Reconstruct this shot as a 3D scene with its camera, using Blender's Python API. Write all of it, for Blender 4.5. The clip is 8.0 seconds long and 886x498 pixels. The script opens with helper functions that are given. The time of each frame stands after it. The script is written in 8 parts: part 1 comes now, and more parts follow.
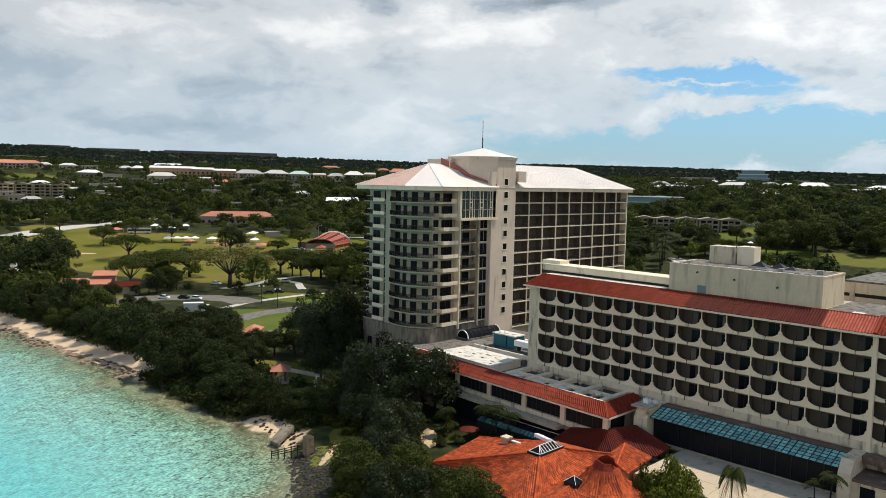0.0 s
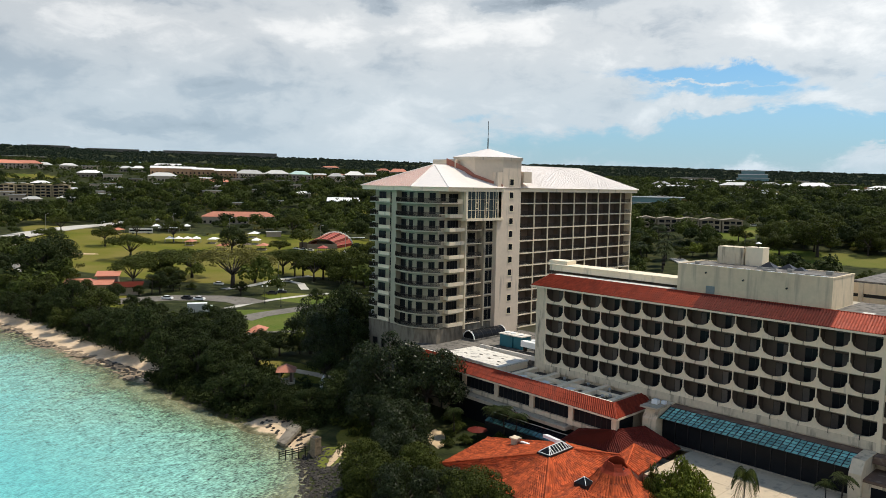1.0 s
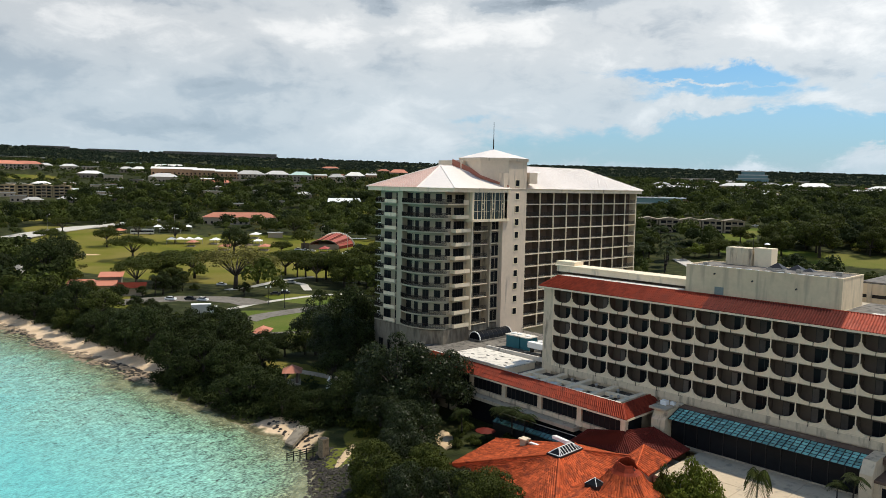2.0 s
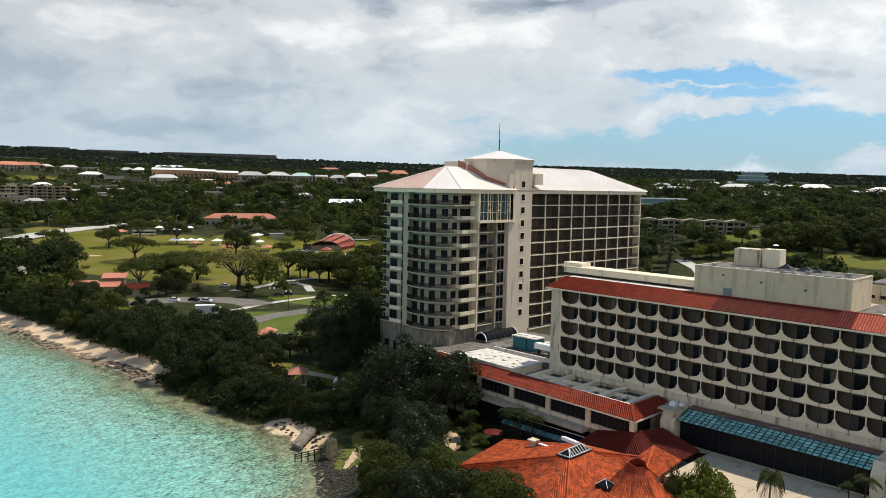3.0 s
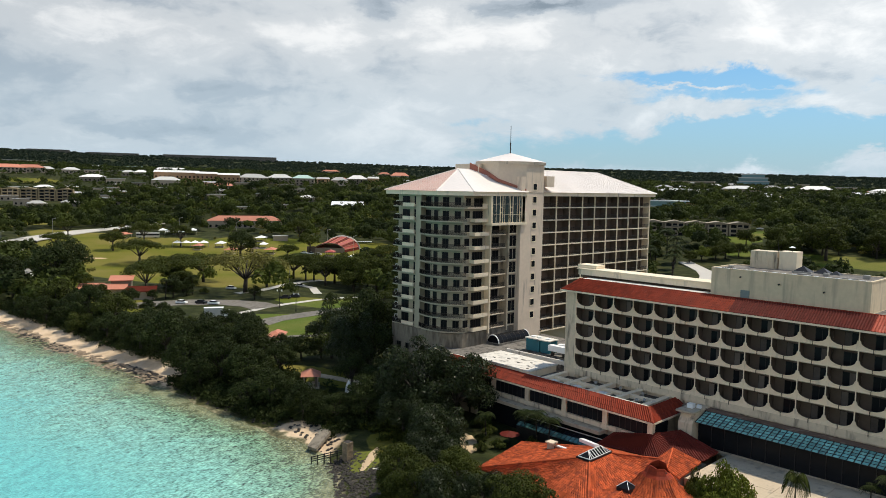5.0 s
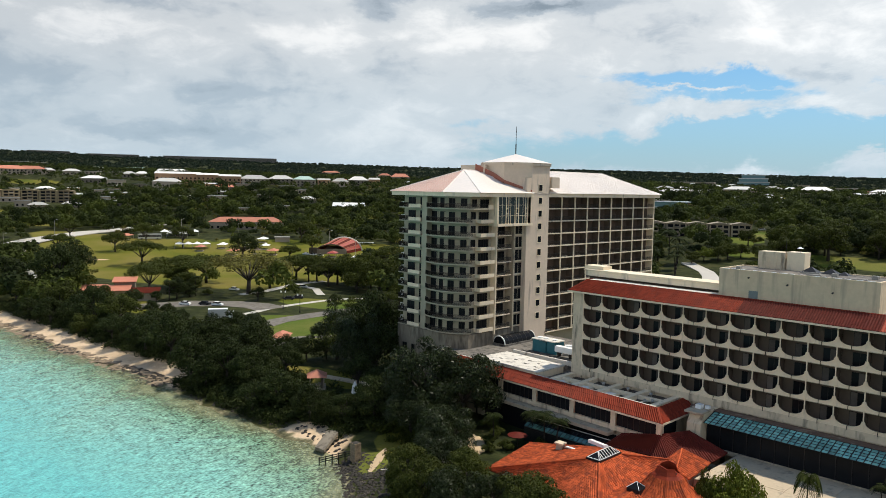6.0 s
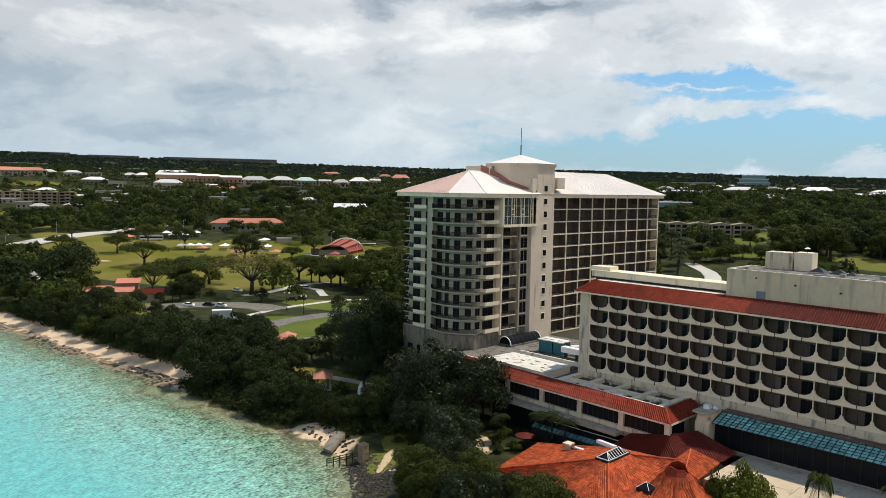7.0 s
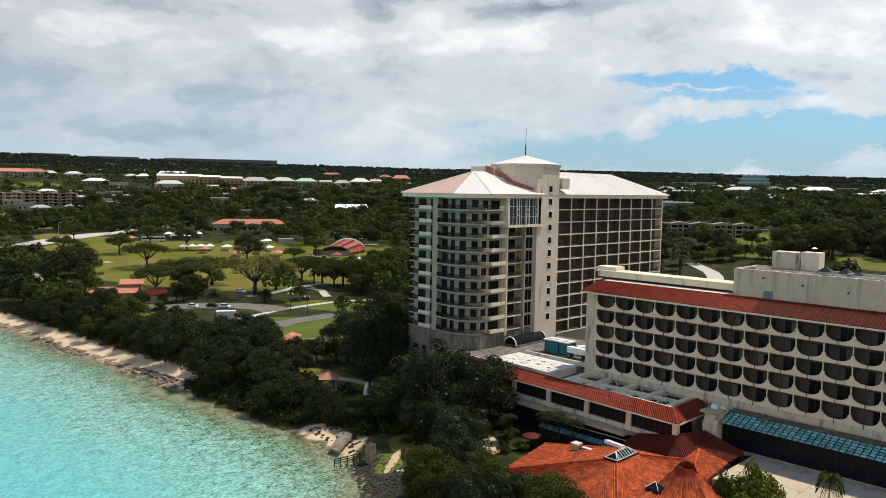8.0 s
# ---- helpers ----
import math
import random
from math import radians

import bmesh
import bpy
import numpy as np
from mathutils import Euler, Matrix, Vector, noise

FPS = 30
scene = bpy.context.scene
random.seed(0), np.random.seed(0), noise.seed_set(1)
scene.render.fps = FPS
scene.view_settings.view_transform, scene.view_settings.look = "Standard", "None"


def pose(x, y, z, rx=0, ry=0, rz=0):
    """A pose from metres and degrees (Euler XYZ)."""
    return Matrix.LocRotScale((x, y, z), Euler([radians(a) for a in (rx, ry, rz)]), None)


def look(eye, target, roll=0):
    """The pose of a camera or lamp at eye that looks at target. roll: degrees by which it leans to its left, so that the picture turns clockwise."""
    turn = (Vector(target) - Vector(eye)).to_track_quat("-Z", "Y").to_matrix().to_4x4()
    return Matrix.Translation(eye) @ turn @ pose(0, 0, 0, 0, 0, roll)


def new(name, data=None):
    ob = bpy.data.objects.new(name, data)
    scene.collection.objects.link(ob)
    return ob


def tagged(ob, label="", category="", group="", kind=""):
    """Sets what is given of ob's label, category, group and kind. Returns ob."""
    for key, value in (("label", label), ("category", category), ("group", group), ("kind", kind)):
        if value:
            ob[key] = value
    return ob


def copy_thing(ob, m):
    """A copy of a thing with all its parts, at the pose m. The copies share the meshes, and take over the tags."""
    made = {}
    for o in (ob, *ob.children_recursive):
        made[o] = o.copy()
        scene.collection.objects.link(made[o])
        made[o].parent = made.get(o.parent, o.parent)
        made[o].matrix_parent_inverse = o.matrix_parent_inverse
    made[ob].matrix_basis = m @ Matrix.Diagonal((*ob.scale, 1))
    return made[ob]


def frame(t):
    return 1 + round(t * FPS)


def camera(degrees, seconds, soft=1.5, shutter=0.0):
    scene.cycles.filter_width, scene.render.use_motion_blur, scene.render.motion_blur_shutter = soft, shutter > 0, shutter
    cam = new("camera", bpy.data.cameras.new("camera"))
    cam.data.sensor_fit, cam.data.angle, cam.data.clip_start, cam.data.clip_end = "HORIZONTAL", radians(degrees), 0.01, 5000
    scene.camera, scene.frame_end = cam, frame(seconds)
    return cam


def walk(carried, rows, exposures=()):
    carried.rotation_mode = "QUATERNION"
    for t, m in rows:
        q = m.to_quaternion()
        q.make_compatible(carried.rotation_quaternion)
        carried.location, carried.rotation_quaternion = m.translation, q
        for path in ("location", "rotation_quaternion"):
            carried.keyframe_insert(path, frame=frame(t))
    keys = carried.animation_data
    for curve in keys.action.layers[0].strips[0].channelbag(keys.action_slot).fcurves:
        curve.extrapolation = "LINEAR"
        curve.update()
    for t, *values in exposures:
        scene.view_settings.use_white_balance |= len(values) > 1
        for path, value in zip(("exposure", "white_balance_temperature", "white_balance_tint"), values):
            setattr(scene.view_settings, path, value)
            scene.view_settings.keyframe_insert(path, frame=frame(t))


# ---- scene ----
cam = camera(61.92, 8.0, soft=0.45)
walk(cam, [
    (0.0, pose(88.298, -111.565, 50.906, 84.943, -1.146, 45.997)),
    (0.5, pose(87.745, -112.079, 50.936, 84.945, -1.141, 45.970)),
    (1.0, pose(87.194, -112.612, 50.962, 84.956, -1.138, 45.944)),
    (1.5, pose(86.648, -113.162, 50.982, 84.976, -1.136, 45.920)),
    (2.0, pose(86.106, -113.726, 50.998, 85.002, -1.134, 45.897)),
    (2.5, pose(85.571, -114.300, 51.011, 85.035, -1.132, 45.875)),
    (3.0, pose(85.044, -114.882, 51.020, 85.071, -1.128, 45.854)),
    (3.5, pose(84.526, -115.469, 51.026, 85.111, -1.122, 45.835)),
    (4.0, pose(84.020, -116.057, 51.029, 85.153, -1.113, 45.818)),
    (4.5, pose(83.526, -116.645, 51.031, 85.196, -1.100, 45.802)),
    (5.0, pose(83.046, -117.229, 51.031, 85.239, -1.082, 45.787)),
    (5.5, pose(82.581, -117.806, 51.030, 85.280, -1.059, 45.774)),
    (6.0, pose(82.132, -118.373, 51.029, 85.318, -1.030, 45.763)),
    (6.5, pose(81.702, -118.928, 51.028, 85.352, -0.994, 45.753)),
    (7.0, pose(81.291, -119.467, 51.027, 85.381, -0.950, 45.745)),
    (7.5, pose(80.902, -119.988, 51.028, 85.404, -0.897, 45.739)),
    (8.0, pose(80.535, -120.487, 51.029, 85.418, -0.834, 45.734)),
], exposures=[(0.0, 0.0), (8.0, 0.0)])

# ---------------------------------------------------------------- light
SUN_DIR = Vector((0.18, 0.43, 1.0)).normalized()
sun_data = bpy.data.lights.new("sun", "SUN")
sun_data.energy, sun_data.angle, sun_data.color = 4.2, radians(0.6), (1.0, 0.93, 0.80)
sun = new("sun", sun_data)
sun.matrix_world = look((0, 0, 300), Vector((0, 0, 300)) - SUN_DIR)

world = bpy.data.worlds.new("sky")
scene.world = world
world.use_nodes = True
wn, wl = world.node_tree.nodes, world.node_tree.links
wn.clear()


def wnode(kind, **sockets):
    n = wn.new(kind)
    for k, v in sockets.items():
        n.inputs[k.replace("_", " ")].default_value = v
    return n


def wmath(op, a, b=None, clamp=False):
    n = wn.new("ShaderNodeMath")
    n.operation, n.use_clamp = op, clamp
    for i, v in enumerate((a, b)):
        if v is None:
            continue
        if isinstance(v, (int, float)):
            n.inputs[i].default_value = v
        else:
            wl.new(v, n.inputs[i])
    return n.outputs[0]


def wramp(fac, stops):
    n = wn.new("ShaderNodeValToRGB")
    n.color_ramp.interpolation = "EASE"
    el = n.color_ramp.elements
    while len(el) < len(stops):
        el.new(0.5)
    for e, (p, c) in zip(el, stops):
        e.position, e.color = p, (*c, 1) if len(c) == 3 else c
    wl.new(fac, n.inputs[0])
    return n.outputs[0]


def wmix(fac, a, b):
    n = wn.new("ShaderNodeMix")
    n.data_type = "RGBA"
    for s, v in ((n.inputs[0], fac), (n.inputs[6], a), (n.inputs[7], b)):
        if isinstance(v, (int, float)):
            s.default_value = v
        elif isinstance(v, tuple):
            s.default_value = (*v, 1)
        else:
            wl.new(v, s)
    return n.outputs[2]


sky = wn.new("ShaderNodeTexSky")
sky.sky_type, sky.sun_disc = "NISHITA", False
sky.sun_elevation = math.asin(SUN_DIR.z)
sky.sun_rotation = math.atan2(SUN_DIR.x, SUN_DIR.y)
sky.air_density, sky.dust_density, sky.ozone_density = 1.0, 0.6, 1.4
coord = wn.new("ShaderNodeTexCoord")
sep = wn.new("ShaderNodeSeparateXYZ")
wl.new(coord.outputs["Generated"], sep.inputs[0])
az = wmath("MULTIPLY", wmath("ARCTAN2", sep.outputs[1], sep.outputs[0]), 180 / math.pi)
el = wmath("MULTIPLY", wmath("ARCSINE", sep.outputs[2]), 180 / math.pi)
# cloud layer in steps of azimuth and height, drawn out sideways
comb = wn.new("ShaderNodeCombineXYZ")
wl.new(wmath("MULTIPLY", az, 0.075), comb.inputs[0])
wl.new(wmath("MULTIPLY", el, 0.15), comb.inputs[1])


def cloud_noise(scale, detail, rough, offset, distortion=0.0):
    m = wn.new("ShaderNodeMapping")
    m.inputs["Location"].default_value = offset
    wl.new(comb.outputs[0], m.inputs[0])
    n = wnode("ShaderNodeTexNoise", Scale=scale, Detail=detail, Roughness=rough, Distortion=distortion)
    wl.new(m.outputs[0], n.inputs[0])
    return n.outputs[0]


n_big = cloud_noise(0.9, 2, 0.5, (2.3, 4.1, 0.0), 0.4)
n_mid = cloud_noise(1.6, 7, 0.52, (0.4, 5.2, 2.0), 0.7)
n_fine = cloud_noise(5.0, 8, 0.62, (7.4, 2.2, 4.0), 0.5)
n_wa = cloud_noise(1.5, 6, 0.6, (3.4, 9.2, 7.0), 0.3)
n_we = cloud_noise(2.2, 6, 0.62, (8.1, 1.2, 11.0), 0.3)
# uneven edges: directions are bent by noise before the banks and openings are set out
bent_az = wmath("ADD", az, wmath("MULTIPLY", wmath("SUBTRACT", n_wa, 0.5), 16.0))
bent_el = wmath("ADD", el, wmath("MULTIPLY", wmath("SUBTRACT", n_we, 0.5), 5.0))


def wbank(rows):
    """Soft cloud banks or openings: azimuth, height, half widths in degrees, weight."""
    total = None
    for az0, el0, wa, we, weight in rows:
        p = wmath("POWER", wmath("DIVIDE", wmath("SUBTRACT", bent_az, az0), wa), 2.0)
        q = wmath("POWER", wmath("DIVIDE", wmath("SUBTRACT", bent_el, el0), we), 2.0)
        g = wmath("MULTIPLY", wmath("POWER", 2.718, wmath("MULTIPLY", wmath("ADD", p, q), -1.0)), weight)
        total = g if total is None else wmath("ADD", total, g)
    return total


gaps = wbank([(117.4, 8.1, 5.6, 0.9, 0.80), (115.4, 6.8, 5.4, 0.7, 0.62), (113.5, 8.2, 2.4, 0.8, 0.4), (108.6, 4.6, 9.0, 1.3, 1.05), (105.0, 6.1, 2.6, 1.4, 0.5),
              (134.0, 5.0, 3.4, 0.5, 0.34), (118.0, 3.2, 10.5, 1.4, 0.72), (130.5, 3.0, 10.0, 1.3, 0.30), (109.0, 3.0, 9.0, 1.0, 0.55), (120.0, 1.6, 14.0, 1.2, 0.45)])
gaps = wmath("SUBTRACT", gaps, wbank([(107.6, 2.6, 3.0, 0.55, 0.6), (107.4, 6.3, 2.4, 0.45, 0.5), (121.0, 5.6, 6.0, 0.55, 0.55), (116.5, 7.5, 4.0, 0.22, 0.42)]))
gaps = wmath("ADD", gaps, wmath("MULTIPLY", wramp(wmath("DIVIDE", el, 90.0, True), [(0.17, (0, 0, 0)), (0.36, (1, 1, 1))]), 0.66))
thick = wmath("ADD", wmath("MULTIPLY", wmath("SUBTRACT", n_mid, 0.5), 0.75), wmath("MULTIPLY", wmath("SUBTRACT", n_fine, 0.5), 0.75))
cover = wmath("SUBTRACT", wmath("ADD", thick, 0.82), gaps)
cover = wramp(cover, [(0.10, (0, 0, 0)), (0.60, (1, 1, 1))])
# lit tops and grey undersides
darker = wbank([(138.6, 13.6, 2.8, 0.8, 0.26), (129.5, 13.7, 5.0, 0.7, 0.30), (159.0, 8.7, 2.6, 1.3, 0.15), (151.3, 6.6, 5.0, 0.8, 0.22), (140.1, 8.8, 2.6, 2.0, 0.13), (165.6, 7.0, 3.0, 2.0, 0.18),
                (155.5, 3.9, 6.0, 0.8, 0.20), (148.9, 9.0, 3.5, 1.5, 0.09), (118.6, 11.8, 4.0, 1.0, 0.13), (157.8, 12.4, 5.0, 0.7, 0.14), (109.7, 8.7, 2.2, 1.0, 0.15), (126.7, 6.9, 4.5, 0.9, 0.10), (163.0, 4.3, 6.0, 0.7, 0.08)])
paler = wbank([(132.4, 11.0, 4.2, 1.3, 0.13), (108.5, 10.6, 4.8, 1.4, 0.10), (119.3, 5.5, 7.4, 0.7, 0.06), (161.4, 10.5, 5.3, 1.1, 0.10), (143.9, 11.4, 4.8, 1.3, 0.12), (123.1, 9.5, 3.2, 0.9, 0.08), (162.3, 3.0, 5.3, 0.5, 0.10), (142.2, 6.2, 4.8, 0.9, 0.05)])
rough = wmath("ADD", wmath("MULTIPLY", wmath("SUBTRACT", n_big, 0.5), 0.25), wmath("ADD", wmath("MULTIPLY", wmath("SUBTRACT", n_mid, 0.5), 0.5), wmath("MULTIPLY", wmath("SUBTRACT", n_fine, 0.5), 0.28)))
shade = wmath("ADD", wmath("SUBTRACT", wmath("ADD", rough, 0.66), darker), paler)
grey = wramp(shade, [(0.26, (0.27, 0.335, 0.40)), (0.46, (0.46, 0.53, 0.60)), (0.64, (0.69, 0.735, 0.77)), (0.84, (0.97, 0.985, 0.99))])
side = wramp(wmath("DIVIDE", wmath("SUBTRACT", az, 98.0), 75.0, True), [(0.0, (1.14, 1.14, 1.14)), (0.5, (1.01, 1.01, 1.01)), (1.0, (0.86, 0.87, 0.885))])
tone = wn.new("ShaderNodeMix")
tone.data_type, tone.blend_type = "RGBA", "MULTIPLY"
tone.inputs[0].default_value = 1.0
wl.new(grey, tone.inputs[6])
wl.new(side, tone.inputs[7])
blue = wn.new("ShaderNodeMix")
blue.data_type, blue.blend_type = "RGBA", "MULTIPLY"
blue.inputs[0].default_value = 1.0
wl.new(sky.outputs[0], blue.inputs[6])
depth_ = wramp(wmath("DIVIDE", el, 14.0, True), [(0.0, (0.052, 0.082, 0.106)), (0.5, (0.064, 0.108, 0.136)), (1.0, (0.082, 0.120, 0.138))])
wl.new(depth_, blue.inputs[7])
haze = wramp(wmath("DIVIDE", el, 12.0, True), [(0.0, (0.70, 0.70, 0.70)), (0.35, (0.40, 0.40, 0.40)), (1.0, (0, 0, 0))])
lit = wmix(cover, blue.outputs[2], tone.outputs[2])
lit = wmix(haze, lit, (0.48, 0.645, 0.765))
bg = wnode("ShaderNodeBackground", Strength=0.97)
wl.new(lit, bg.inputs[0])
wo = wn.new("ShaderNodeOutputWorld")
wl.new(bg.outputs[0], wo.inputs[0])

# ---------------------------------------------------------------- materials
def through_leaf(n, l, surface, colour, share):
    """Thin leaves: part of the light passes through."""
    tl = n.new("ShaderNodeBsdfTranslucent")
    l.new(colour, tl.inputs["Color"])
    mx = n.new("ShaderNodeMixShader")
    mx.inputs[0].default_value = share
    l.new(surface.outputs[0], mx.inputs[1]), l.new(tl.outputs[0], mx.inputs[2])
    l.new(mx.outputs[0], n["Material Output"].inputs["Surface"])


def mat(name, col, rough=0.75, var=0.22, scale=0.25, fine=3.0, bump=0.15, stain=None, stain_cut=0.62, streak=1.0,
        metal=0.0, spec=0.4, random_tone=0.0, island=0.0, coat=0.0, thin=0.0):
    """A surface with broad and fine variation in world size, optional stains and a tone that differs from piece to piece."""
    m = bpy.data.materials.new(name)
    m.use_nodes = True
    nt = m.node_tree
    n, l = nt.nodes, nt.links
    b = n["Principled BSDF"]
    b.inputs["Roughness"].default_value = rough
    b.inputs["Metallic"].default_value = metal
    b.inputs["Specular IOR Level"].default_value = spec
    b.inputs["Coat Weight"].default_value = coat
    geo = n.new("ShaderNodeNewGeometry")

    def noise_at(s, detail, stretch=(1, 1, 1)):
        mp = n.new("ShaderNodeMapping")
        mp.inputs["Scale"].default_value = stretch
        l.new(geo.outputs["Position"], mp.inputs[0])
        t = n.new("ShaderNodeTexNoise")
        t.inputs["Scale"].default_value, t.inputs["Detail"].default_value = s, detail
        l.new(mp.outputs[0], t.inputs[0])
        return t.outputs[0]

    def op(kind, a, c):
        t = n.new("ShaderNodeMath")
        t.operation = kind
        for i, v in enumerate((a, c)):
            if isinstance(v, (int, float)):
                t.inputs[i].default_value = v
            else:
                l.new(v, t.inputs[i])
        return t.outputs[0]

    broad, grain = noise_at(scale, 4), noise_at(fine, 5)
    tone = op("ADD", op("MULTIPLY", op("SUBTRACT", broad, 0.5), 2.4 * var), op("MULTIPLY", op("SUBTRACT", grain, 0.5), 1.6 * var))
    if random_tone:
        oi = n.new("ShaderNodeObjectInfo")
        tone = op("ADD", tone, op("MULTIPLY", op("SUBTRACT", oi.outputs["Random"], 0.5), random_tone))
    if island:
        tone = op("ADD", tone, op("MULTIPLY", op("SUBTRACT", geo.outputs["Random Per Island"], 0.5), island))
    tone = op("ADD", tone, 1.0)
    mul = n.new("ShaderNodeMix")
    mul.data_type, mul.blend_type = "RGBA", "MULTIPLY"
    mul.inputs[0].default_value = 1.0
    mul.inputs[6].default_value = (*col, 1)
    l.new(tone, mul.inputs[7])
    out = mul.outputs[2]
    if stain:
        s = noise_at(0.9, 6, (1, 1, 1 / streak))
        r = n.new("ShaderNodeMapRange")
        r.inputs["From Min"].default_value, r.inputs["From Max"].default_value = stain_cut, stain_cut + 0.16
        r.inputs["To Max"].default_value = 0.85
        l.new(s, r.inputs[0])
        mx = n.new("ShaderNodeMix")
        mx.data_type = "RGBA"
        l.new(r.outputs[0], mx.inputs[0])
        l.new(out, mx.inputs[6])
        mx.inputs[7].default_value = (*stain, 1)
        out = mx.outputs[2]
    l.new(out, b.inputs["Base Color"])
    if thin:
        through_leaf(n, l, b, out, thin)
    if bump:
        bp = n.new("ShaderNodeBump")
        bp.inputs["Strength"].default_value, bp.inputs["Distance"].default_value = bump, 0.08
        l.new(grain, bp.inputs["Height"])
        l.new(bp.outputs[0], b.inputs["Normal"])
    return m


def glass_mat(name, col, rough=0.2, spec=0.07):
    return mat(name, col, rough=rough, var=0.3, scale=0.35, fine=1.2, bump=0.02, spec=spec, random_tone=0.5)


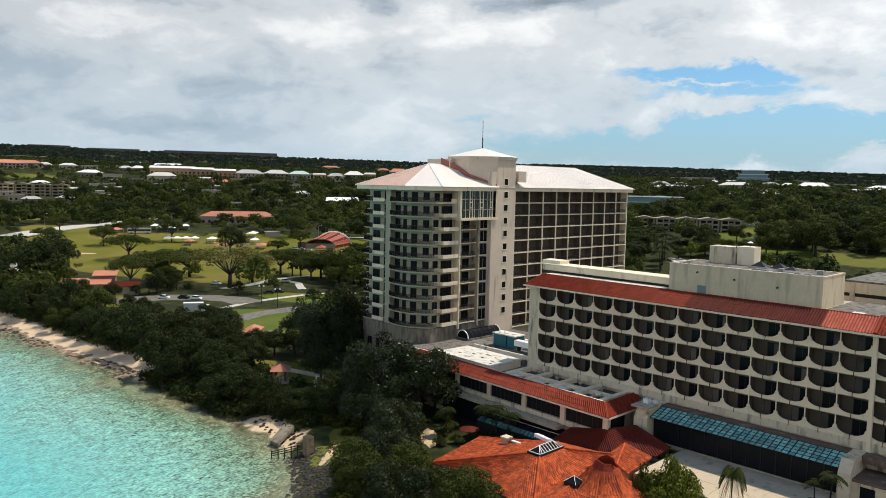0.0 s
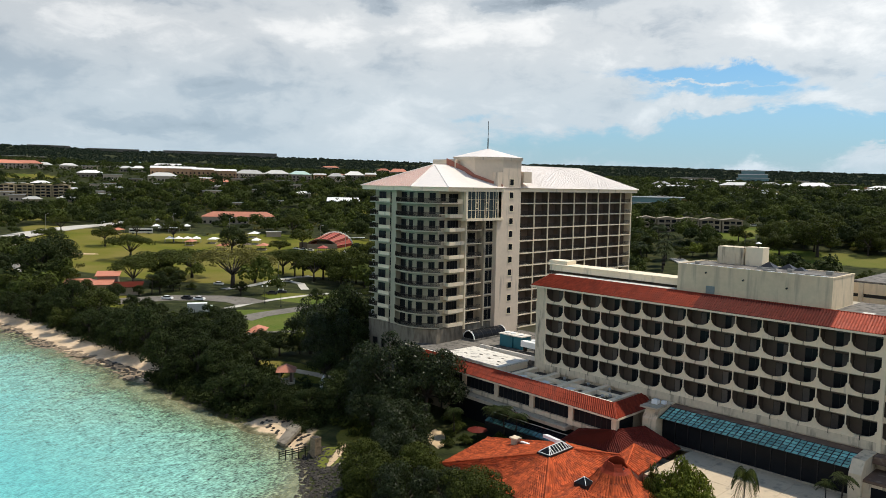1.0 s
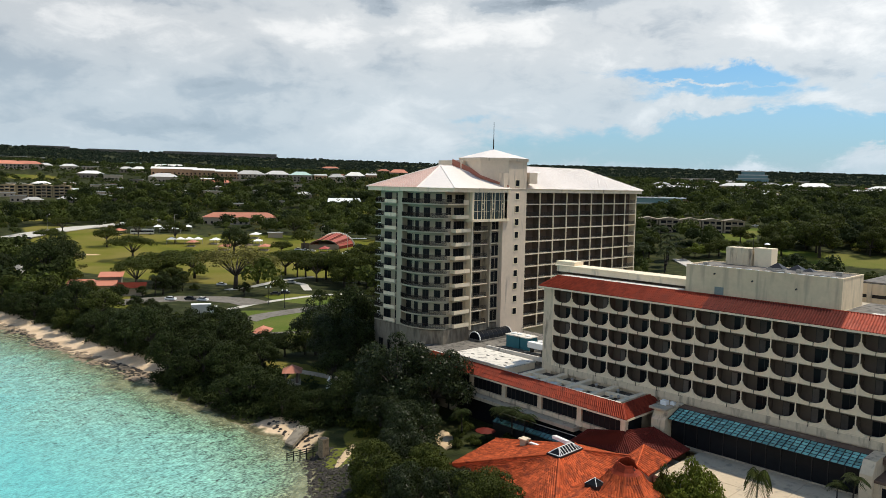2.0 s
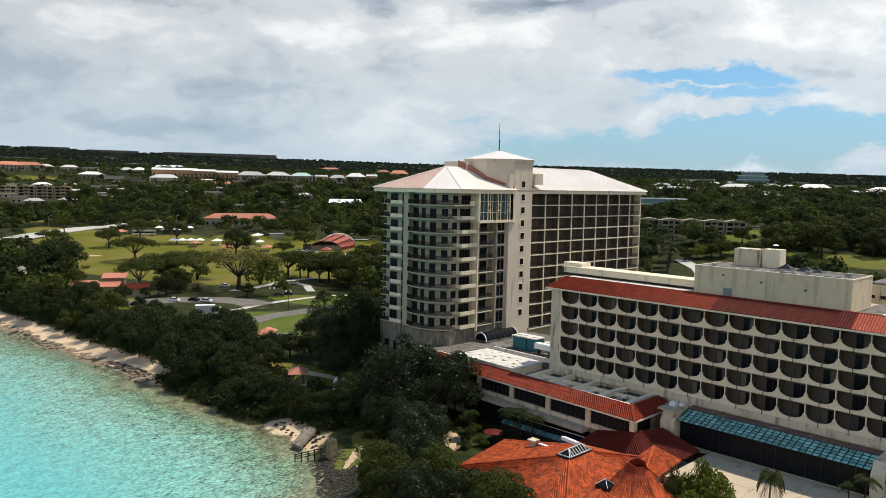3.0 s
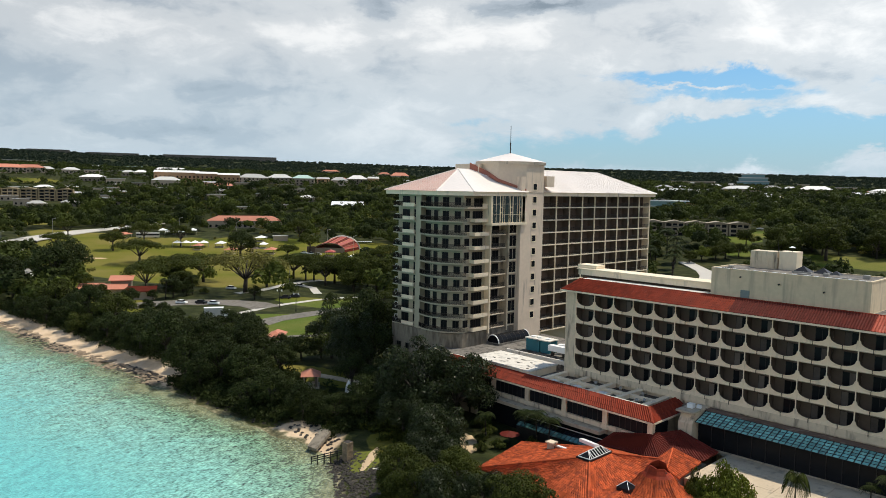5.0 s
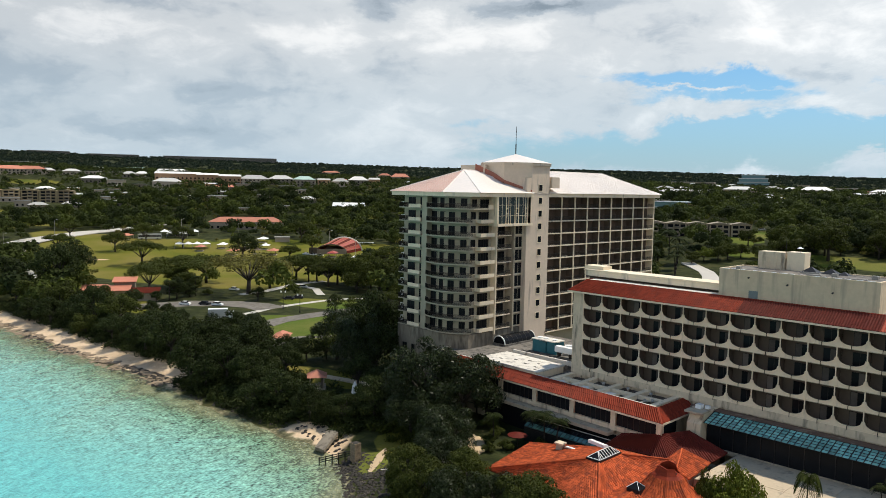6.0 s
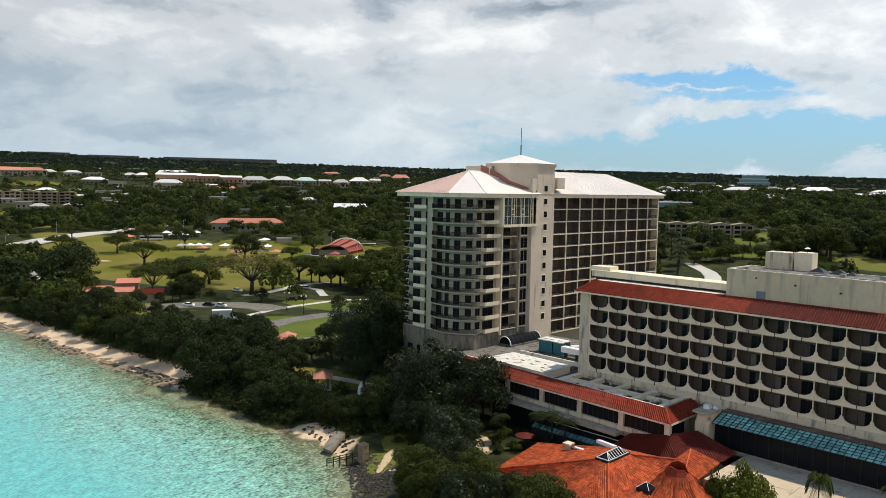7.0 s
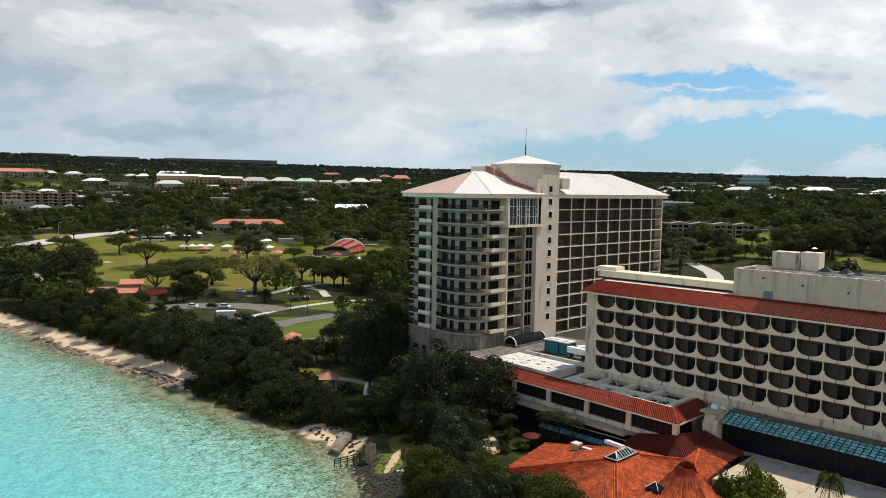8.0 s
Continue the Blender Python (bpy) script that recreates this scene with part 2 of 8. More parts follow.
M = {
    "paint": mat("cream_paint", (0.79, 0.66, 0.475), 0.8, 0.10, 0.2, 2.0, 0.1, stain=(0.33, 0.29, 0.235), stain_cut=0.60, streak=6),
    "paint_dirty": mat("dirty_cream_paint", (0.68, 0.545, 0.365), 0.85, 0.16, 0.12, 1.5, 0.1, stain=(0.42, 0.34, 0.24), stain_cut=0.52, streak=9),
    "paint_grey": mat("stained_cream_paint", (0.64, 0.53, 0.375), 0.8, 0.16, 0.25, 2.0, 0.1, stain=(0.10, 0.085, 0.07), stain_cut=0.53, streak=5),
    # darker than the cream: shade on the tower's lagoon end is put into it
    "paint_shade_toned": mat("pale_tower_paint", (0.40, 0.355, 0.255), 0.8, 0.10, 0.2, 2.0, 0.1, stain=(0.36, 0.33, 0.26), stain_cut=0.62, streak=6),
    # well below the real beige: the shade inside recesses is put into this brown
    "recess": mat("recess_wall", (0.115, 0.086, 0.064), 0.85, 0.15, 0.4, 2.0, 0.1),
    "dark_glass": glass_mat("dark_glazing", (0.012, 0.013, 0.015)),
    "curtain": mat("closed_curtain", (0.12, 0.10, 0.085), 0.85, 0.3, 0.6, 4.0, 0.1, random_tone=0.7),
    "teal_pane": mat("teal_glass_pane", (0.25, 0.56, 0.50), 0.2, 0.3, 0.5, 2.0, 0.03, spec=0.8, random_tone=0.7),
    "black_metal": mat("black_metal", (0.018, 0.018, 0.02), 0.4, 0.2, 1.0, 5.0, 0.05, metal=0.3),
    "rail_metal": mat("dark_rail_metal", (0.03, 0.026, 0.022), 0.5, 0.2, 1.0, 5.0, 0.05, metal=0.4),
    "red_tile": mat("red_roof_tile", (0.225, 0.033, 0.014), 0.65, 0.25, 0.3, 5.0, 0.2, stain=(0.13, 0.024, 0.014), stain_cut=0.56, island=0.45, spec=0.12),
    "red_tile_bright": mat("newer_red_roof_tile", (0.40, 0.068, 0.03), 0.6, 0.2, 0.3, 5.0, 0.2, island=0.3),
    # shade between the barrel tiles, put into a darker orange
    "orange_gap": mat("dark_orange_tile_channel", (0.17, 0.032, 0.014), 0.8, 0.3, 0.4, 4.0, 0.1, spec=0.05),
    "orange_tile": mat("orange_roof_tile", (0.44, 0.086, 0.028), 0.75, 0.22, 0.25, 3.0, 0.2, stain=(0.21, 0.045, 0.022), stain_cut=0.50, island=0.75, spec=0.12),
    # a pink roof whitened: sun glare is put into the base colour
    "tower_roof": mat("faded_metal_roof", (0.80, 0.715, 0.64), 0.38, 0.10, 0.1, 1.4, 0.05, island=0.08, spec=0.5),
    "tower_red": mat("faded_red_metal_roof", (0.36, 0.12, 0.075), 0.5, 0.15, 0.2, 2.0, 0.05),
    "roof_white": mat("white_roof_coating", (0.66, 0.61, 0.53), 0.75, 0.16, 0.3, 2.0, 0.1, stain=(0.17, 0.15, 0.13), stain_cut=0.53),
    "roof_grey": mat("grey_roof_membrane", (0.17, 0.152, 0.128), 0.85, 0.38, 0.22, 2.0, 0.2, stain=(0.045, 0.04, 0.036), stain_cut=0.47),
    "concrete": mat("weathered_concrete", (0.42, 0.355, 0.26), 0.85, 0.2, 0.3, 3.0, 0.2, stain=(0.12, 0.10, 0.085), stain_cut=0.55, streak=3),
    "paving": mat("pale_paving", (0.50, 0.40, 0.28), 0.85, 0.14, 0.2, 2.5, 0.12, stain=(0.27, 0.23, 0.175), stain_cut=0.55),
    "asphalt": mat("worn_asphalt", (0.165, 0.145, 0.12), 0.85, 0.35, 0.15, 1.2, 0.1, stain=(0.09, 0.08, 0.06), stain_cut=0.5),
    "road_pale": mat("coral_road", (0.50, 0.46, 0.40), 0.85, 0.12, 0.1, 1.5, 0.1),
    "lawn": mat("lawn_grass", (0.13, 0.13, 0.016), 0.95, 0.35, 0.05, 1.2, 0.3, spec=0.1),
    "lawn_bright": mat("bright_lawn_grass", (0.13, 0.14, 0.026), 0.95, 0.35, 0.3, 5.0, 0.3, spec=0.1),
    "sand": mat("beach_sand", (0.55, 0.40, 0.24), 0.9, 0.10, 0.15, 2.0, 0.15),
    "rock": mat("dark_shore_rock", (0.036, 0.030, 0.024), 0.85, 0.5, 0.5, 3.0, 0.5, stain=(0.17, 0.14, 0.10), stain_cut=0.60),
    "trunk": mat("tree_bark", (0.034, 0.027, 0.02), 0.9, 0.3, 1.5, 6.0, 0.4),
    "leaf_gloss": mat("glossy_dark_leaves", (0.025, 0.034, 0.011), 0.36, 0.35, 0.35, 2.0, 0.0, spec=0.15, island=1.1, thin=0.3, random_tone=0.3),
    "leaf_dark": mat("dark_leaves", (0.031, 0.041, 0.012), 0.55, 0.35, 0.35, 2.0, 0.0, spec=0.07, island=1.1, thin=0.3, random_tone=0.3),
    "leaf_mid": mat("green_leaves", (0.052, 0.062, 0.012), 0.6, 0.35, 0.3, 2.0, 0.0, spec=0.08, island=1.0, thin=0.3, random_tone=0.35),
    "leaf_olive": mat("olive_leaves", (0.125, 0.115, 0.03), 0.6, 0.35, 0.3, 2.0, 0.0, spec=0.08, island=0.9, thin=0.3, random_tone=0.3),
    "leaf_bright": mat("bright_leaves", (0.110, 0.130, 0.016), 0.55, 0.35, 0.4, 2.0, 0.0, spec=0.12, island=0.8, thin=0.3, random_tone=0.2),
    "white": mat("white_paint", (0.80, 0.79, 0.76), 0.55, 0.06, 0.4, 3.0, 0.05),
    "teal_paint": mat("teal_painted_metal", (0.012, 0.115, 0.145), 0.5, 0.15, 0.5, 3.0, 0.1, stain=(0.03, 0.05, 0.05), stain_cut=0.6),
    "red_paint": mat("red_painted_metal", (0.34, 0.06, 0.04), 0.5, 0.15, 0.4, 3.0, 0.08),
    "pink_roof": mat("salmon_roof", (0.46, 0.17, 0.10), 0.65, 0.15, 0.3, 2.0, 0.1, random_tone=0.3),
    "house_wall": mat("house_render", (0.34, 0.275, 0.205), 0.85, 0.12, 0.2, 1.5, 0.05, random_tone=0.9),
    "apt_wall": mat("apartment_render", (0.29, 0.235, 0.165), 0.85, 0.15, 0.15, 1.5, 0.05, random_tone=0.2),
    "row_wall": mat("ochre_terrace_render", (0.42, 0.24, 0.13), 0.85, 0.15, 0.2, 1.5, 0.05, random_tone=0.4),
    "green_roof": mat("pale_green_metal_roof", (0.42, 0.55, 0.47), 0.5, 0.15, 0.2, 1.5, 0.05),
    "apt_ochre": mat("ochre_apartment_render", (0.36, 0.27, 0.15), 0.85, 0.15, 0.15, 1.5, 0.05, random_tone=0.3),
    "brown_roof": mat("rust_stained_flat_roof", (0.15, 0.095, 0.068), 0.85, 0.35, 0.3, 2.0, 0.15, stain=(0.30, 0.23, 0.17), stain_cut=0.56),
    # lean-to glass: its shade is put into a darker teal
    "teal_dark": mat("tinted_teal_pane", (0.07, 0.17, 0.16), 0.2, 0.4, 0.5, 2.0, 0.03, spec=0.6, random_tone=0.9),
    "lounge_glass": mat("grey_blue_lounge_glass", (0.035, 0.05, 0.055), 0.15, 0.3, 0.5, 2.0, 0.02, spec=0.6),
    "core_paint": mat("beige_core_paint", (0.68, 0.545, 0.415), 0.8, 0.12, 0.15, 1.5, 0.1, stain=(0.34, 0.28, 0.23), stain_cut=0.58, streak=7),
    "steel_roof": mat("pale_metal_roof", (0.60, 0.57, 0.52), 0.45, 0.12, 0.2, 1.5, 0.05, random_tone=0.8),
    "rust": mat("rust_brown_plate", (0.16, 0.075, 0.05), 0.7, 0.3, 0.5, 3.0, 0.2),
    "rock_brown": mat("brown_beach_rock", (0.25, 0.185, 0.12), 0.9, 0.4, 0.4, 3.0, 0.5, stain=(0.06, 0.048, 0.035), stain_cut=0.52),
    # the tower foot's shade is put into this dark base, below the stains
    "stained_base": mat("dark_stained_base_paint", (0.23, 0.195, 0.145), 0.85, 0.25, 0.15, 1.5, 0.1, stain=(0.10, 0.082, 0.062), stain_cut=0.49, streak=4),
    # same roof where less lit, so painted pinker; the streaks are its own
    "tower_pink": mat("pink_streaked_metal_roof", (0.66, 0.43, 0.34), 0.4, 0.18, 0.12, 1.4, 0.05, stain=(0.50, 0.24, 0.17), stain_cut=0.54, streak=3, spec=0.5),
    # brown lowered to carry the shade behind the tower balconies
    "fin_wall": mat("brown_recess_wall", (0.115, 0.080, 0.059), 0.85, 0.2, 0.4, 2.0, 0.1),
    # red darkened to stand for the shade between tile ribs
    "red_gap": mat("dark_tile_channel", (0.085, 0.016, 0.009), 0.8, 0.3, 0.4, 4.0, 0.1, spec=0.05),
    "red_deep": mat("old_dark_red_roof_tile", (0.105, 0.016, 0.010), 0.65, 0.2, 0.4, 5.0, 0.2, island=0.35, spec=0.12),
    "grey_door": mat("grey_green_door_paint", (0.19, 0.22, 0.21), 0.6, 0.15, 0.6, 3.0, 0.05),
    "pale_bar": mat("weathered_pale_bars", (0.30, 0.285, 0.25), 0.5, 0.2, 0.6, 3.0, 0.05),
    "frame_deck": mat("brown_roof_deck", (0.075, 0.056, 0.04), 0.9, 0.4, 0.3, 2.0, 0.2, stain=(0.04, 0.035, 0.03), stain_cut=0.5),
    "tyre": mat("black_rubber", (0.02, 0.02, 0.02), 0.8, 0.1),
    "far_teal": mat("far_blue_glazing", (0.15, 0.26, 0.27), 0.3, 0.1, 0.1, 1.0, 0.0),
}


def crown_mat(name, low, high, rough=0.65):
    """Far foliage: each crown has its own tone between two greens, each leaf clump a slight one of its own."""
    m = bpy.data.materials.new(name)
    m.use_nodes = True
    n, l = m.node_tree.nodes, m.node_tree.links
    b = n["Principled BSDF"]
    b.inputs["Roughness"].default_value, b.inputs["Specular IOR Level"].default_value = rough, 0.06
    a = n.new("ShaderNodeAttribute")
    a.attribute_name = "tone"
    geo = n.new("ShaderNodeNewGeometry")
    mx = n.new("ShaderNodeMix")
    mx.data_type = "RGBA"
    l.new(a.outputs["Fac"], mx.inputs[0])
    mx.inputs[6].default_value, mx.inputs[7].default_value = (*low, 1), (*high, 1)
    k = n.new("ShaderNodeMapRange")
    k.inputs["To Min"].default_value, k.inputs["To Max"].default_value = 0.72, 1.28
    l.new(geo.outputs["Random Per Island"], k.inputs[0])
    mul = n.new("ShaderNodeMix")
    mul.data_type, mul.blend_type = "RGBA", "MULTIPLY"
    mul.inputs[0].default_value = 1.0
    l.new(mx.outputs[2], mul.inputs[6]), l.new(k.outputs[0], mul.inputs[7])
    l.new(mul.outputs[2], b.inputs["Base Color"])
    through_leaf(n, l, b, mul.outputs[2], 0.3)
    return m


M["crowns"] = crown_mat("woodland_crowns", (0.022, 0.031, 0.010), (0.074, 0.092, 0.018))
# bluish tint painted in as haze over the ridge
M["crowns_hazy"] = crown_mat("far_woodland_crowns", (0.020, 0.031, 0.022), (0.036, 0.049, 0.028))

# ---------------------------------------------------------------- building helpers
class Solid:
    """Gathers corners and faces of one mesh."""

    def __init__(self):
        self.v, self.f, self.mi = [], [], []

    def add(self, verts, faces, mi=0):
        k = len(self.v)
        self.v += [tuple(p) for p in verts]
        self.f += [tuple(i + k for i in q) for q in faces]
        self.mi += [mi] * len(faces)
        return self

    def box(self, x0, x1, y0, y1, z0, z1, mi=0):
        v = [(x, y, z) for z in (z0, z1) for x, y in ((x0, y0), (x1, y0), (x1, y1), (x0, y1))]
        return self.add(v, [(3, 2, 1, 0), (4, 5, 6, 7), (0, 1, 5, 4), (1, 2, 6, 5), (2, 3, 7, 6), (3, 0, 4, 7)], mi)

    def prism(self, plan, z0, z1, mi=0):
        """plan: corners, anticlockwise from above. z1 may be a list, one height a corner."""
        n = len(plan)
        tops = z1 if isinstance(z1, (list, tuple)) else [z1] * n
        v = [(x, y, z0) for x, y in plan] + [(x, y, z) for (x, y), z in zip(plan, tops)]
        f = [tuple(range(n - 1, -1, -1)), tuple(range(n, 2 * n))]
        f += [(i, (i + 1) % n, n + (i + 1) % n, n + i) for i in range(n)]
        return self.add(v, f, mi)

    def sheet(self, quad, thick, mi=0):
        """A plate with four (or three) corners, that thick, grown downwards along its normal."""
        p = [Vector(q) for q in quad]
        nrm = (p[1] - p[0]).cross(p[2] - p[0]).normalized() * thick
        n = len(p)
        v = [tuple(q) for q in p] + [tuple(q - nrm) for q in p]
        f = [tuple(range(n)), tuple(range(2 * n - 1, n - 1, -1))]
        f += [(i, n + i, n + (i + 1) % n, (i + 1) % n) for i in range(n)]
        return self.add(v, f, mi)

    def tube(self, a, b, r0, r1=None, sides=6, mi=0):
        a, b = Vector(a), Vector(b)
        r1 = r0 if r1 is None else r1
        d = (b - a).normalized()
        u = d.orthogonal().normalized()
        w = d.cross(u)
        v = []
        for p, r in ((a, r0), (b, r1)):
            for i in range(sides):
                t = 2 * math.pi * i / sides
                v.append(tuple(p + u * math.cos(t) * r + w * math.sin(t) * r))
        f = [(i, (i + 1) % sides, sides + (i + 1) % sides, sides + i) for i in range(sides)]
        f += [tuple(range(sides - 1, -1, -1)), tuple(range(sides, 2 * sides))]
        return self.add(v, f, mi)

    def tiles(self, a, b, c, d, wide=0.38, course=0.45, lift=0.09, seed=1):
        """Overlapping barrel tiles on the slope from eave a-b up to d-c: each tile is a ridge of its own, its lower end proud."""
        a, b, c, d = (Vector(p) for p in (a, b, c, d))
        nrm = (b - a).cross(((c + d) - (a + b)) * 0.5).normalized()
        if nrm.z < 0:
            nrm = -nrm
        up = ((c + d) - (a + b)) * 0.5
        rows = max(1, int(up.length / course))
        rng = random.Random(seed)
        for j in range(rows):
            v0, v1 = j / rows, (j + 1.12) / rows
            p0, p1 = a.lerp(d, v0), b.lerp(c, v0)
            q0, q1 = a.lerp(d, min(1, v1)), b.lerp(c, min(1, v1))
            n = max(1, round((p1 - p0).length / wide))
            for i in range(n):
                h = lift * rng.uniform(0.85, 1.2)
                lo0, lo1, hi0, hi1 = p0.lerp(p1, i / n), p0.lerp(p1, (i + 1) / n), q0.lerp(q1, i / n), q0.lerp(q1, (i + 1) / n)
                m0, m1 = lo0.lerp(lo1, 0.5) + nrm * (h + 0.03), hi0.lerp(hi1, 0.5) + nrm * h
                self.add([lo0 + nrm * 0.02, m0, lo1 + nrm * 0.02, hi0 + nrm * 0.005, m1, hi1 + nrm * 0.005, lo0.lerp(lo1, 0.5)], [(0, 1, 4, 3), (1, 2, 5, 4), (0, 6, 1), (1, 6, 2)])
        return self

    def slope(self, a, b, c, d, drop=0.04, n=8):
        """Thin surface under tiles, straight in both directions between four corners."""
        a, b, c, d = (Vector(p) for p in (a, b, c, d))
        v = []
        for k in (drop, drop + 0.12):
            for j in range(n + 1):
                for i in range(n + 1):
                    v.append(a.lerp(d, j / n).lerp(b.lerp(c, j / n), i / n) - Vector((0, 0, k)))
        f, m = [], (n + 1) ** 2
        for j in range(n):
            for i in range(n):
                q = (j * (n + 1) + i, j * (n + 1) + i + 1, (j + 1) * (n + 1) + i + 1, (j + 1) * (n + 1) + i)
                f += [q, tuple(m + w for w in reversed(q))]
        return self.add(v, f)

    def mesh(self, name, mats, smooth=False):
        me = bpy.data.meshes.new(name)
        me.from_pydata(self.v, [], self.f)
        for m in (mats if isinstance(mats, (list, tuple)) else [mats]):
            me.materials.append(M[m])
        if any(self.mi):
            me.polygons.foreach_set("material_index", self.mi)
        if smooth:
            me.polygons.foreach_set("use_smooth", [True] * len(me.polygons))
        me.update()
        return me


def thing(name, label, category, at=(0, 0, 0), group="", kind=""):
    """An Empty at the thing's base that carries its parts."""
    ob = new(name)
    ob.empty_display_size = 0.5
    ob.location = at
    return tagged(ob, label, category, group, kind)


def part(name, solid, material, parent, label="", smooth=False, kind=""):
    """One mesh under a thing or a part. The solid is in world metres, or a ready mesh."""
    me = solid if isinstance(solid, bpy.types.Mesh) else solid.mesh(name, material, smooth)
    ob = new(name, me)
    ob.parent = parent
    if not isinstance(solid, bpy.types.Mesh):
        base = parent.location.copy()
        if parent.parent:
            base += parent.parent.location
        ob.location = -base
    if label:
        ob["label"] = label
    if kind:
        ob["kind"] = kind
    return ob


def solo(name, solid, material, label, category, group="", kind="", smooth=False):
    ob = new(name, solid.mesh(name, material, smooth))
    return tagged(ob, label, category, group, kind)


# ---------------------------------------------------------------- ground, sea, roads
COAST = [(-4600, -1500), (-1500, -420), (-700, -150), (-420, -82), (-300, -60), (-193, -48.5), (-142, -45), (-110, -40), (-84, -41), (-58, -39.5), (-40, -36.5),
         (-29, -39), (-20, -41.5), (-13, -46), (-6, -53), (6, -66), (25, -88), (45, -120), (80, -175), (400, -600), (1500, -4600)]
EYE0 = (88.0, -112.0)
CREST = [(90, 1.20), (105, 1.32), (114.6, 1.50), (120, 1.65), (127, 1.72), (136, 1.68), (147, 1.84), (154, 2.02), (160, 1.98), (164.5, 2.12), (167.5, 2.16), (175, 2.0)]


def shore_distance(x, y):
    """Metres inland of the waterline; below 0 out at sea."""
    x, y = np.asarray(x, float), np.asarray(y, float)
    best = np.full(x.shape, 1e9)
    inside = np.zeros(x.shape, bool)
    loop = COAST + [(4600, -4600), (4600, 4600), (-4600, 4600)]
    for (ax, ay), (bx, by) in zip(COAST[:-1], COAST[1:]):
        dx, dy = bx - ax, by - ay
        t = np.clip(((x - ax) * dx + (y - ay) * dy) / (dx * dx + dy * dy), 0, 1)
        best = np.minimum(best, np.hypot(x - ax - t * dx, y - ay - t * dy))
    for (ax, ay), (bx, by) in zip(loop, loop[1:] + loop[:1]):
        hit = (ay > y) != (by > y)
        inside ^= hit & (x < (bx - ax) * (y - ay) / ((by - ay) if by != ay else 1e-9) + ax)
    return np.where(inside, best, -best)


def ripple(x, y, size, seed):
    """Cheap smooth unevenness in -1..1."""
    a, b = x / size + seed, y / size - seed * 0.7
    return (np.sin(a * 2.1 + 1.3 * np.sin(b * 1.7)) + np.sin(b * 2.7 + 1.1 * np.sin(a * 1.3 + 2)) + np.sin((a + b) * 1.9 + seed)) / 3


def ground_height(x, y):
    x, y = np.asarray(x, float), np.asarray(y, float)
    s = shore_distance(x, y) + 1.6 * ripple(x, y, 9.0, 0.3) * (np.hypot(x, y + 40) < 700) + 0.7 * ripple(x, y, 3.5, 1.9)
    land = np.interp(s, [-400, -60, -25, -8, 0, 5, 11, 22, 40], [-14, -3.6, -2.2, -0.75, 0.0, 0.9, 2.2, 4.0, 5.0])
    r = np.hypot(x - EYE0[0], y - EYE0[1])
    az_ = np.degrees(np.arctan2(y - EYE0[1], x - EYE0[0]))
    el_ = np.interp(az_, [c[0] for c in CREST], [c[1] for c in CREST])
    crest = 51 + 2800 * np.tan(np.radians(el_)) - 8
    kl = np.interp(r, [0, 450, 560, 650, 780, 900, 1050, 1400, 1900, 2300, 2800, 3200, 5000],
                   [0, 0, 0.06, 0.10, 0.24, 0.36, 0.42, 0.47, 0.58, 0.76, 1.0, 0.94, 0.7])
    kr = np.interp(r, [0, 330, 420, 520, 650, 800, 960, 1400, 1900, 2300, 2800, 3200, 5000],
                   [0, 0, 0.05, 0.17, 0.24, 0.32, 0.42, 0.47, 0.58, 0.76, 1.0, 0.94, 0.7])
    kl = kl * (1 - 0.40 * np.interp(az_, [156, 161], [0, 1]) * np.interp(r, [560, 700, 900, 1150], [0, 1, 1, 0]))
    right = np.interp(az_, [118, 134], [1, 0])
    k = kl + (kr - kl) * right
    far = k * (crest - 5) + np.interp(r, [500, 1500], [0, 1]) * 3.0 * ripple(x, y, 120.0, 4.0) * np.interp(r, [2300, 2800], [1, 0.25])
    rise = np.interp(s, [0, 60], [0, 1])
    return land + far * rise + 0.18 * ripple(x, y, 30, 2.2) * rise


def zg(x, y):
    return float(ground_height(np.array([x]), np.array([y]))[0])


radii = list(np.arange(14, 420, 2.2))
while radii[-1] < 4700:
    radii.append(radii[-1] * 1.032)
angles = list(np.arange(92, 176, 0.36)) + list(np.arange(176, 452, 4.0))
ra, an = np.meshgrid(np.array(radii), np.radians(np.array(angles)), indexing="ij")
gx, gy = EYE0[0] + ra * np.cos(an), EYE0[1] + ra * np.sin(an)
gz = ground_height(gx, gy)
nr, na = gx.shape
centre = len(radii) * na
verts = np.concatenate([np.stack([gx, gy, gz], -1).reshape(-1, 3), [[EYE0[0], EYE0[1], zg(*EYE0)]]])
idx = np.arange(nr * na).reshape(nr, na)
nxt = np.roll(idx, -1, axis=1)
quads = np.stack([idx[:-1], idx[1:], nxt[1:], nxt[:-1]], -1).reshape(-1, 4)
faces = [tuple(q) for q in quads.tolist()] + [(centre, int(a), int(b)) for a, b in zip(idx[0], nxt[0])]
me = bpy.data.meshes.new("ground")
me.from_pydata(verts.tolist(), [], faces)
me.polygons.foreach_set("use_smooth", [True] * len(me.polygons))
shore = shore_distance(verts[:, 0], verts[:, 1])
at = me.attributes.new("inland", "FLOAT", "POINT")
at.data.foreach_set("value", shore.astype(np.float32))
at = me.attributes.new("beach", "FLOAT", "POINT")
wide = np.interp(verts[:, 0], [-140, -98, -90, -50, -46, -33, -27], [0, 0, 10, 10, 1.0, 1.0, 10])
at.data.foreach_set("value", (shore + wide).astype(np.float32))
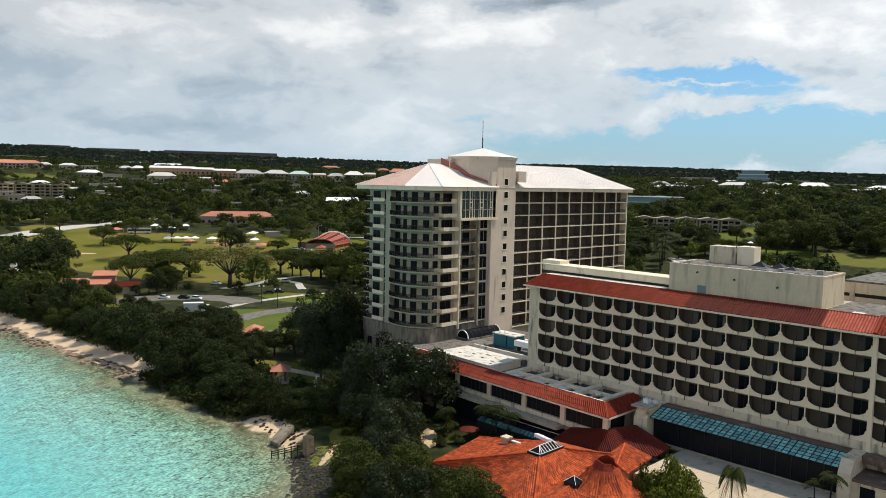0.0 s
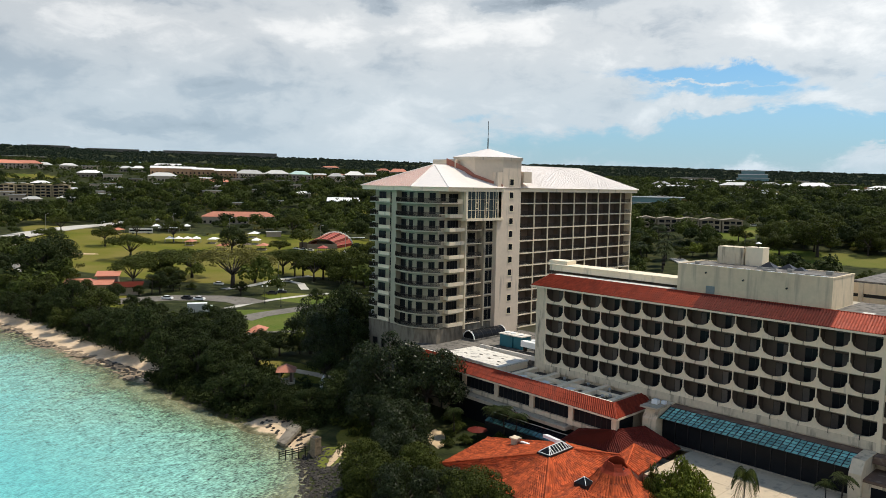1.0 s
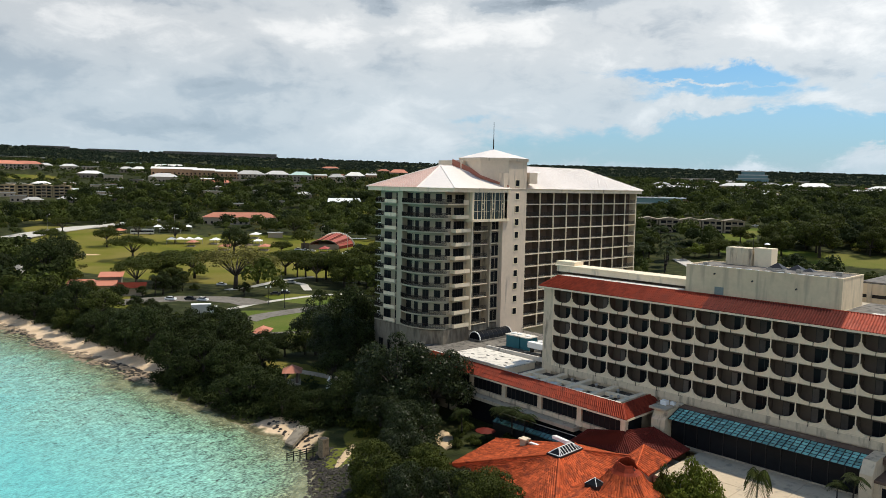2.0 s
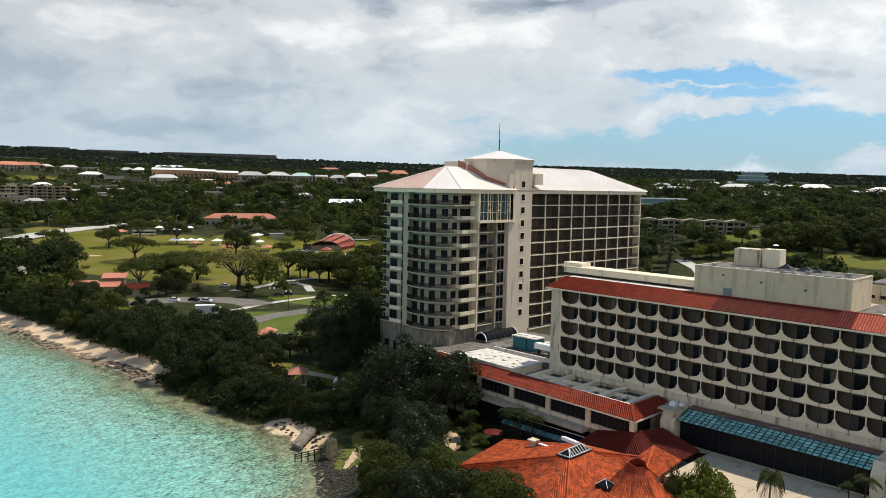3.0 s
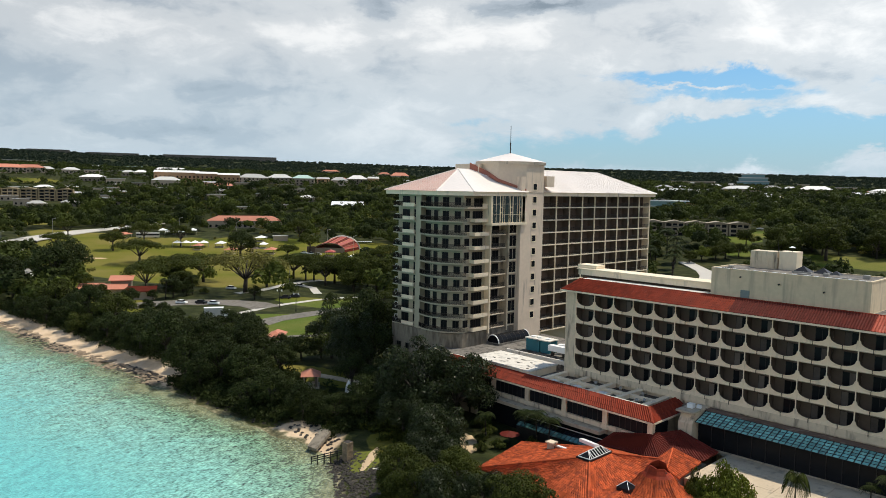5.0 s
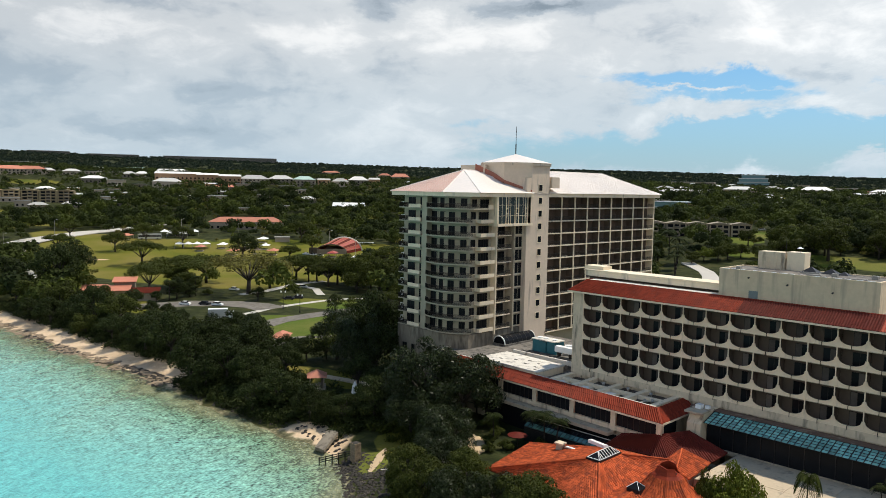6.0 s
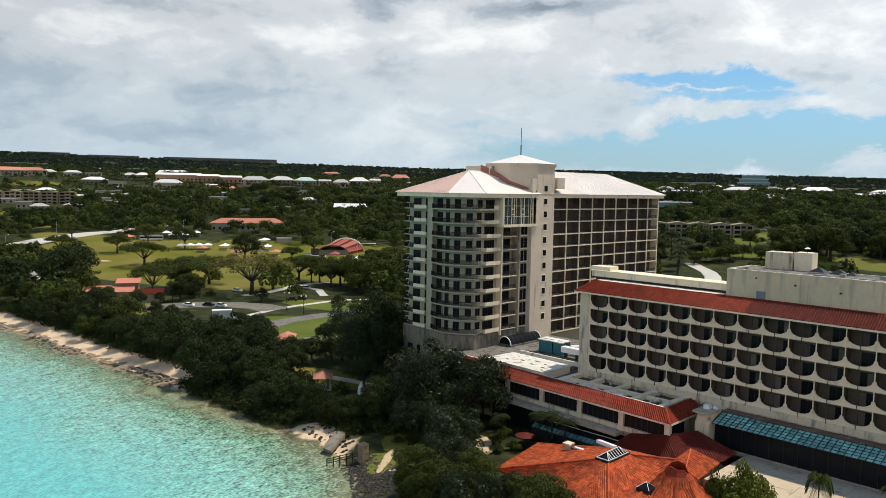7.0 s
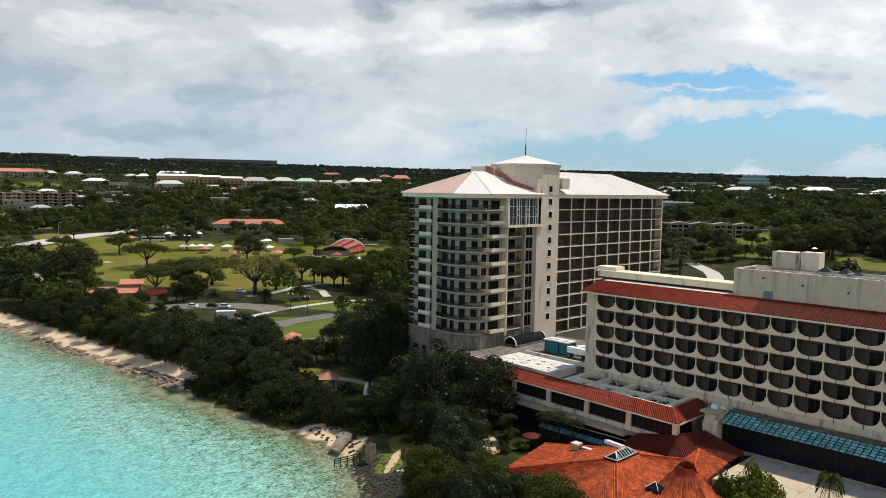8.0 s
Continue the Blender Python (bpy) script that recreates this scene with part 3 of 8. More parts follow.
LAWNS = [  # middle, half sizes, turn in degrees: open grass seen in the park
    (-118, 24, 34, 15, 32), (-108, 2, 16, 9, 20), (-150, 52, 26, 10, 20), (-300, 40, 95, 30, 14), (-400, 60, 95, 26, 8),
    (-250, 96, 80, 26, 30), (-330, 130, 110, 30, 30), (-305, 200, 40, 20, 40), (-300, -14, 50, 9, 4), (-205, -10, 26, 8, 0),
    (-66, -14, 15, 5, 10), (-345, 165, 60, 24, 30), (-20, -27, 7, 5, 0), (-98, 310, 16, 9, 60), (60, 195, 80, 22, 10), (-38, 324, 62, 13, 8), (-121, 350, 32, 10, 96), (-385, 60, 70, 34, 35), (-335, 70, 70, 38, 35),
    (-420, 330, 60, 10, 30), (-125, 380, 30, 9, 30), (-210, 582, 34, 12, 40), (-275, 630, 24, 9, 40), (-216, 735, 40, 12, 20), (-133, 625, 30, 9, 30), (-565, 53, 46, 10, 60), (-646, 84, 40, 11, 60), (-905, 140, 50, 14, 70)]
lawn = np.zeros(len(verts))
for cx, cy, hx_, hy_, turn in LAWNS:
    c_, s_ = math.cos(radians(turn)), math.sin(radians(turn))
    u = ((verts[:, 0] - cx) * c_ + (verts[:, 1] - cy) * s_) / hx_
    v = (-(verts[:, 0] - cx) * s_ + (verts[:, 1] - cy) * c_) / hy_
    lawn = np.maximum(lawn, np.clip((1.15 - np.sqrt(u ** 2 + v ** 2)) / 0.2, 0, 1))
fresh = np.where((verts[:, 0] > -150) & (verts[:, 1] > 150), 0.8, 0.0) + np.clip((1.0 - np.hypot((verts[:, 0] + 128) / 52, (verts[:, 1] - 28) / 60)) * 3, 0, 1)
at = me.attributes.new("fresh", "FLOAT", "POINT")
at.data.foreach_set("value", fresh.astype(np.float32))
at = me.attributes.new("lawn", "FLOAT", "POINT")
at.data.foreach_set("value", lawn.astype(np.float32))


def ground_material():
    m = bpy.data.materials.new("ground_cover")
    m.use_nodes = True
    n, l = m.node_tree.nodes, m.node_tree.links
    b = n["Principled BSDF"]
    b.inputs["Roughness"].default_value = 0.95
    b.inputs["Specular IOR Level"].default_value = 0.1
    geo = n.new("ShaderNodeNewGeometry")

    def tex(s, d=5):
        t = n.new("ShaderNodeTexNoise")
        t.inputs["Scale"].default_value, t.inputs["Detail"].default_value = s, d
        l.new(geo.outputs["Position"], t.inputs[0])
        return t.outputs[0]

    def ramp(fac, stops):
        r = n.new("ShaderNodeValToRGB")
        e = r.color_ramp.elements
        while len(e) < len(stops):
            e.new(0.5)
        for q, (p, c) in zip(e, stops):
            q.position, q.color = p, (*c, 1)
        l.new(fac, r.inputs[0])
        return r.outputs[0]

    def mix(f, a, c):
        x = n.new("ShaderNodeMix")
        x.data_type = "RGBA"
        l.new(f, x.inputs[0]), l.new(a, x.inputs[6]), l.new(c, x.inputs[7])
        return x.outputs[2]

    def rng(v, a, c):
        r = n.new("ShaderNodeMapRange")
        r.inputs["From Min"].default_value, r.inputs["From Max"].default_value = a, c
        l.new(v, r.inputs[0])
        return r.outputs[0]

    def add(a, c, k):
        t = n.new("ShaderNodeMath")
        t.operation = "MULTIPLY_ADD"
        l.new(c, t.inputs[0])
        t.inputs[1].default_value = k
        l.new(a, t.inputs[2])
        return t.outputs[0]

    def attr(name):
        a = n.new("ShaderNodeAttribute")
        a.attribute_name = name
        return a.outputs["Fac"]

    fine, mid, big = tex(1.6), tex(0.22), tex(0.03)
    earth = ramp(mid, [(0.3, (0.016, 0.020, 0.007)), (0.5, (0.030, 0.036, 0.011)), (0.7, (0.060, 0.058, 0.022))])
    grass = ramp(add(big, fine, 0.35), [(0.42, (0.060, 0.086, 0.009)), (0.60, (0.125, 0.122, 0.014)), (0.82, (0.17, 0.142, 0.034))])
    green = ramp(add(big, fine, 0.35), [(0.42, (0.040, 0.070, 0.009)), (0.60, (0.072, 0.108, 0.014)), (0.80, (0.135, 0.135, 0.032))])
    grass = mix(attr("fresh"), grass, green)
    sand = ramp(add(mid, fine, 0.3), [(0.4, (0.44, 0.32, 0.20)), (0.75, (0.64, 0.48, 0.32))])
    reef = ramp(add(mid, fine, 0.4), [(0.5, (0.05, 0.05, 0.028)), (0.66, (0.16, 0.145, 0.08)), (0.82, (0.42, 0.36, 0.24))])
    bed = ramp(add(mid, big, 1.0), [(0.6, (0.10, 0.16, 0.12)), (1.0, (0.62, 0.60, 0.46))])
    col = mix(rng(add(attr("lawn"), mid, 0.5), 0.5, 0.75), earth, grass)
    edge = add(attr("beach"), mid, 8.0)
    col = mix(rng(edge, 14.0, 11.5), col, sand)
    edge = add(attr("inland"), mid, 9.0)
    col = mix(rng(edge, 5.6, 4.4), col, reef)
    col = mix(rng(edge, -9.0, -26.0), col, bed)
    l.new(col, b.inputs["Base Color"])
    bp = n.new("ShaderNodeBump")
    bp.inputs["Strength"].default_value, bp.inputs["Distance"].default_value = 0.5, 0.3
    l.new(fine, bp.inputs["Height"])
    l.new(bp.outputs[0], b.inputs["Normal"])
    return m


me.materials.append(ground_material())
ground = new("ground", me)
tagged(ground, "grassy coastal ground rising to a wooded ridge, sandy at the shore", "ground", kind="structure")


def water_material():
    m = bpy.data.materials.new("lagoon_water")
    m.use_nodes = True
    n, l = m.node_tree.nodes, m.node_tree.links
    b = n["Principled BSDF"]
    b.inputs["Roughness"].default_value = 0.12
    b.inputs["Specular IOR Level"].default_value = 0.5
    geo = n.new("ShaderNodeNewGeometry")
    mp = n.new("ShaderNodeMapping")
    mp.inputs["Rotation"].default_value = (0, 0, radians(38))
    mp.inputs["Scale"].default_value = (1.0, 0.62, 1.0)
    l.new(geo.outputs["Position"], mp.inputs[0])

    def tex(s, d, src, dist=0.0):
        t = n.new("ShaderNodeTexNoise")
        t.inputs["Scale"].default_value, t.inputs["Detail"].default_value, t.inputs["Distortion"].default_value = s, d, dist
        l.new(src, t.inputs[0])
        return t.outputs[0]

    def op(kind, a, c):
        t = n.new("ShaderNodeMath")
        t.operation = kind
        for i, v in enumerate((a, c)):
            if isinstance(v, (int, float)):
                t.inputs[i].default_value = v
            else:
                l.new(v, t.inputs[i])
        return t.outputs[0]

    chop = tex(2.3, 4, mp.outputs[0], 0.4)
    lines = tex(0.62, 3, mp.outputs[0], 0.5)
    swell, patch = tex(0.05, 5, geo.outputs["Position"], 0.8), tex(0.016, 3, geo.outputs["Position"], 0.4)
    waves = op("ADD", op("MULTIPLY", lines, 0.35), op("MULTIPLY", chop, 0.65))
    a = n.new("ShaderNodeAttribute")
    a.attribute_name = "offshore"
    off = op("ADD", a.outputs["Fac"], op("ADD", op("MULTIPLY", op("SUBTRACT", swell, 0.5), 16.0), op("MULTIPLY", op("SUBTRACT", patch, 0.5), 14.0)))
    r = n.new("ShaderNodeValToRGB")
    e = r.color_ramp.elements
    for p in range(3):
        e.new(0.5)
    for q, (p, c) in zip(e, [(0.0, (0.33, 0.32, 0.19)), (0.07, (0.20, 0.33, 0.21)), (0.18, (0.19, 0.43, 0.35)), (0.36, (0.125, 0.46, 0.435)), (1.0, (0.072, 0.41, 0.44))]):
        q.position, q.color = p, (*c, 1)
    l.new(op("DIVIDE", off, 110.0), r.inputs[0])
    # ripple light and dark is multiplied into the colour, strong close in, only faint mottling further out
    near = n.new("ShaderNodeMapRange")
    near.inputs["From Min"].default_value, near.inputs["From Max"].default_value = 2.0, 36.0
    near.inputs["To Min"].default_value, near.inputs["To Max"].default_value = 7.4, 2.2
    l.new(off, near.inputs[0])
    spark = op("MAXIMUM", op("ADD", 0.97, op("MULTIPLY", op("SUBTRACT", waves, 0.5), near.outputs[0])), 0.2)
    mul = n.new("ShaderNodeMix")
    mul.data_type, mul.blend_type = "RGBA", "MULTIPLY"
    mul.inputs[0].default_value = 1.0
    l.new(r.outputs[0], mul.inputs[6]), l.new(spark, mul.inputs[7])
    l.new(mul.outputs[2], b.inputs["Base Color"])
    bp = n.new("ShaderNodeBump")
    bp.inputs["Strength"].default_value, bp.inputs["Distance"].default_value = 0.42, 0.4
    l.new(waves, bp.inputs["Height"])
    l.new(bp.outputs[0], b.inputs["Normal"])
    tr = n.new("ShaderNodeBsdfTransparent")
    tr.inputs[0].default_value = (0.80, 0.94, 0.88, 1)
    mx = n.new("ShaderNodeMixShader")
    k = n.new("ShaderNodeMapRange")
    k.inputs["From Min"].default_value, k.inputs["From Max"].default_value = -3.0, 12.0
    k.inputs["To Min"].default_value, k.inputs["To Max"].default_value = 0.30, 0.98
    l.new(off, k.inputs[0])
    l.new(k.outputs[0], mx.inputs[0])
    l.new(tr.outputs[0], mx.inputs[1]), l.new(b.outputs[0], mx.inputs[2])
    l.new(mx.outputs[0], n["Material Output"].inputs["Surface"])
    return m


wr = list(np.arange(14, 420, 5.0))
while wr[-1] < 4600:
    wr.append(wr[-1] * 1.08)
wa = list(np.arange(92, 176, 1.0)) + list(np.arange(176, 452, 4.0))
ra, an = np.meshgrid(np.array(wr), np.radians(np.array(wa)), indexing="ij")
wx, wy = EYE0[0] + ra * np.cos(an), EYE0[1] + ra * np.sin(an)
keep = shore_distance(wx, wy) < 14
nr, na = wx.shape
idx = np.arange(nr * na).reshape(nr, na)
nxt = np.roll(idx, -1, axis=1)
kn = np.roll(keep, -1, axis=1)
ok = keep[:-1] | keep[1:] | kn[1:] | kn[:-1]
quads = np.stack([idx[:-1], idx[1:], nxt[1:], nxt[:-1]], -1)[ok]
wv = np.concatenate([np.stack([wx, wy, np.zeros_like(wx)], -1).reshape(-1, 3), [[EYE0[0], EYE0[1], 0.0]]])
me = bpy.data.meshes.new("water")
me.from_pydata(wv.tolist(), [], [tuple(q) for q in quads.tolist()] + [(nr * na, int(a), int(b)) for a, b in zip(idx[0], nxt[0])])
at = me.attributes.new("offshore", "FLOAT", "POINT")
at.data.foreach_set("value", (-shore_distance(wv[:, 0], wv[:, 1])).astype(np.float32))
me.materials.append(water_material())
tagged(new("water", me), "clear turquoise lagoon water over pale sand and reef", "water", kind="structure")


def strip(name, pts, width, material, label, category="road", lift=0.06):
    """A road or path draped on the ground, with thickness."""
    s = Solid()
    line = []
    for (ax, ay), (bx, by) in zip(pts[:-1], pts[1:]):
        n = max(1, int(math.hypot(bx - ax, by - ay) / 4))
        line += [(ax + (bx - ax) * i / n, ay + (by - ay) * i / n) for i in range(n)]
    line.append(pts[-1])
    rows = []
    for i, (x, y) in enumerate(line):
        a, b = line[max(0, i - 2)], line[min(len(line) - 1, i + 2)]
        d = Vector((b[0] - a[0], b[1] - a[1])).normalized() * width / 2
        side = [(x - d.y * k, y + d.x * k) for k in (1, 0, -1)]
        h = max(zg(*q) for q in side) + lift
        rows.append([(q[0], q[1], h) for q in side])
    v, f = [], []
    for r in rows:
        v += [r[0], r[2], (r[2][0], r[2][1], r[2][2] - 0.5), (r[0][0], r[0][1], r[0][2] - 0.5)]
    for i in range(len(rows) - 1):
        a, b = 4 * i, 4 * i + 4
        f += [(a, a + 1, b + 1, b), (a + 1, a + 2, b + 2, b + 1), (a + 3, a, b, b + 3)]
    s.add(v, f)
    return solo(name, s, material, label, category, kind="structure")


# ---------------------------------------------------------------- long hotel block with scalloped balconies
BAY, STOREY = 4.138, 3.0
X_END = BAY * 18


def rep(name, mesh, parent, x, y, z, label=""):
    """One more piece on a shared mesh, at that place in the world."""
    ob = new(name, mesh)
    ob.parent = parent
    base = parent.location.copy()
    if parent.parent:
        base += parent.parent.location
    ob.location = Vector((x, y, z)) - base
    if label:
        ob["label"] = label
    return ob


def scallop_mesh():
    """Balcony front: a pier strip on its left, and a parapet that sags between two eared cusps. Origin: lower left."""
    s = Solid()
    n, w, pier = 30, BAY, 0.15
    prof = []
    for i in range(n + 1):
        x = pier + (w - pier) * i / n
        u = abs(2 * (x - pier) / (w - pier) - 1)
        z = 0.40 + 0.86 * u ** 2.7
        if u > 0.90:
            z = 1.46
        prof.append((x, z))
    front, back = -0.02, 0.05
    v = []
    for x, z in prof:
        v += [(x, front, 0), (x, front, z), (x, back, z), (x, back, 0)]
    f = []
    for i in range(n):
        a, b = 4 * i, 4 * i + 4
        f += [(a, b, b + 1, a + 1), (a + 1, b + 1, b + 2, a + 2), (a + 2, b + 2, b + 3, a + 3), (a + 3, b + 3, b, a)]
    s.add(v, f)
    s.box(0, pier, front - 0.07, 0.06, 0, STOREY)
    s.box(pier, w, front - 0.12, front, -0.02, 0.12)
    # raised rim that follows the sag
    v = []
    for x, z in prof[1:-1]:
        v += [(x, front - 0.07, z - 0.10), (x, front - 0.07, z + 0.03), (x, back, z + 0.03), (x, back, z - 0.10)]
    f = []
    for i in range(len(prof) - 3):
        a, b = 4 * i, 4 * i + 4
        f += [(a, b, b + 1, a + 1), (a + 1, b + 1, b + 2, a + 2), (a, a + 3, b + 3, b)]
    s.add(v, f)
    return s.mesh("balcony_front", ["paint"])


def hotel_block():
    h = thing("hotel_block", "long cream hotel wing with scalloped balconies and red tiled eave", "hotel building", (36, 8, 5))
    body = Solid()
    body.box(-2.3, X_END, 1.9, 17, 4.5, 32.2)
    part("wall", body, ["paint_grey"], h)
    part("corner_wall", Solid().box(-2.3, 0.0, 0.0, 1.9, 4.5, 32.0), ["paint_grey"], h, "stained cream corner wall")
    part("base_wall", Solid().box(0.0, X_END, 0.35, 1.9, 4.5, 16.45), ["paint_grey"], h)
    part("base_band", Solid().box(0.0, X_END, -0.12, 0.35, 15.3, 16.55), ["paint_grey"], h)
    part("head_band", Solid().box(0.0, X_END, 0.0, 1.9, 31.5, 32.0), ["paint"], h)
    front = scallop_mesh()
    slab = Solid().box(0, BAY, 0.055, 1.9, -0.16, 0.02).mesh("balcony_floor", ["concrete"])
    # dividers and back walls carry the balcony shade in their colour
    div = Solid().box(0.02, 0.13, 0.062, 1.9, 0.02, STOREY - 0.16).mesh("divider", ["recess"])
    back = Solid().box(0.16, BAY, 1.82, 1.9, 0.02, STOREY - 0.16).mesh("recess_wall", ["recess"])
    door = Solid().box(0, 2.0, -0.05, 0.0, 0, 2.2).mesh("sliding_door", ["dark_glass"])
    d = Solid()
    for x in (0, 0.97, 1.94):
        d.box(x, x + 0.06, -0.09, -0.05, 0, 2.2)
    d.box(0, 2.0, -0.09, -0.05, 2.14, 2.2)
    door_frame = d.mesh("door_frame", ["rail_metal"])
    dc = Solid().box(0, 1.0, -0.045, 0.0, 0.05, 2.15)
    curtain = dc.mesh("curtain", ["curtain"])
    spout = Solid().tube((0, 0.1, 0), (0, -0.22, -0.03), 0.06, sides=6).tube((0, -0.2, 0.0), (0, -0.2, -0.62), 0.055, sides=6).mesh("drain_spout", ["rail_metal"])
    rng = random.Random(4)
    for i in range(18):
        for j in range(5):
            x, z = i * BAY, 28.55 - STOREY * j
            b = rep("balcony_front", front, h, x, 0, z)
            rep("balcony_floor", slab, h, x, 0, z)
            rep("divider", div, h, x, 0, z)
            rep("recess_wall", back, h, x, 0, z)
            dr = rep("sliding_door", door, h, x + 1.75, 1.82, z + 0.03)
            rep("door_frame", door_frame, dr, x + 1.75, 1.82, z + 0.03)
            if rng.random() < 0.55:
                rep("curtain", curtain, h, x + 1.78 + rng.choice((0, 0.95)), 1.80, z + 0.03)
            rep("drain_spout", spout, h, x + BAY / 2, 0, z + 0.42)
    part("end_pier", Solid().box(58.0, 58.55, -0.2, 0.3, 15.2, 32), ["paint"], h, "cream pier with a rain pipe")
    part("rain_pipe", Solid().tube((58.62, -0.28, 15.2), (58.62, -0.28, 31.8), 0.09), ["paint_grey"], h)
    # tiled eave: sloping deck, fascia, rows of barrel ribs
    e = Solid()
    y0, z0, y1, z1 = -1.0, 31.75, 2.0, 33.75
    x0, x1 = -2.9, X_END
    e.add([(x0, y0, z0), (x1, y0, z0), (x1, y1, z1), (x0 + 2.2, y1, z1), (x0, y0, z0 + .001), (x0, 17, z0), (x0 + 2.2, 17, z1)],
          [(0, 1, 2, 3), (4, 3, 6, 5)])
    e.box(x0, x1, y0, y1 - 0.4, z0 - 0.2, z0 - 0.02)
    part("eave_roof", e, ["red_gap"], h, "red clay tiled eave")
    part("fascia", Solid().box(x0, x1, y0 - 0.12, y0 - 0.01, z0 - 0.28, z0 + 0.02).box(x0 - 0.12, x0 - .01, y0 - 0.12, 17, z0 - 0.28, z0 + 0.02), ["paint"], h)
    ribs, bright_run, dark_run = Solid(), Solid(), Solid()
    # tile tone by stretch: darker from 30.5 to 51.4, brighter up to 58.2
    for k, (xa, xb, kind_) in enumerate(((x0, 30.5, ribs), (30.5, 51.4, dark_run), (51.4, 58.2, bright_run), (58.2, x1, ribs))):
        kind_.tiles((xa, y0 - 0.05, z0 + 0.02), (xb, y0 - 0.05, z0 + 0.02), (xb, y1, z1 + 0.02), (xa + (2.2 if k == 0 else 0), y1, z1 + 0.02), 0.40, 0.62, 0.15, k)
    ribs.tiles((x0 - 0.02, 17, z0 + 0.02), (x0 - 0.02, y0, z0 + 0.02), (x0 + 2.2, y1, z1 + 0.02), (x0 + 2.2, 17, z1 + 0.02), 0.40, 0.62, 0.15, 7)
    part("tile_ribs", ribs, ["red_tile"], h, kind="stuff")
    part("tile_ribs", dark_run, ["red_deep"], h, "darker red tiles", kind="stuff")
    part("tile_ribs", bright_run, ["red_tile_bright"], h, "brighter red tiles", kind="stuff")
    part("ridge_cap", Solid().tube((x0 + 2.1, y1, z1 + 0.05), (x1, y1, z1 + 0.05), 0.14), ["red_tile"], h)
    part("hip_cap", Solid().tube((58.4, y0, z0 + 0.1), (58.4, y1, z1 + 0.15), 0.32, sides=6), ["red_tile"], h)
    # roof deck, low attic and penthouse
    part("roof_deck", Solid().box(-1.6, 50.0, 2.0, 17, 32.2, 33.45), ["concrete"], h, "stained concrete flat roof")
    part("roof_deck", Solid().box(50.0, X_END, 2.0, 17, 32.2, 33.45), ["roof_grey"], h, "dark weathered flat roof")
    for x, y, a_, b_ in ((50.6, 2.6, 2.4, 1.6), (53.6, 3.4, 1.6, 2.6), (56.2, 2.5, 2.8, 1.0), (60.0, 4.0, 3.0, 1.4)):
        part("roof_patch", Solid().box(x, x + a_, y, y + b_, 33.45, 33.52), ["roof_white"], h, "white patch of roof coating")
    # flat roof raised here to show past the ridge from the camera
    part("roof_kerb", Solid().box(-0.5, 25.1, 2.12, 4.95, 33.45, 33.84), ["roof_white"], h, "white-coated strip of flat roof, raised into view")
    # the shadow gap below the beam is put in as a dark inset box
    at_ = Solid().box(-3.2, 25.0, 5.0, 8.6, 34.25, 35.3, 0).box(-3.5, 25.0, 4.8, 8.8, 35.3, 35.5, 0).box(-3.0, 24, 6.2, 8.4, 33.4, 34.25, 1)
    at_.box(-3.8, 0.6, 5.6, 8.6, 35.5, 36.2, 0)
    part("attic", at_, ["paint", "recess"], h, "low cream roof beam over a slot coloured as shade")
    ph = Solid().box(25.2, 49.9, 3.6, 13.0, 33.4, 38.15, 0)
    pent = part("penthouse", ph, ["paint_dirty"], h, "blank cream lift penthouse with weathered parapet")
    for bx in ((25.2, 49.9, 3.55, 3.85), (49.6, 49.95, 3.85, 13.0), (25.15, 25.5, 3.85, 13.0), (25.5, 49.6, 12.7, 13.0)):
        part("parapet", Solid().box(*bx, 38.15, 38.35), ["paint_dirty"], pent)
    krng = random.Random(8)
    for k in range(15):
        x = 25.6 + 1.6 * k + krng.uniform(0, 0.5)
        part("coping_flake", Solid().box(x, x + krng.uniform(0.5, 1.2), 3.56, 3.84, 38.35, 38.40), ["white"], pent)
    for x, y, a_, b_, c_ in ((38.6, 5.5, 2.2, 0.5, 0.25), (42.0, 6.8, 0.8, 0.8, 0.5), (45.0, 5.2, 2.6, 0.3, 0.2), (47.4, 8.0, 0.9, 0.7, 0.6), (27.0, 6.0, 0.7, 0.6, 0.45), (36.8, 8.0, 3.0, 0.25, 0.3)):
        part("roof_fitting", Solid().box(x, x + a_, y, y + b_, 38.2, 38.2 + c_), ["pale_bar"], pent)
    part("penthouse_roof", Solid().box(25.5, 49.6, 3.85, 12.7, 38.15, 38.2), ["roof_grey"], h)
    part("door", Solid().box(30.4, 31.9, 3.52, 3.6, 33.5, 35.0), ["grey_door"], pent, "small grey-green service door")
    for x, z in ((30.3, 37.2), (36.6, 36.6), (43.4, 36.1)):
        part("vent_pipe", Solid().tube((x, 3.75, z), (x, 3.3, z - 0.1), 0.14), ["black_metal"], pent)
    tk = Solid().box(28.6, 33.1, 11.0, 14.0, 38.2, 41.15)
    for x in (29.6, 30.3, 31.6, 32.4):
        tk.box(x, x + 0.18, 10.92, 11.0, 38.2, 41.0)
    part("stair_head", tk, ["paint_grey"], h, "boxy cream roof plant room")
    part("stair_head", Solid().box(33.3, 36.2, 11.4, 14.0, 38.2, 41.3), ["paint"], h, "boxy cream roof plant room")
    ant = Solid().tube((33.2, 11.2, 41), (33.2, 11.2, 43.3), 0.05).tube((35.2, 12, 41.3), (35.2, 12, 42.0), 0.05)
    part("roof_mast", ant, ["rail_metal"], h)
    part("vent_cowl", Solid().tube((35.2, 12, 42.0), (35.2, 12, 42.25), 0.55, 0.1, 8), ["white"], h)
    cl = Solid()
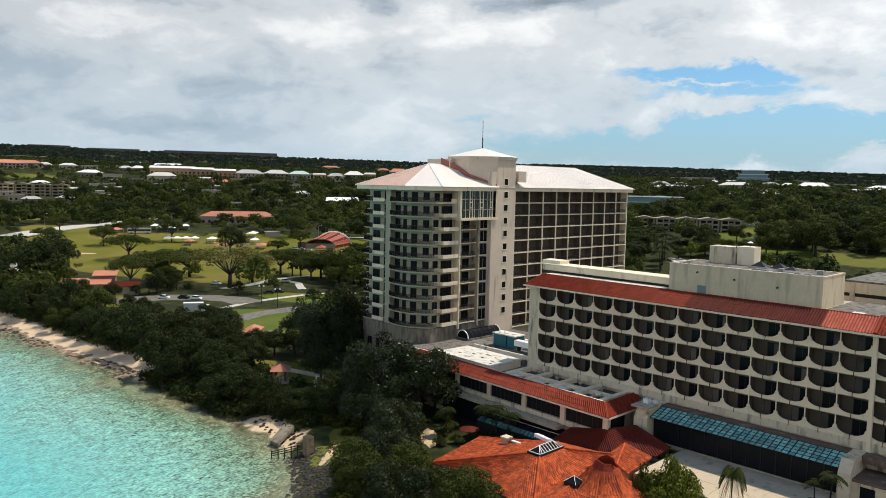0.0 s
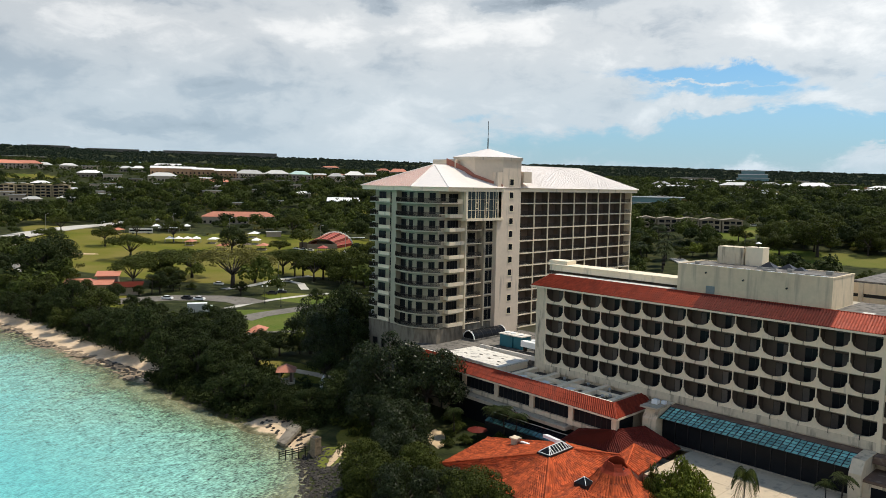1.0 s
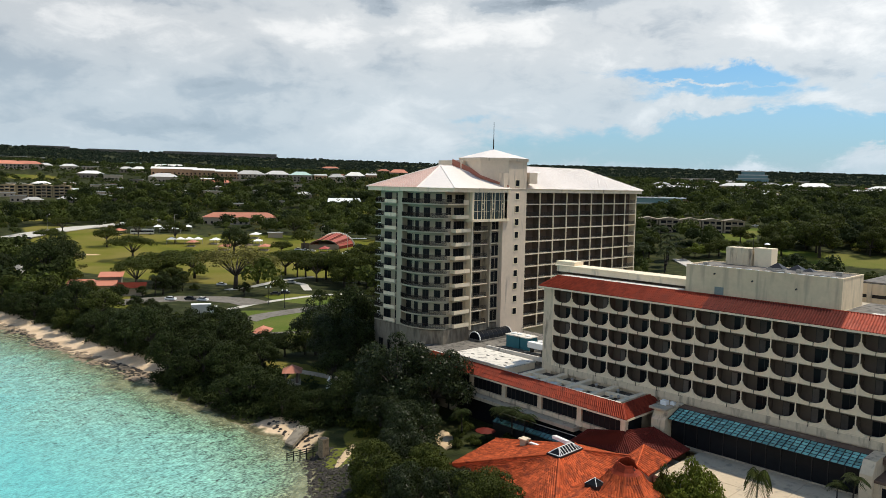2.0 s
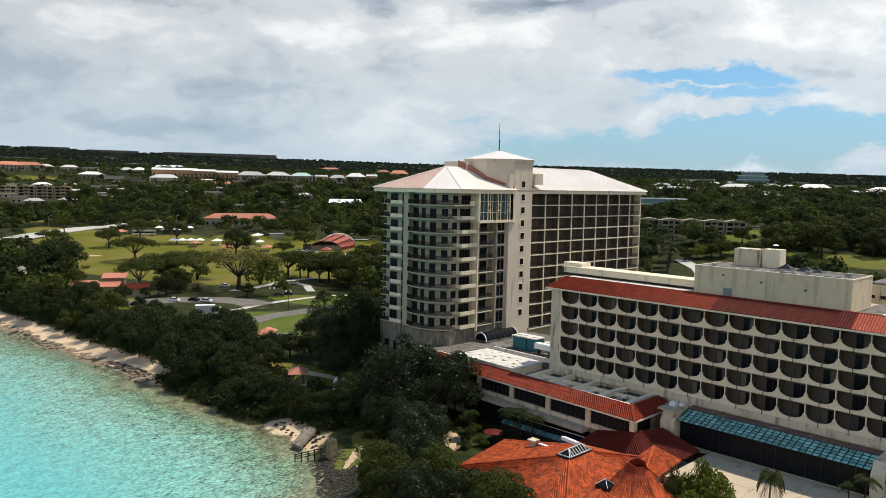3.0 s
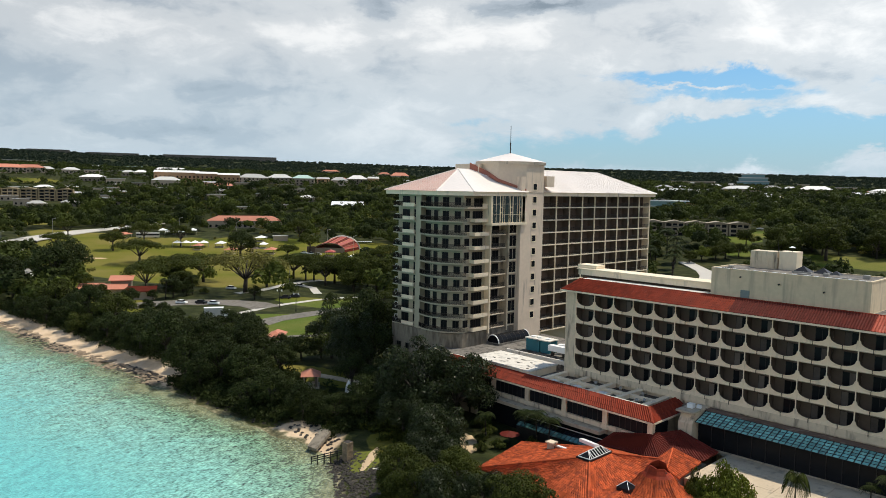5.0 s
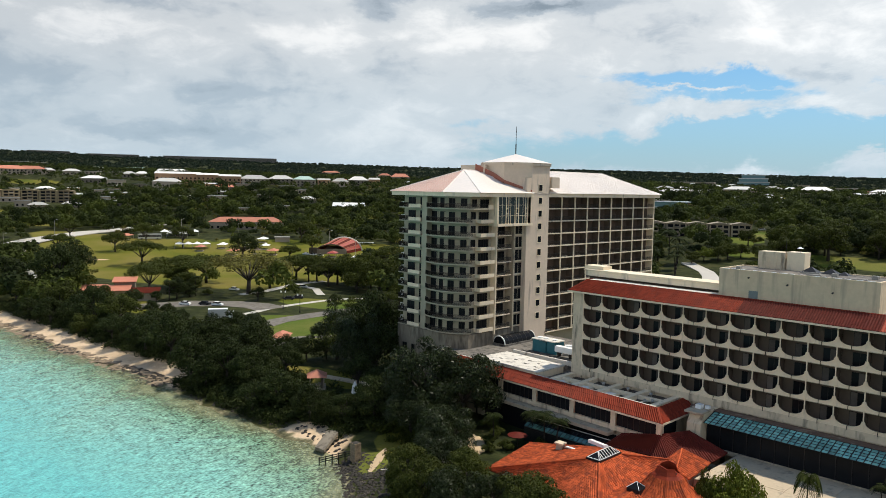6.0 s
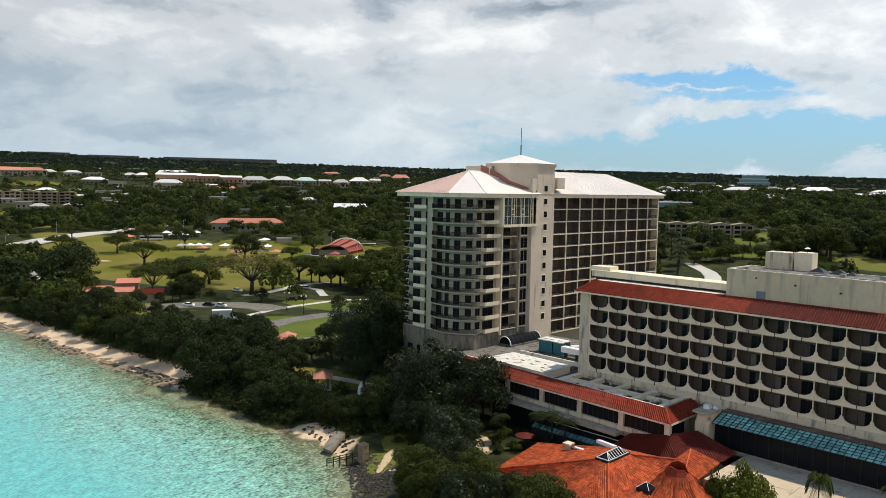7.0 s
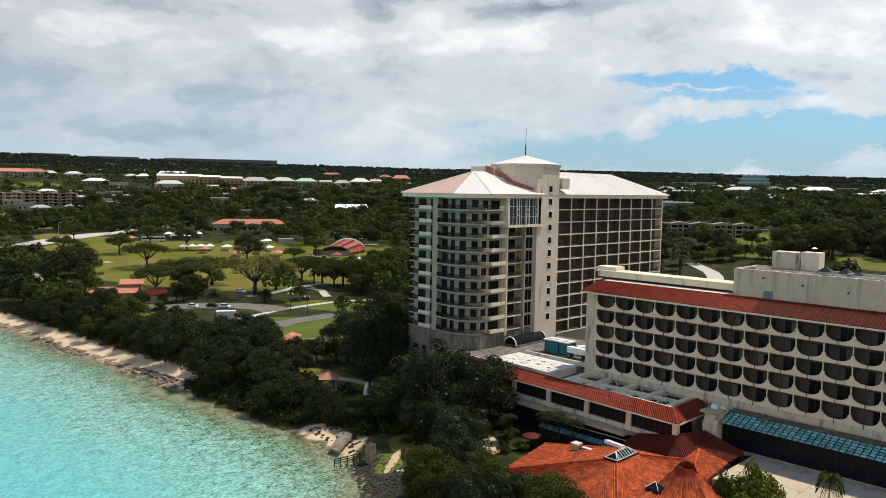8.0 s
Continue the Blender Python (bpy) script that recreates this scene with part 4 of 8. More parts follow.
    for x, y, a, b, c in ((37.5, 11, 1.4, 1.2, 1.0), (40.5, 11.4, 1.3, 1.1, 0.9), (42.6, 11, 0.9, 0.9, 0.6)):
        cl.add([(x - a, y - b, 38.2), (x + a, y - b, 38.2), (x + a, y + b, 38.2), (x - a, y + b, 38.2), (x, y, 38.2 + c)], [(0, 1, 4), (1, 2, 4), (2, 3, 4), (3, 0, 4)])
    part("roof_vent", cl, ["black_metal"], h, "row of dark pointed roof vents")
    return h


hotel_block()
# ---------------------------------------------------------------- tower
LEVEL, TOP = 3.15, 46.4


def rail_along(line, z, h, posts=True, step=0.28):
    """A balcony rail along plan points: two bars and thin uprights."""
    s = Solid()
    for (ax, ay), (bx, by) in zip(line[:-1], line[1:]):
        s.tube((ax, ay, z + h), (bx, by, z + h), 0.045, sides=4)
        s.tube((ax, ay, z + 0.12), (bx, by, z + 0.12), 0.03, sides=4)
        n = max(1, int(math.hypot(bx - ax, by - ay) / step))
        for i in range(n):
            x, y = ax + (bx - ax) * i / n, ay + (by - ay) * i / n
            s.tube((x, y, z), (x, y, z + h), 0.045, sides=3)
    return s


def window_mesh(name, w, h, panes=2, face="x", frame_mat="rail_metal", depth=0.1):
    """A glazed opening with frame and mullions; face x looks towards +X, face y towards -Y. Origin: lower near corner."""
    s = Solid()

    def bx(a0, a1, d0, d1, z0, z1, mi):
        nonlocal s
        if face == "x":
            s.box(d0, d1, a0, a1, z0, z1, mi)
        else:
            s.box(a0, a1, -d1, -d0, z0, z1, mi)
    bx(0, w, -depth, 0.0, 0, h, 0)
    pane = s.mesh(name, ["dark_glass"])
    s = Solid()
    t = 0.07
    for k in range(panes + 1):
        a = (w - t) * k / panes
        bx(a, a + t, 0.0, 0.05, 0, h, 0)
    bx(0, w, 0.0, 0.05, 0, t, 0), bx(0, w, 0.0, 0.05, h - t, h, 0)
    return pane, s.mesh("frame", [frame_mat])


def rep_win(name, meshes, parent, x, y, z):
    w_ = rep(name, meshes[0], parent, x, y, z)
    rep("frame", meshes[1], w_, x, y, z)
    return w_


def hotel_tower():
    h = thing("hotel_tower", "pale twelve-storey hotel tower with balconies and a pale hipped roof", "hotel tower", (-43, 40, 4))
    rng = random.Random(9)
    wall = Solid()
    # main body in plan, with the cut corner towards the lagoon
    plan = [(-54.0, 1.2), (-45.9, 1.2), (-38.3, 0.6), (-33.6, 3.0), (-33.6, 10.6), (-36.5, 10.6), (-36.5, 19.4), (-34.6, 19.4), (-34.6, 81.6), (-54.0, 81.6)]
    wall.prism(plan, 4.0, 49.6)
    part("wall", wall, ["paint_shade_toned"], h)
    part("corner_pier", Solid().box(-46.0, -44.2, -0.4, 1.4, 12, 49.4), ["paint_shade_toned"], h)
    part("base_wall", Solid().prism([(-54.2, -0.3), (-44, -0.8), (-36.8, -0.9), (-32.6, 2.2), (-32.2, 30), (-54.2, 30)], 3.5, 17.75), ["stained_base"], h)
    for x in (-52.0, -48.8, -43.2, -40.2):
        rep_win("base_window", window_mesh("base_window", 1.5, 2.6, 2, "y"), h, x, -0.62 if x < -45 else -0.92, 11.0)
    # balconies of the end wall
    slab_e = Solid().box(-53.6, -46.0, -0.9, 1.2, 0, 0.24).mesh("balcony_slab", ["paint_shade_toned"])
    para_e = Solid().box(-50.2, -46.0, -0.9, -0.74, 0.24, 1.0).mesh("parapet", ["paint"])
    rail_e = rail_along([(-53.6, 1.0), (-53.55, -0.85), (-50.2, -0.85)], 0.24, 1.05, step=0.15).mesh("railing", ["rail_metal"])
    door = window_mesh("balcony_door", 2.5, 2.3, 2, "y")
    win = window_mesh("window", 1.5, 1.9, 2, "y")
    side = Solid().box(-56.2, -54.0, 2.0, 7.0, 0, 0.22)
    side_rail = rail_along([(-54, 2.05), (-56.1, 2.05), (-56.1, 6.9), (-54, 6.9)], 0.22, 1.0, step=0.8)
    side_m, side_r = side.mesh("balcony_slab", ["white"]), side_rail.mesh("railing", ["white"])
    # round corner balcony
    curve = [(-44.2, -0.6), (-42.6, -1.35), (-40.6, -1.75), (-38.4, -1.75), (-36.2, -1.25), (-34.2, -0.2), (-32.7, 1.2), (-32.1, 2.6)]
    inner = [(-33.6, 3.0), (-38.3, 0.6), (-44.2, 1.2)]
    slab_c = Solid().prism(curve + inner, 0, 0.26).mesh("balcony_slab", ["paint_shade_toned"])
    lip_c = Solid().prism([(x, y) for x, y in curve] + [(x * 0.985 - 0.6, y + 0.22) for x, y in reversed(curve)], 0.26, 0.36).mesh("slab_lip", ["paint_shade_toned"])
    rail_c = rail_along(curve, 0.26, 1.05, step=0.15).mesh("railing", ["rail_metal"])
    ang = math.atan2(2.4, 4.7)
    # doors of the slanting corner wall
    slants = []
    for a0, a1, z1 in ((0.25, 1.75, 2.2), (3.1, 4.6, 2.2)):
        slant = Solid(), Solid()
        for t0, t1, mi, off in ((a0, a1, 0, 0.04), (a0, a0 + 0.08, 1, 0.08), ((a0 + a1) / 2, (a0 + a1) / 2 + 0.06, 1, 0.08), (a1 - 0.08, a1, 1, 0.08)):
            p = [(-38.3 + math.cos(ang) * t + math.sin(ang) * o, 0.6 + math.sin(ang) * t - math.cos(ang) * o) for t, o in ((t0, 0), (t0, off), (t1, off), (t1, 0))]
            slant[mi].prism(p, 0.5 if a0 > 3 else 0.05, z1)
        slants.append((slant[0].mesh("corner_window", ["dark_glass"]), slant[1].mesh("frame", ["rail_metal"])))
    door_c = window_mesh("balcony_door", 2.2, 2.25, 2, "y")
    # sunward face
    win_s = window_mesh("window", 1.5, 1.7, 2, "x")
    sill = Solid().box(0, 0.14, -0.1, 1.6, -0.12, 0).mesh("sill", ["paint"])
    ac = Solid().box(0, 0.5, 0.3, 1.2, -0.75, -0.2).mesh("vent_box", ["paint_grey"])
    win_b = window_mesh("balcony_door", 3.4, 1.9, 4, "x")
    box_b = Solid().box(-2.2, 0, 0, 4.9, 0, 0.2).box(-0.14, 0, 0, 4.9, 0.2, 0.85).box(-2.2, -0.14, 0, 0.14, 0.2, 0.85).box(-2.2, -0.14, 4.76, 4.9, 0.2, 0.85).mesh("balcony_box", ["paint"])
    rec = Solid().box(-2.4, 0, 0, 5.4, 0, 0.2).mesh("balcony_slab", ["paint"])
    rec_r = rail_along([(-0.08, 0.1), (-0.08, 5.3)], 0.2, 1.0, step=0.18).mesh("railing", ["rail_metal"])
    rec_w = window_mesh("balcony_door", 2.2, 2.2, 2, "x")
    pan = window_mesh("window_panel", 2.5, 2.6, 2, "x", frame_mat="concrete")
    for k in range(10):
        z = TOP - LEVEL * k
        rep("balcony_slab", slab_e, h, 0, 0, z - 0.1)
        rep("parapet", para_e, h, 0, 0, z - 0.1, "pale solid parapet")
        rep("railing", rail_e, h, 0, 0, z - 0.1)
        rep_win("balcony_door", door, h, -52.4, 1.12, z + 0.15)
        rep_win("window", win, h, -48.2, 1.12, z + 0.6)
        rep("balcony_slab", side_m, h, 0, 0, z)
        rep("railing", side_r, h, 0, 0, z, "white balcony rail")
        rep("balcony_slab", slab_c, h, 0, 0, z)
        rep("slab_lip", lip_c, h, 0, 0, z)
        rep("railing", rail_c, h, 0, 0, z)
        for sl in slants:
            rep_win("corner_window", sl, h, 0, 0, z + 0.26)
        rep_win("balcony_door", door_c, h, -43.9, 0.9, z + 0.28)
        rep_win("balcony_door", door_c, h, -40.9, 0.70, z + 0.28)
        if k:
            rep_win("window", win_s, h, -33.52, 3.35, z + 0.85)
            rep("sill", sill, h, -33.6, 3.35, z + 0.85)
            rep_win("balcony_door", win_b, h, -33.52, 5.9, z + 0.6)
            rep("balcony_box", box_b, h, -31.9, 5.0, z)
        else:
            rep_win("window", win_s, h, -33.52, 3.6, z + 0.6)
            rep_win("balcony_door", win_b, h, -33.52, 6.3, z + 0.4)
            part("balcony_slab", Solid().box(-33.6, -32.0, 2.6, 10.4, z, z + 0.26), ["paint"], h)
            part("railing", rail_along([(-32.1, 2.6), (-32.1, 7.6)], z + 0.26, 1.0), ["rail_metal"], h)
            part("parapet", Solid().box(-32.2, -32.04, 7.6, 10.4, z + 0.26, z + 1.1), ["paint"], h)
        if k > 1:
            rep("balcony_slab", rec, h, -32.2, 10.8, z)
            rep("railing", rec_r, h, -32.2, 10.8, z)
            rep_win("balcony_door", rec_w, h, -34.48, 13.9, z + 0.25)
            rep_win("window_panel", pan, h, -32.3, 17.5, z + 0.3)
            part("band", Solid().box(-36.5, -32.15, 17.3, 20.4, z, z + 0.26), ["paint"], h)
    part("fin", Solid().box(-36.5, -32.0, 10.4, 10.75, 17, 49.4), ["paint"], h)
    part("fin", Solid().box(-36.5, -32.1, 16.9, 17.25, 17, 43), ["concrete"], h)
    # added wall, set forward: a shallower recess catches more light
    part("recess_wall", Solid().box(-36.5, -34.6, 10.75, 16.9, 17, 42.5), ["concrete"], h, "beige wall behind balconies")
    # two-storey glazed lounge
    part("fin", Solid().box(-36.5, -30.9, 9.2, 9.58, 42.5, 49.4), ["paint"], h)
    lg = part("glazed_lounge", Solid().box(-36, -31.0, 9.6, 21.6, 43.1, 49.3), ["lounge_glass"], h, "two-storey bay of dark glass with pale mullions")
    part("lounge_floor", Solid().box(-36, -30.6, 9.3, 22.0, 42.5, 43.1), ["paint"], lg)
    mull = Solid()
    for y, t in ((9.5, 0.25), (12.3, 0.12), (13.2, 0.12), (15.9, 0.12), (16.8, 0.12), (19.3, 0.12), (20.2, 0.12), (21.4, 0.25)):
        mull.box(-31.0, -30.85, y, y + t, 43.1, 49.3)
    for k in range(7):
        mull.box(-31.0, -30.92, 11.0 + 1.5 * k, 11.06 + 1.5 * k, 43.1, 49.3)
    for z in (44.9, 47.4):
        mull.box(-31.0, -30.92, 9.6, 21.6, z, z + 0.07)
    for z in (45.3, 46.6):
        mull.box(-31.0, -30.88, 12.3, 13.3, z, z + 0.2).box(-31.0, -30.88, 15.9, 16.9, z, z + 0.2).box(-31.0, -30.88, 19.3, 20.3, z, z + 0.2)
    part("mullions", mull, ["paint"], lg)
    # stair core with small square windows
    core = part("stair_core", Solid().prism([(-36.5, 20.0), (-31.0, 20.0), (-31.0, 28.6), (-36.5, 28.6)], 14, 54.0), ["core_paint"], h, "plain beige stair shaft with small square windows")
    cw = window_mesh("stair_window", 1.35, 1.45, 1, "x")
    cs = Solid().box(0, 0.09, -0.16, 1.51, -0.16, 0).box(0, 0.09, -0.16, 1.51, 1.45, 1.61).box(0, 0.09, -0.16, 0, 0, 1.45).box(0, 0.09, 1.35, 1.51, 0, 1.45).mesh("window_surround", ["paint"])
    for k in range(-1, 10):
        w_ = rep("stair_window", cw[0], core, -30.97, 24.4, TOP - LEVEL * k + 1.35)
        rep("window_surround", cs, core, -31.0, 24.4, TOP - LEVEL * k + 1.35)
    # regular balcony grid of the long face
    nb, y0, y1 = 9, 30.2, 81.4
    bw = (y1 - y0) / nb
    part("end_wall", Solid().box(-34.6, -32.4, y1, y1 + 0.4, 12, 49.6), ["paint"], h)
    part("link_wall", Solid().box(-34.6, -32.4, 28.6, y0, 14, 49.6), ["paint"], h)
    slab_g = Solid().box(-34.6, -32.35, 0, bw, -0.13, 0.13).mesh("balcony_slab", ["paint"])
    # cream front edge only; the inner fin has its shade painted in
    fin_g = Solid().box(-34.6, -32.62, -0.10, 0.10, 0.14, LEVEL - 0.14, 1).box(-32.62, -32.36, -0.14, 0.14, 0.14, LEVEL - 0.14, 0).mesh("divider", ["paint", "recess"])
    rail_g = rail_along([(-32.5, 0.2), (-32.5, bw - 0.2)], 0.14, 1.0, step=0.28).mesh("railing", ["rail_metal"])
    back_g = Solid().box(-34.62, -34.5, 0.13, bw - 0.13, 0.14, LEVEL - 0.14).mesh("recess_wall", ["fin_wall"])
    door_g = window_mesh("balcony_door", 2.3, 2.3, 2, "x")
    for k in range(0, 11):
        z = TOP - LEVEL * k
        for i in range(nb):
            y = y0 + i * bw
            rep("balcony_slab", slab_g, h, 0, y, z)
            rep("divider", fin_g, h, 0, y, z)
            rep("railing", rail_g, h, 0, y, z)
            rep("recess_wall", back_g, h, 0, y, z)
            rep_win("balcony_door", door_g, h, -34.45, y + 0.5, z + 0.15)
    # eaves and roofs
    ev = [(-55.6, -1.6), (-37.2, -1.9), (-30.9, 3.2), (-30.6, 22.2), (-43, 22.2), (-55.6, 22.2)]
    part("eave", Solid().prism(ev, 49.3, 50.25), ["paint"], h, "deep cream eave fascia")
    part("eave", Solid().prism([(-55.6, 22.2), (-34.0, 22.2), (-34, 27.5), (-31.2, 27.5), (-31.2, 82.6), (-55.6, 82.6)], 49.35, 50.3), ["paint"], h, "deep cream eave fascia")
    rz, r0, r1 = 55.6, 10.4, 14.2
    R1, R2 = (-43.0, r0, rz), (-43.0, r1, rz)
    e = [(x, y, 50.26) for x, y in ((-55.9, -1.9), (-37.3, -2.2), (-30.6, 3.1), (-30.3, 22.0), (-55.9, 22.0))]

    roof = part("hipped_roof", Solid().add(e + [R1, R2], [(1, 2, 5), (2, 3, 6, 5), (3, 4, 6), (4, 0, 5, 6)]), ["tower_roof"], h, "pink hipped metal roof, sun glare whitened into its colour")
    part("roof_slope", Solid().add([e[0], e[1], R1], [(0, 1, 2)]), ["tower_pink"], roof, "pink streaked roof slope, toned as less lit")
    e2 = [(x, y, 50.31) for x, y in ((-55.9, 22.2), (-30.9, 22.2), (-30.9, 82.9), (-55.9, 82.9))]
    q1, q2 = (-43.2, 34.0, 56.2), (-43.2, 69.5, 56.2)
    part("hipped_roof", Solid().add(e2 + [q1, q2], [(0, 1, 4), (1, 2, 5, 4), (2, 3, 5), (3, 0, 4, 5)]), ["tower_roof"], h, "pink hipped metal roof, sun glare whitened into its colour")
    # seams of the metal sheets
    sm = Solid()
    for i in range(1, 30):
        u = i / 30
        a = Vector(e[0]).lerp(Vector(e[1]), u)
        peak = (R1[0] - e[0][0]) / (e[1][0] - e[0][0])
        t = 0.98 * min(u / peak, (1 - u) / (1 - peak))
        b = a.lerp(Vector((a.x, R1[1], rz)), t)
        sm.tube(a + Vector((0, 0, 0.02)), b + Vector((0, 0, 0.02)), 0.035, sides=3)
    for i in range(1, 100):
        y = 22.2 + (82.9 - 22.2) * i / 100
        t = min(1.0, (y - 22.2) / 11.8, (82.9 - y) / 13.4)
        sm.tube((-30.9, y, 50.33), (-30.9 - 12.3 * t, y, 50.33 + 5.89 * t), 0.035, sides=3)
    part("roof_seams", sm, ["tower_roof"], h, kind="stuff")
    for a, b in ((e[0], R1), (e[1], R1), (e[2], R1), (e[3], R2), (R1, R2), (e2[2], q2), (q1, q2)):
        part("ridge_cap", Solid().tube(a, b, 0.16, sides=5), ["tower_roof"], h)
    # lift drum above the core
    drum = Solid()
    c, r = (-39.2, 25.1), 8.9
    octo = [(c[0] + r * math.cos(radians(22.5 + 45 * i)), c[1] + r * math.sin(radians(22.5 + 45 * i))) for i in range(8)]
    drum.prism(octo, 50.3, 56.9)
    d = part("drum", drum, ["core_paint"], h, "eight-sided beige lift house above the roof")
    octo2 = [(c[0] + (r + 0.35) * math.cos(radians(22.5 + 45 * i)), c[1] + (r + 0.35) * math.sin(radians(22.5 + 45 * i))) for i in range(8)]
    part("cornice", Solid().prism(octo2, 56.9, 57.6), ["core_paint"], d)
    octo3 = [(c[0] + (r + 0.5) * math.cos(radians(22.5 + 45 * i)), c[1] + (r + 0.5) * math.sin(radians(22.5 + 45 * i)), 57.62) for i in range(8)]
    part("drum_roof", Solid().add(octo3 + [(c[0], c[1], 60.0)], [(i, (i + 1) % 8, 8) for i in range(8)]), ["tower_roof"], d)
    part("side_house", Solid().box(-49, -41, 15.5, 22, 50.3, 57.0), ["core_paint"], h)
    part("louvre", Solid().box(-40.98, -40.9, 18.2, 19.2, 54.2, 56.2), ["recess"], h)
    part("side_box", Solid().box(-34.5, -30.6, 29.2, 32.2, 51.6, 54.3), ["core_paint"], h)
    # dark red strip where the lift house meets the front roof
    line = [(-43.0, 14.35, 55.75), (-38.9, 16.75, 53.95), (-35.75, 16.75, 52.65), (-30.85, 21.6, 50.6)]
    for k, (p, q) in enumerate(zip(line[:-1], line[1:])):
        out = Vector((q[1] - p[1], p[0] - q[0], 0)).normalized() * (-0.12 if k == 0 else 0.12)
        lift = 1.5 - 0.35 * k
        a, b = Vector(p) + out, Vector(q) + out
        part("roof_curb", Solid().sheet([a, b, b + Vector((0, 0, lift - 0.35)), a + Vector((0, 0, lift))], 0.25), ["tower_red"], h, "dark red strip along the lift house")
    mx_, my_ = c
    part("mast", Solid().tube((mx_, my_, 59.5), (mx_, my_, 62.5), 0.14).tube((mx_, my_, 62.5), (mx_, my_, 66.8), 0.07), ["rail_metal"], h, "slim dark lightning mast")
    return h


hotel_tower()
# ---------------------------------------------------------------- podium, low wing, glass gallery, terrace
def tiled_slope(parent, a, b, c, d, pitch_step, rad, material, name="tile_ribs"):
    """Barrel tiles on the slope a-b (eave) to d-c (top)."""
    return part(name, Solid().tiles(a, b, c, d, pitch_step * 1.15, 1.0, rad * 1.4), [material], parent, kind="stuff")


def podium():
    p = thing("podium_wing", "low hotel wing with red tiled eaves and worn grey roof", "hotel wing", (0, -4, 4))
    front_l, front_r = (-31.0, -7.4), (23.0, -10.3)
    plan = [front_l, front_r, (23.0, 0.0), (-2.3, 0.0), (-2.3, 30), (-36.0, 30), (-36.0, -4.6)]
    part("wall", Solid().prism(plan, 3.5, 13.75), ["concrete"], p)
    # the roof proper ends where the sunken frame of the front part begins
    part("roof_deck", Solid().prism([front_l, (-2.3, -8.94), (-2.3, 30), (-36.0, 30), (-36.0, -4.6)], 13.75, 14.55), ["roof_grey"], p, "worn grey flat roof with dark stains")
    part("frame_floor", Solid().prism([(-2.3, -7.1), (21.2, -8.35), (21.2, 0.0), (-2.3, 0.0)], 13.75, 14.75), ["frame_deck"], p, "brown stained deck inside the roof frame")
    # upper window band set between piers under the eave
    def on_front(t, off=0.0):
        v = Vector((front_r[0] - front_l[0], front_r[1] - front_l[1]))
        nrm = Vector((v.y, -v.x)).normalized()
        q = Vector(front_l) + v * t + nrm * off
        return (q.x, q.y)
    for k in range(6):
        t0, t1 = k / 6 + 0.010, (k + 1) / 6 - 0.010
        g = Solid().prism([on_front(t0, 0.04), on_front(t1, 0.04), on_front(t1, -0.1), on_front(t0, -0.1)][::-1][::-1], 11.0, 13.3)
        w_ = part("window_band", g, ["dark_glass"], p, "long dark window band")
        fr = Solid()
        for j in range(8):
            tt = t0 + (t1 - t0 - 0.002) * j / 7
            fr.prism([on_front(tt, 0.10), on_front(tt + 0.002, 0.10), on_front(tt + 0.002, 0.02), on_front(tt, 0.02)], 11.0, 13.3)
        part("mullions", fr, ["rail_metal"], w_)
        part("pier", Solid().prism([on_front(t1 + 0.001, 0.45), on_front(t1 + 0.019, 0.45), on_front(t1 + 0.019, -0.1), on_front(t1 + 0.001, -0.1)], 10.1, 13.6), ["paint_grey"], p)
    part("sill_band", Solid().prism([on_front(0, 0.5), on_front(1, 0.5), on_front(1, -0.1), on_front(0, -0.1)], 10.2, 10.95), ["paint_grey"], p)
    part("ledge", Solid().prism([on_front(0, 2.3), on_front(0.84, 2.3), on_front(0.84, -0.1), on_front(0, -0.1)], 9.5, 10.1), ["concrete"], p, "broad stained concrete ledge")
    lowg = Solid().prism([on_front(0.25, 0.05), on_front(0.98, 0.05), on_front(0.98, -0.1), on_front(0.25, -0.1)], 4.2, 9.2)
    part("ground_glazing", lowg, ["dark_glass"], p, "dark ground-floor glazing")
    part("return_window", Solid().box(22.9, 23.08, -9.6, -5.2, 11.0, 13.3), ["dark_glass"], p)
    part("return_pier", Solid().box(22.5, 23.3, -10.8, -9.7, 8.5, 13.6), ["paint"], p)
    # tiled eaves with fascia
    zl, zt = 13.8, 15.4
    A, B = (*on_front(0.055, 1.1), zl), (*on_front(1.017, 1.1), zl)
    D, Cc = (*on_front(0.075, -1.4), zt), (*on_front(0.972, -1.4), zt)
    E1, E2 = (23.9, 2.0, zl), (21.5, 2.0, zt)
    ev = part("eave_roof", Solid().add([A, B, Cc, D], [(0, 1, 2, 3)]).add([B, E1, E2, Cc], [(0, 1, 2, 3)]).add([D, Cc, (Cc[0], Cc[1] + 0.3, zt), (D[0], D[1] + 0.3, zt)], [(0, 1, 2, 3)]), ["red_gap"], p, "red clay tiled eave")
    tiled_slope(p, A, B, Cc, D, 0.38, 0.12, "red_tile")
    tiled_slope(p, B, E1, E2, Cc, 0.38, 0.12, "red_tile")
    fs = Solid().prism([on_front(0.055, 1.18), on_front(1.018, 1.18), on_front(1.018, 0.0), on_front(0.055, 0.0)], zl - 0.3, zl - 0.02)
    fs.box(23.0, 24.0, -11.2, 0.0, zl - 0.3, zl - 0.02)
    part("fascia", fs, ["paint"], p)
    hc = Solid().tube(B, Cc, 0.16).tube(D, Cc, 0.12).tube(Cc, E2, 0.12)
    part("hip_cap", hc, ["red_tile"], p)
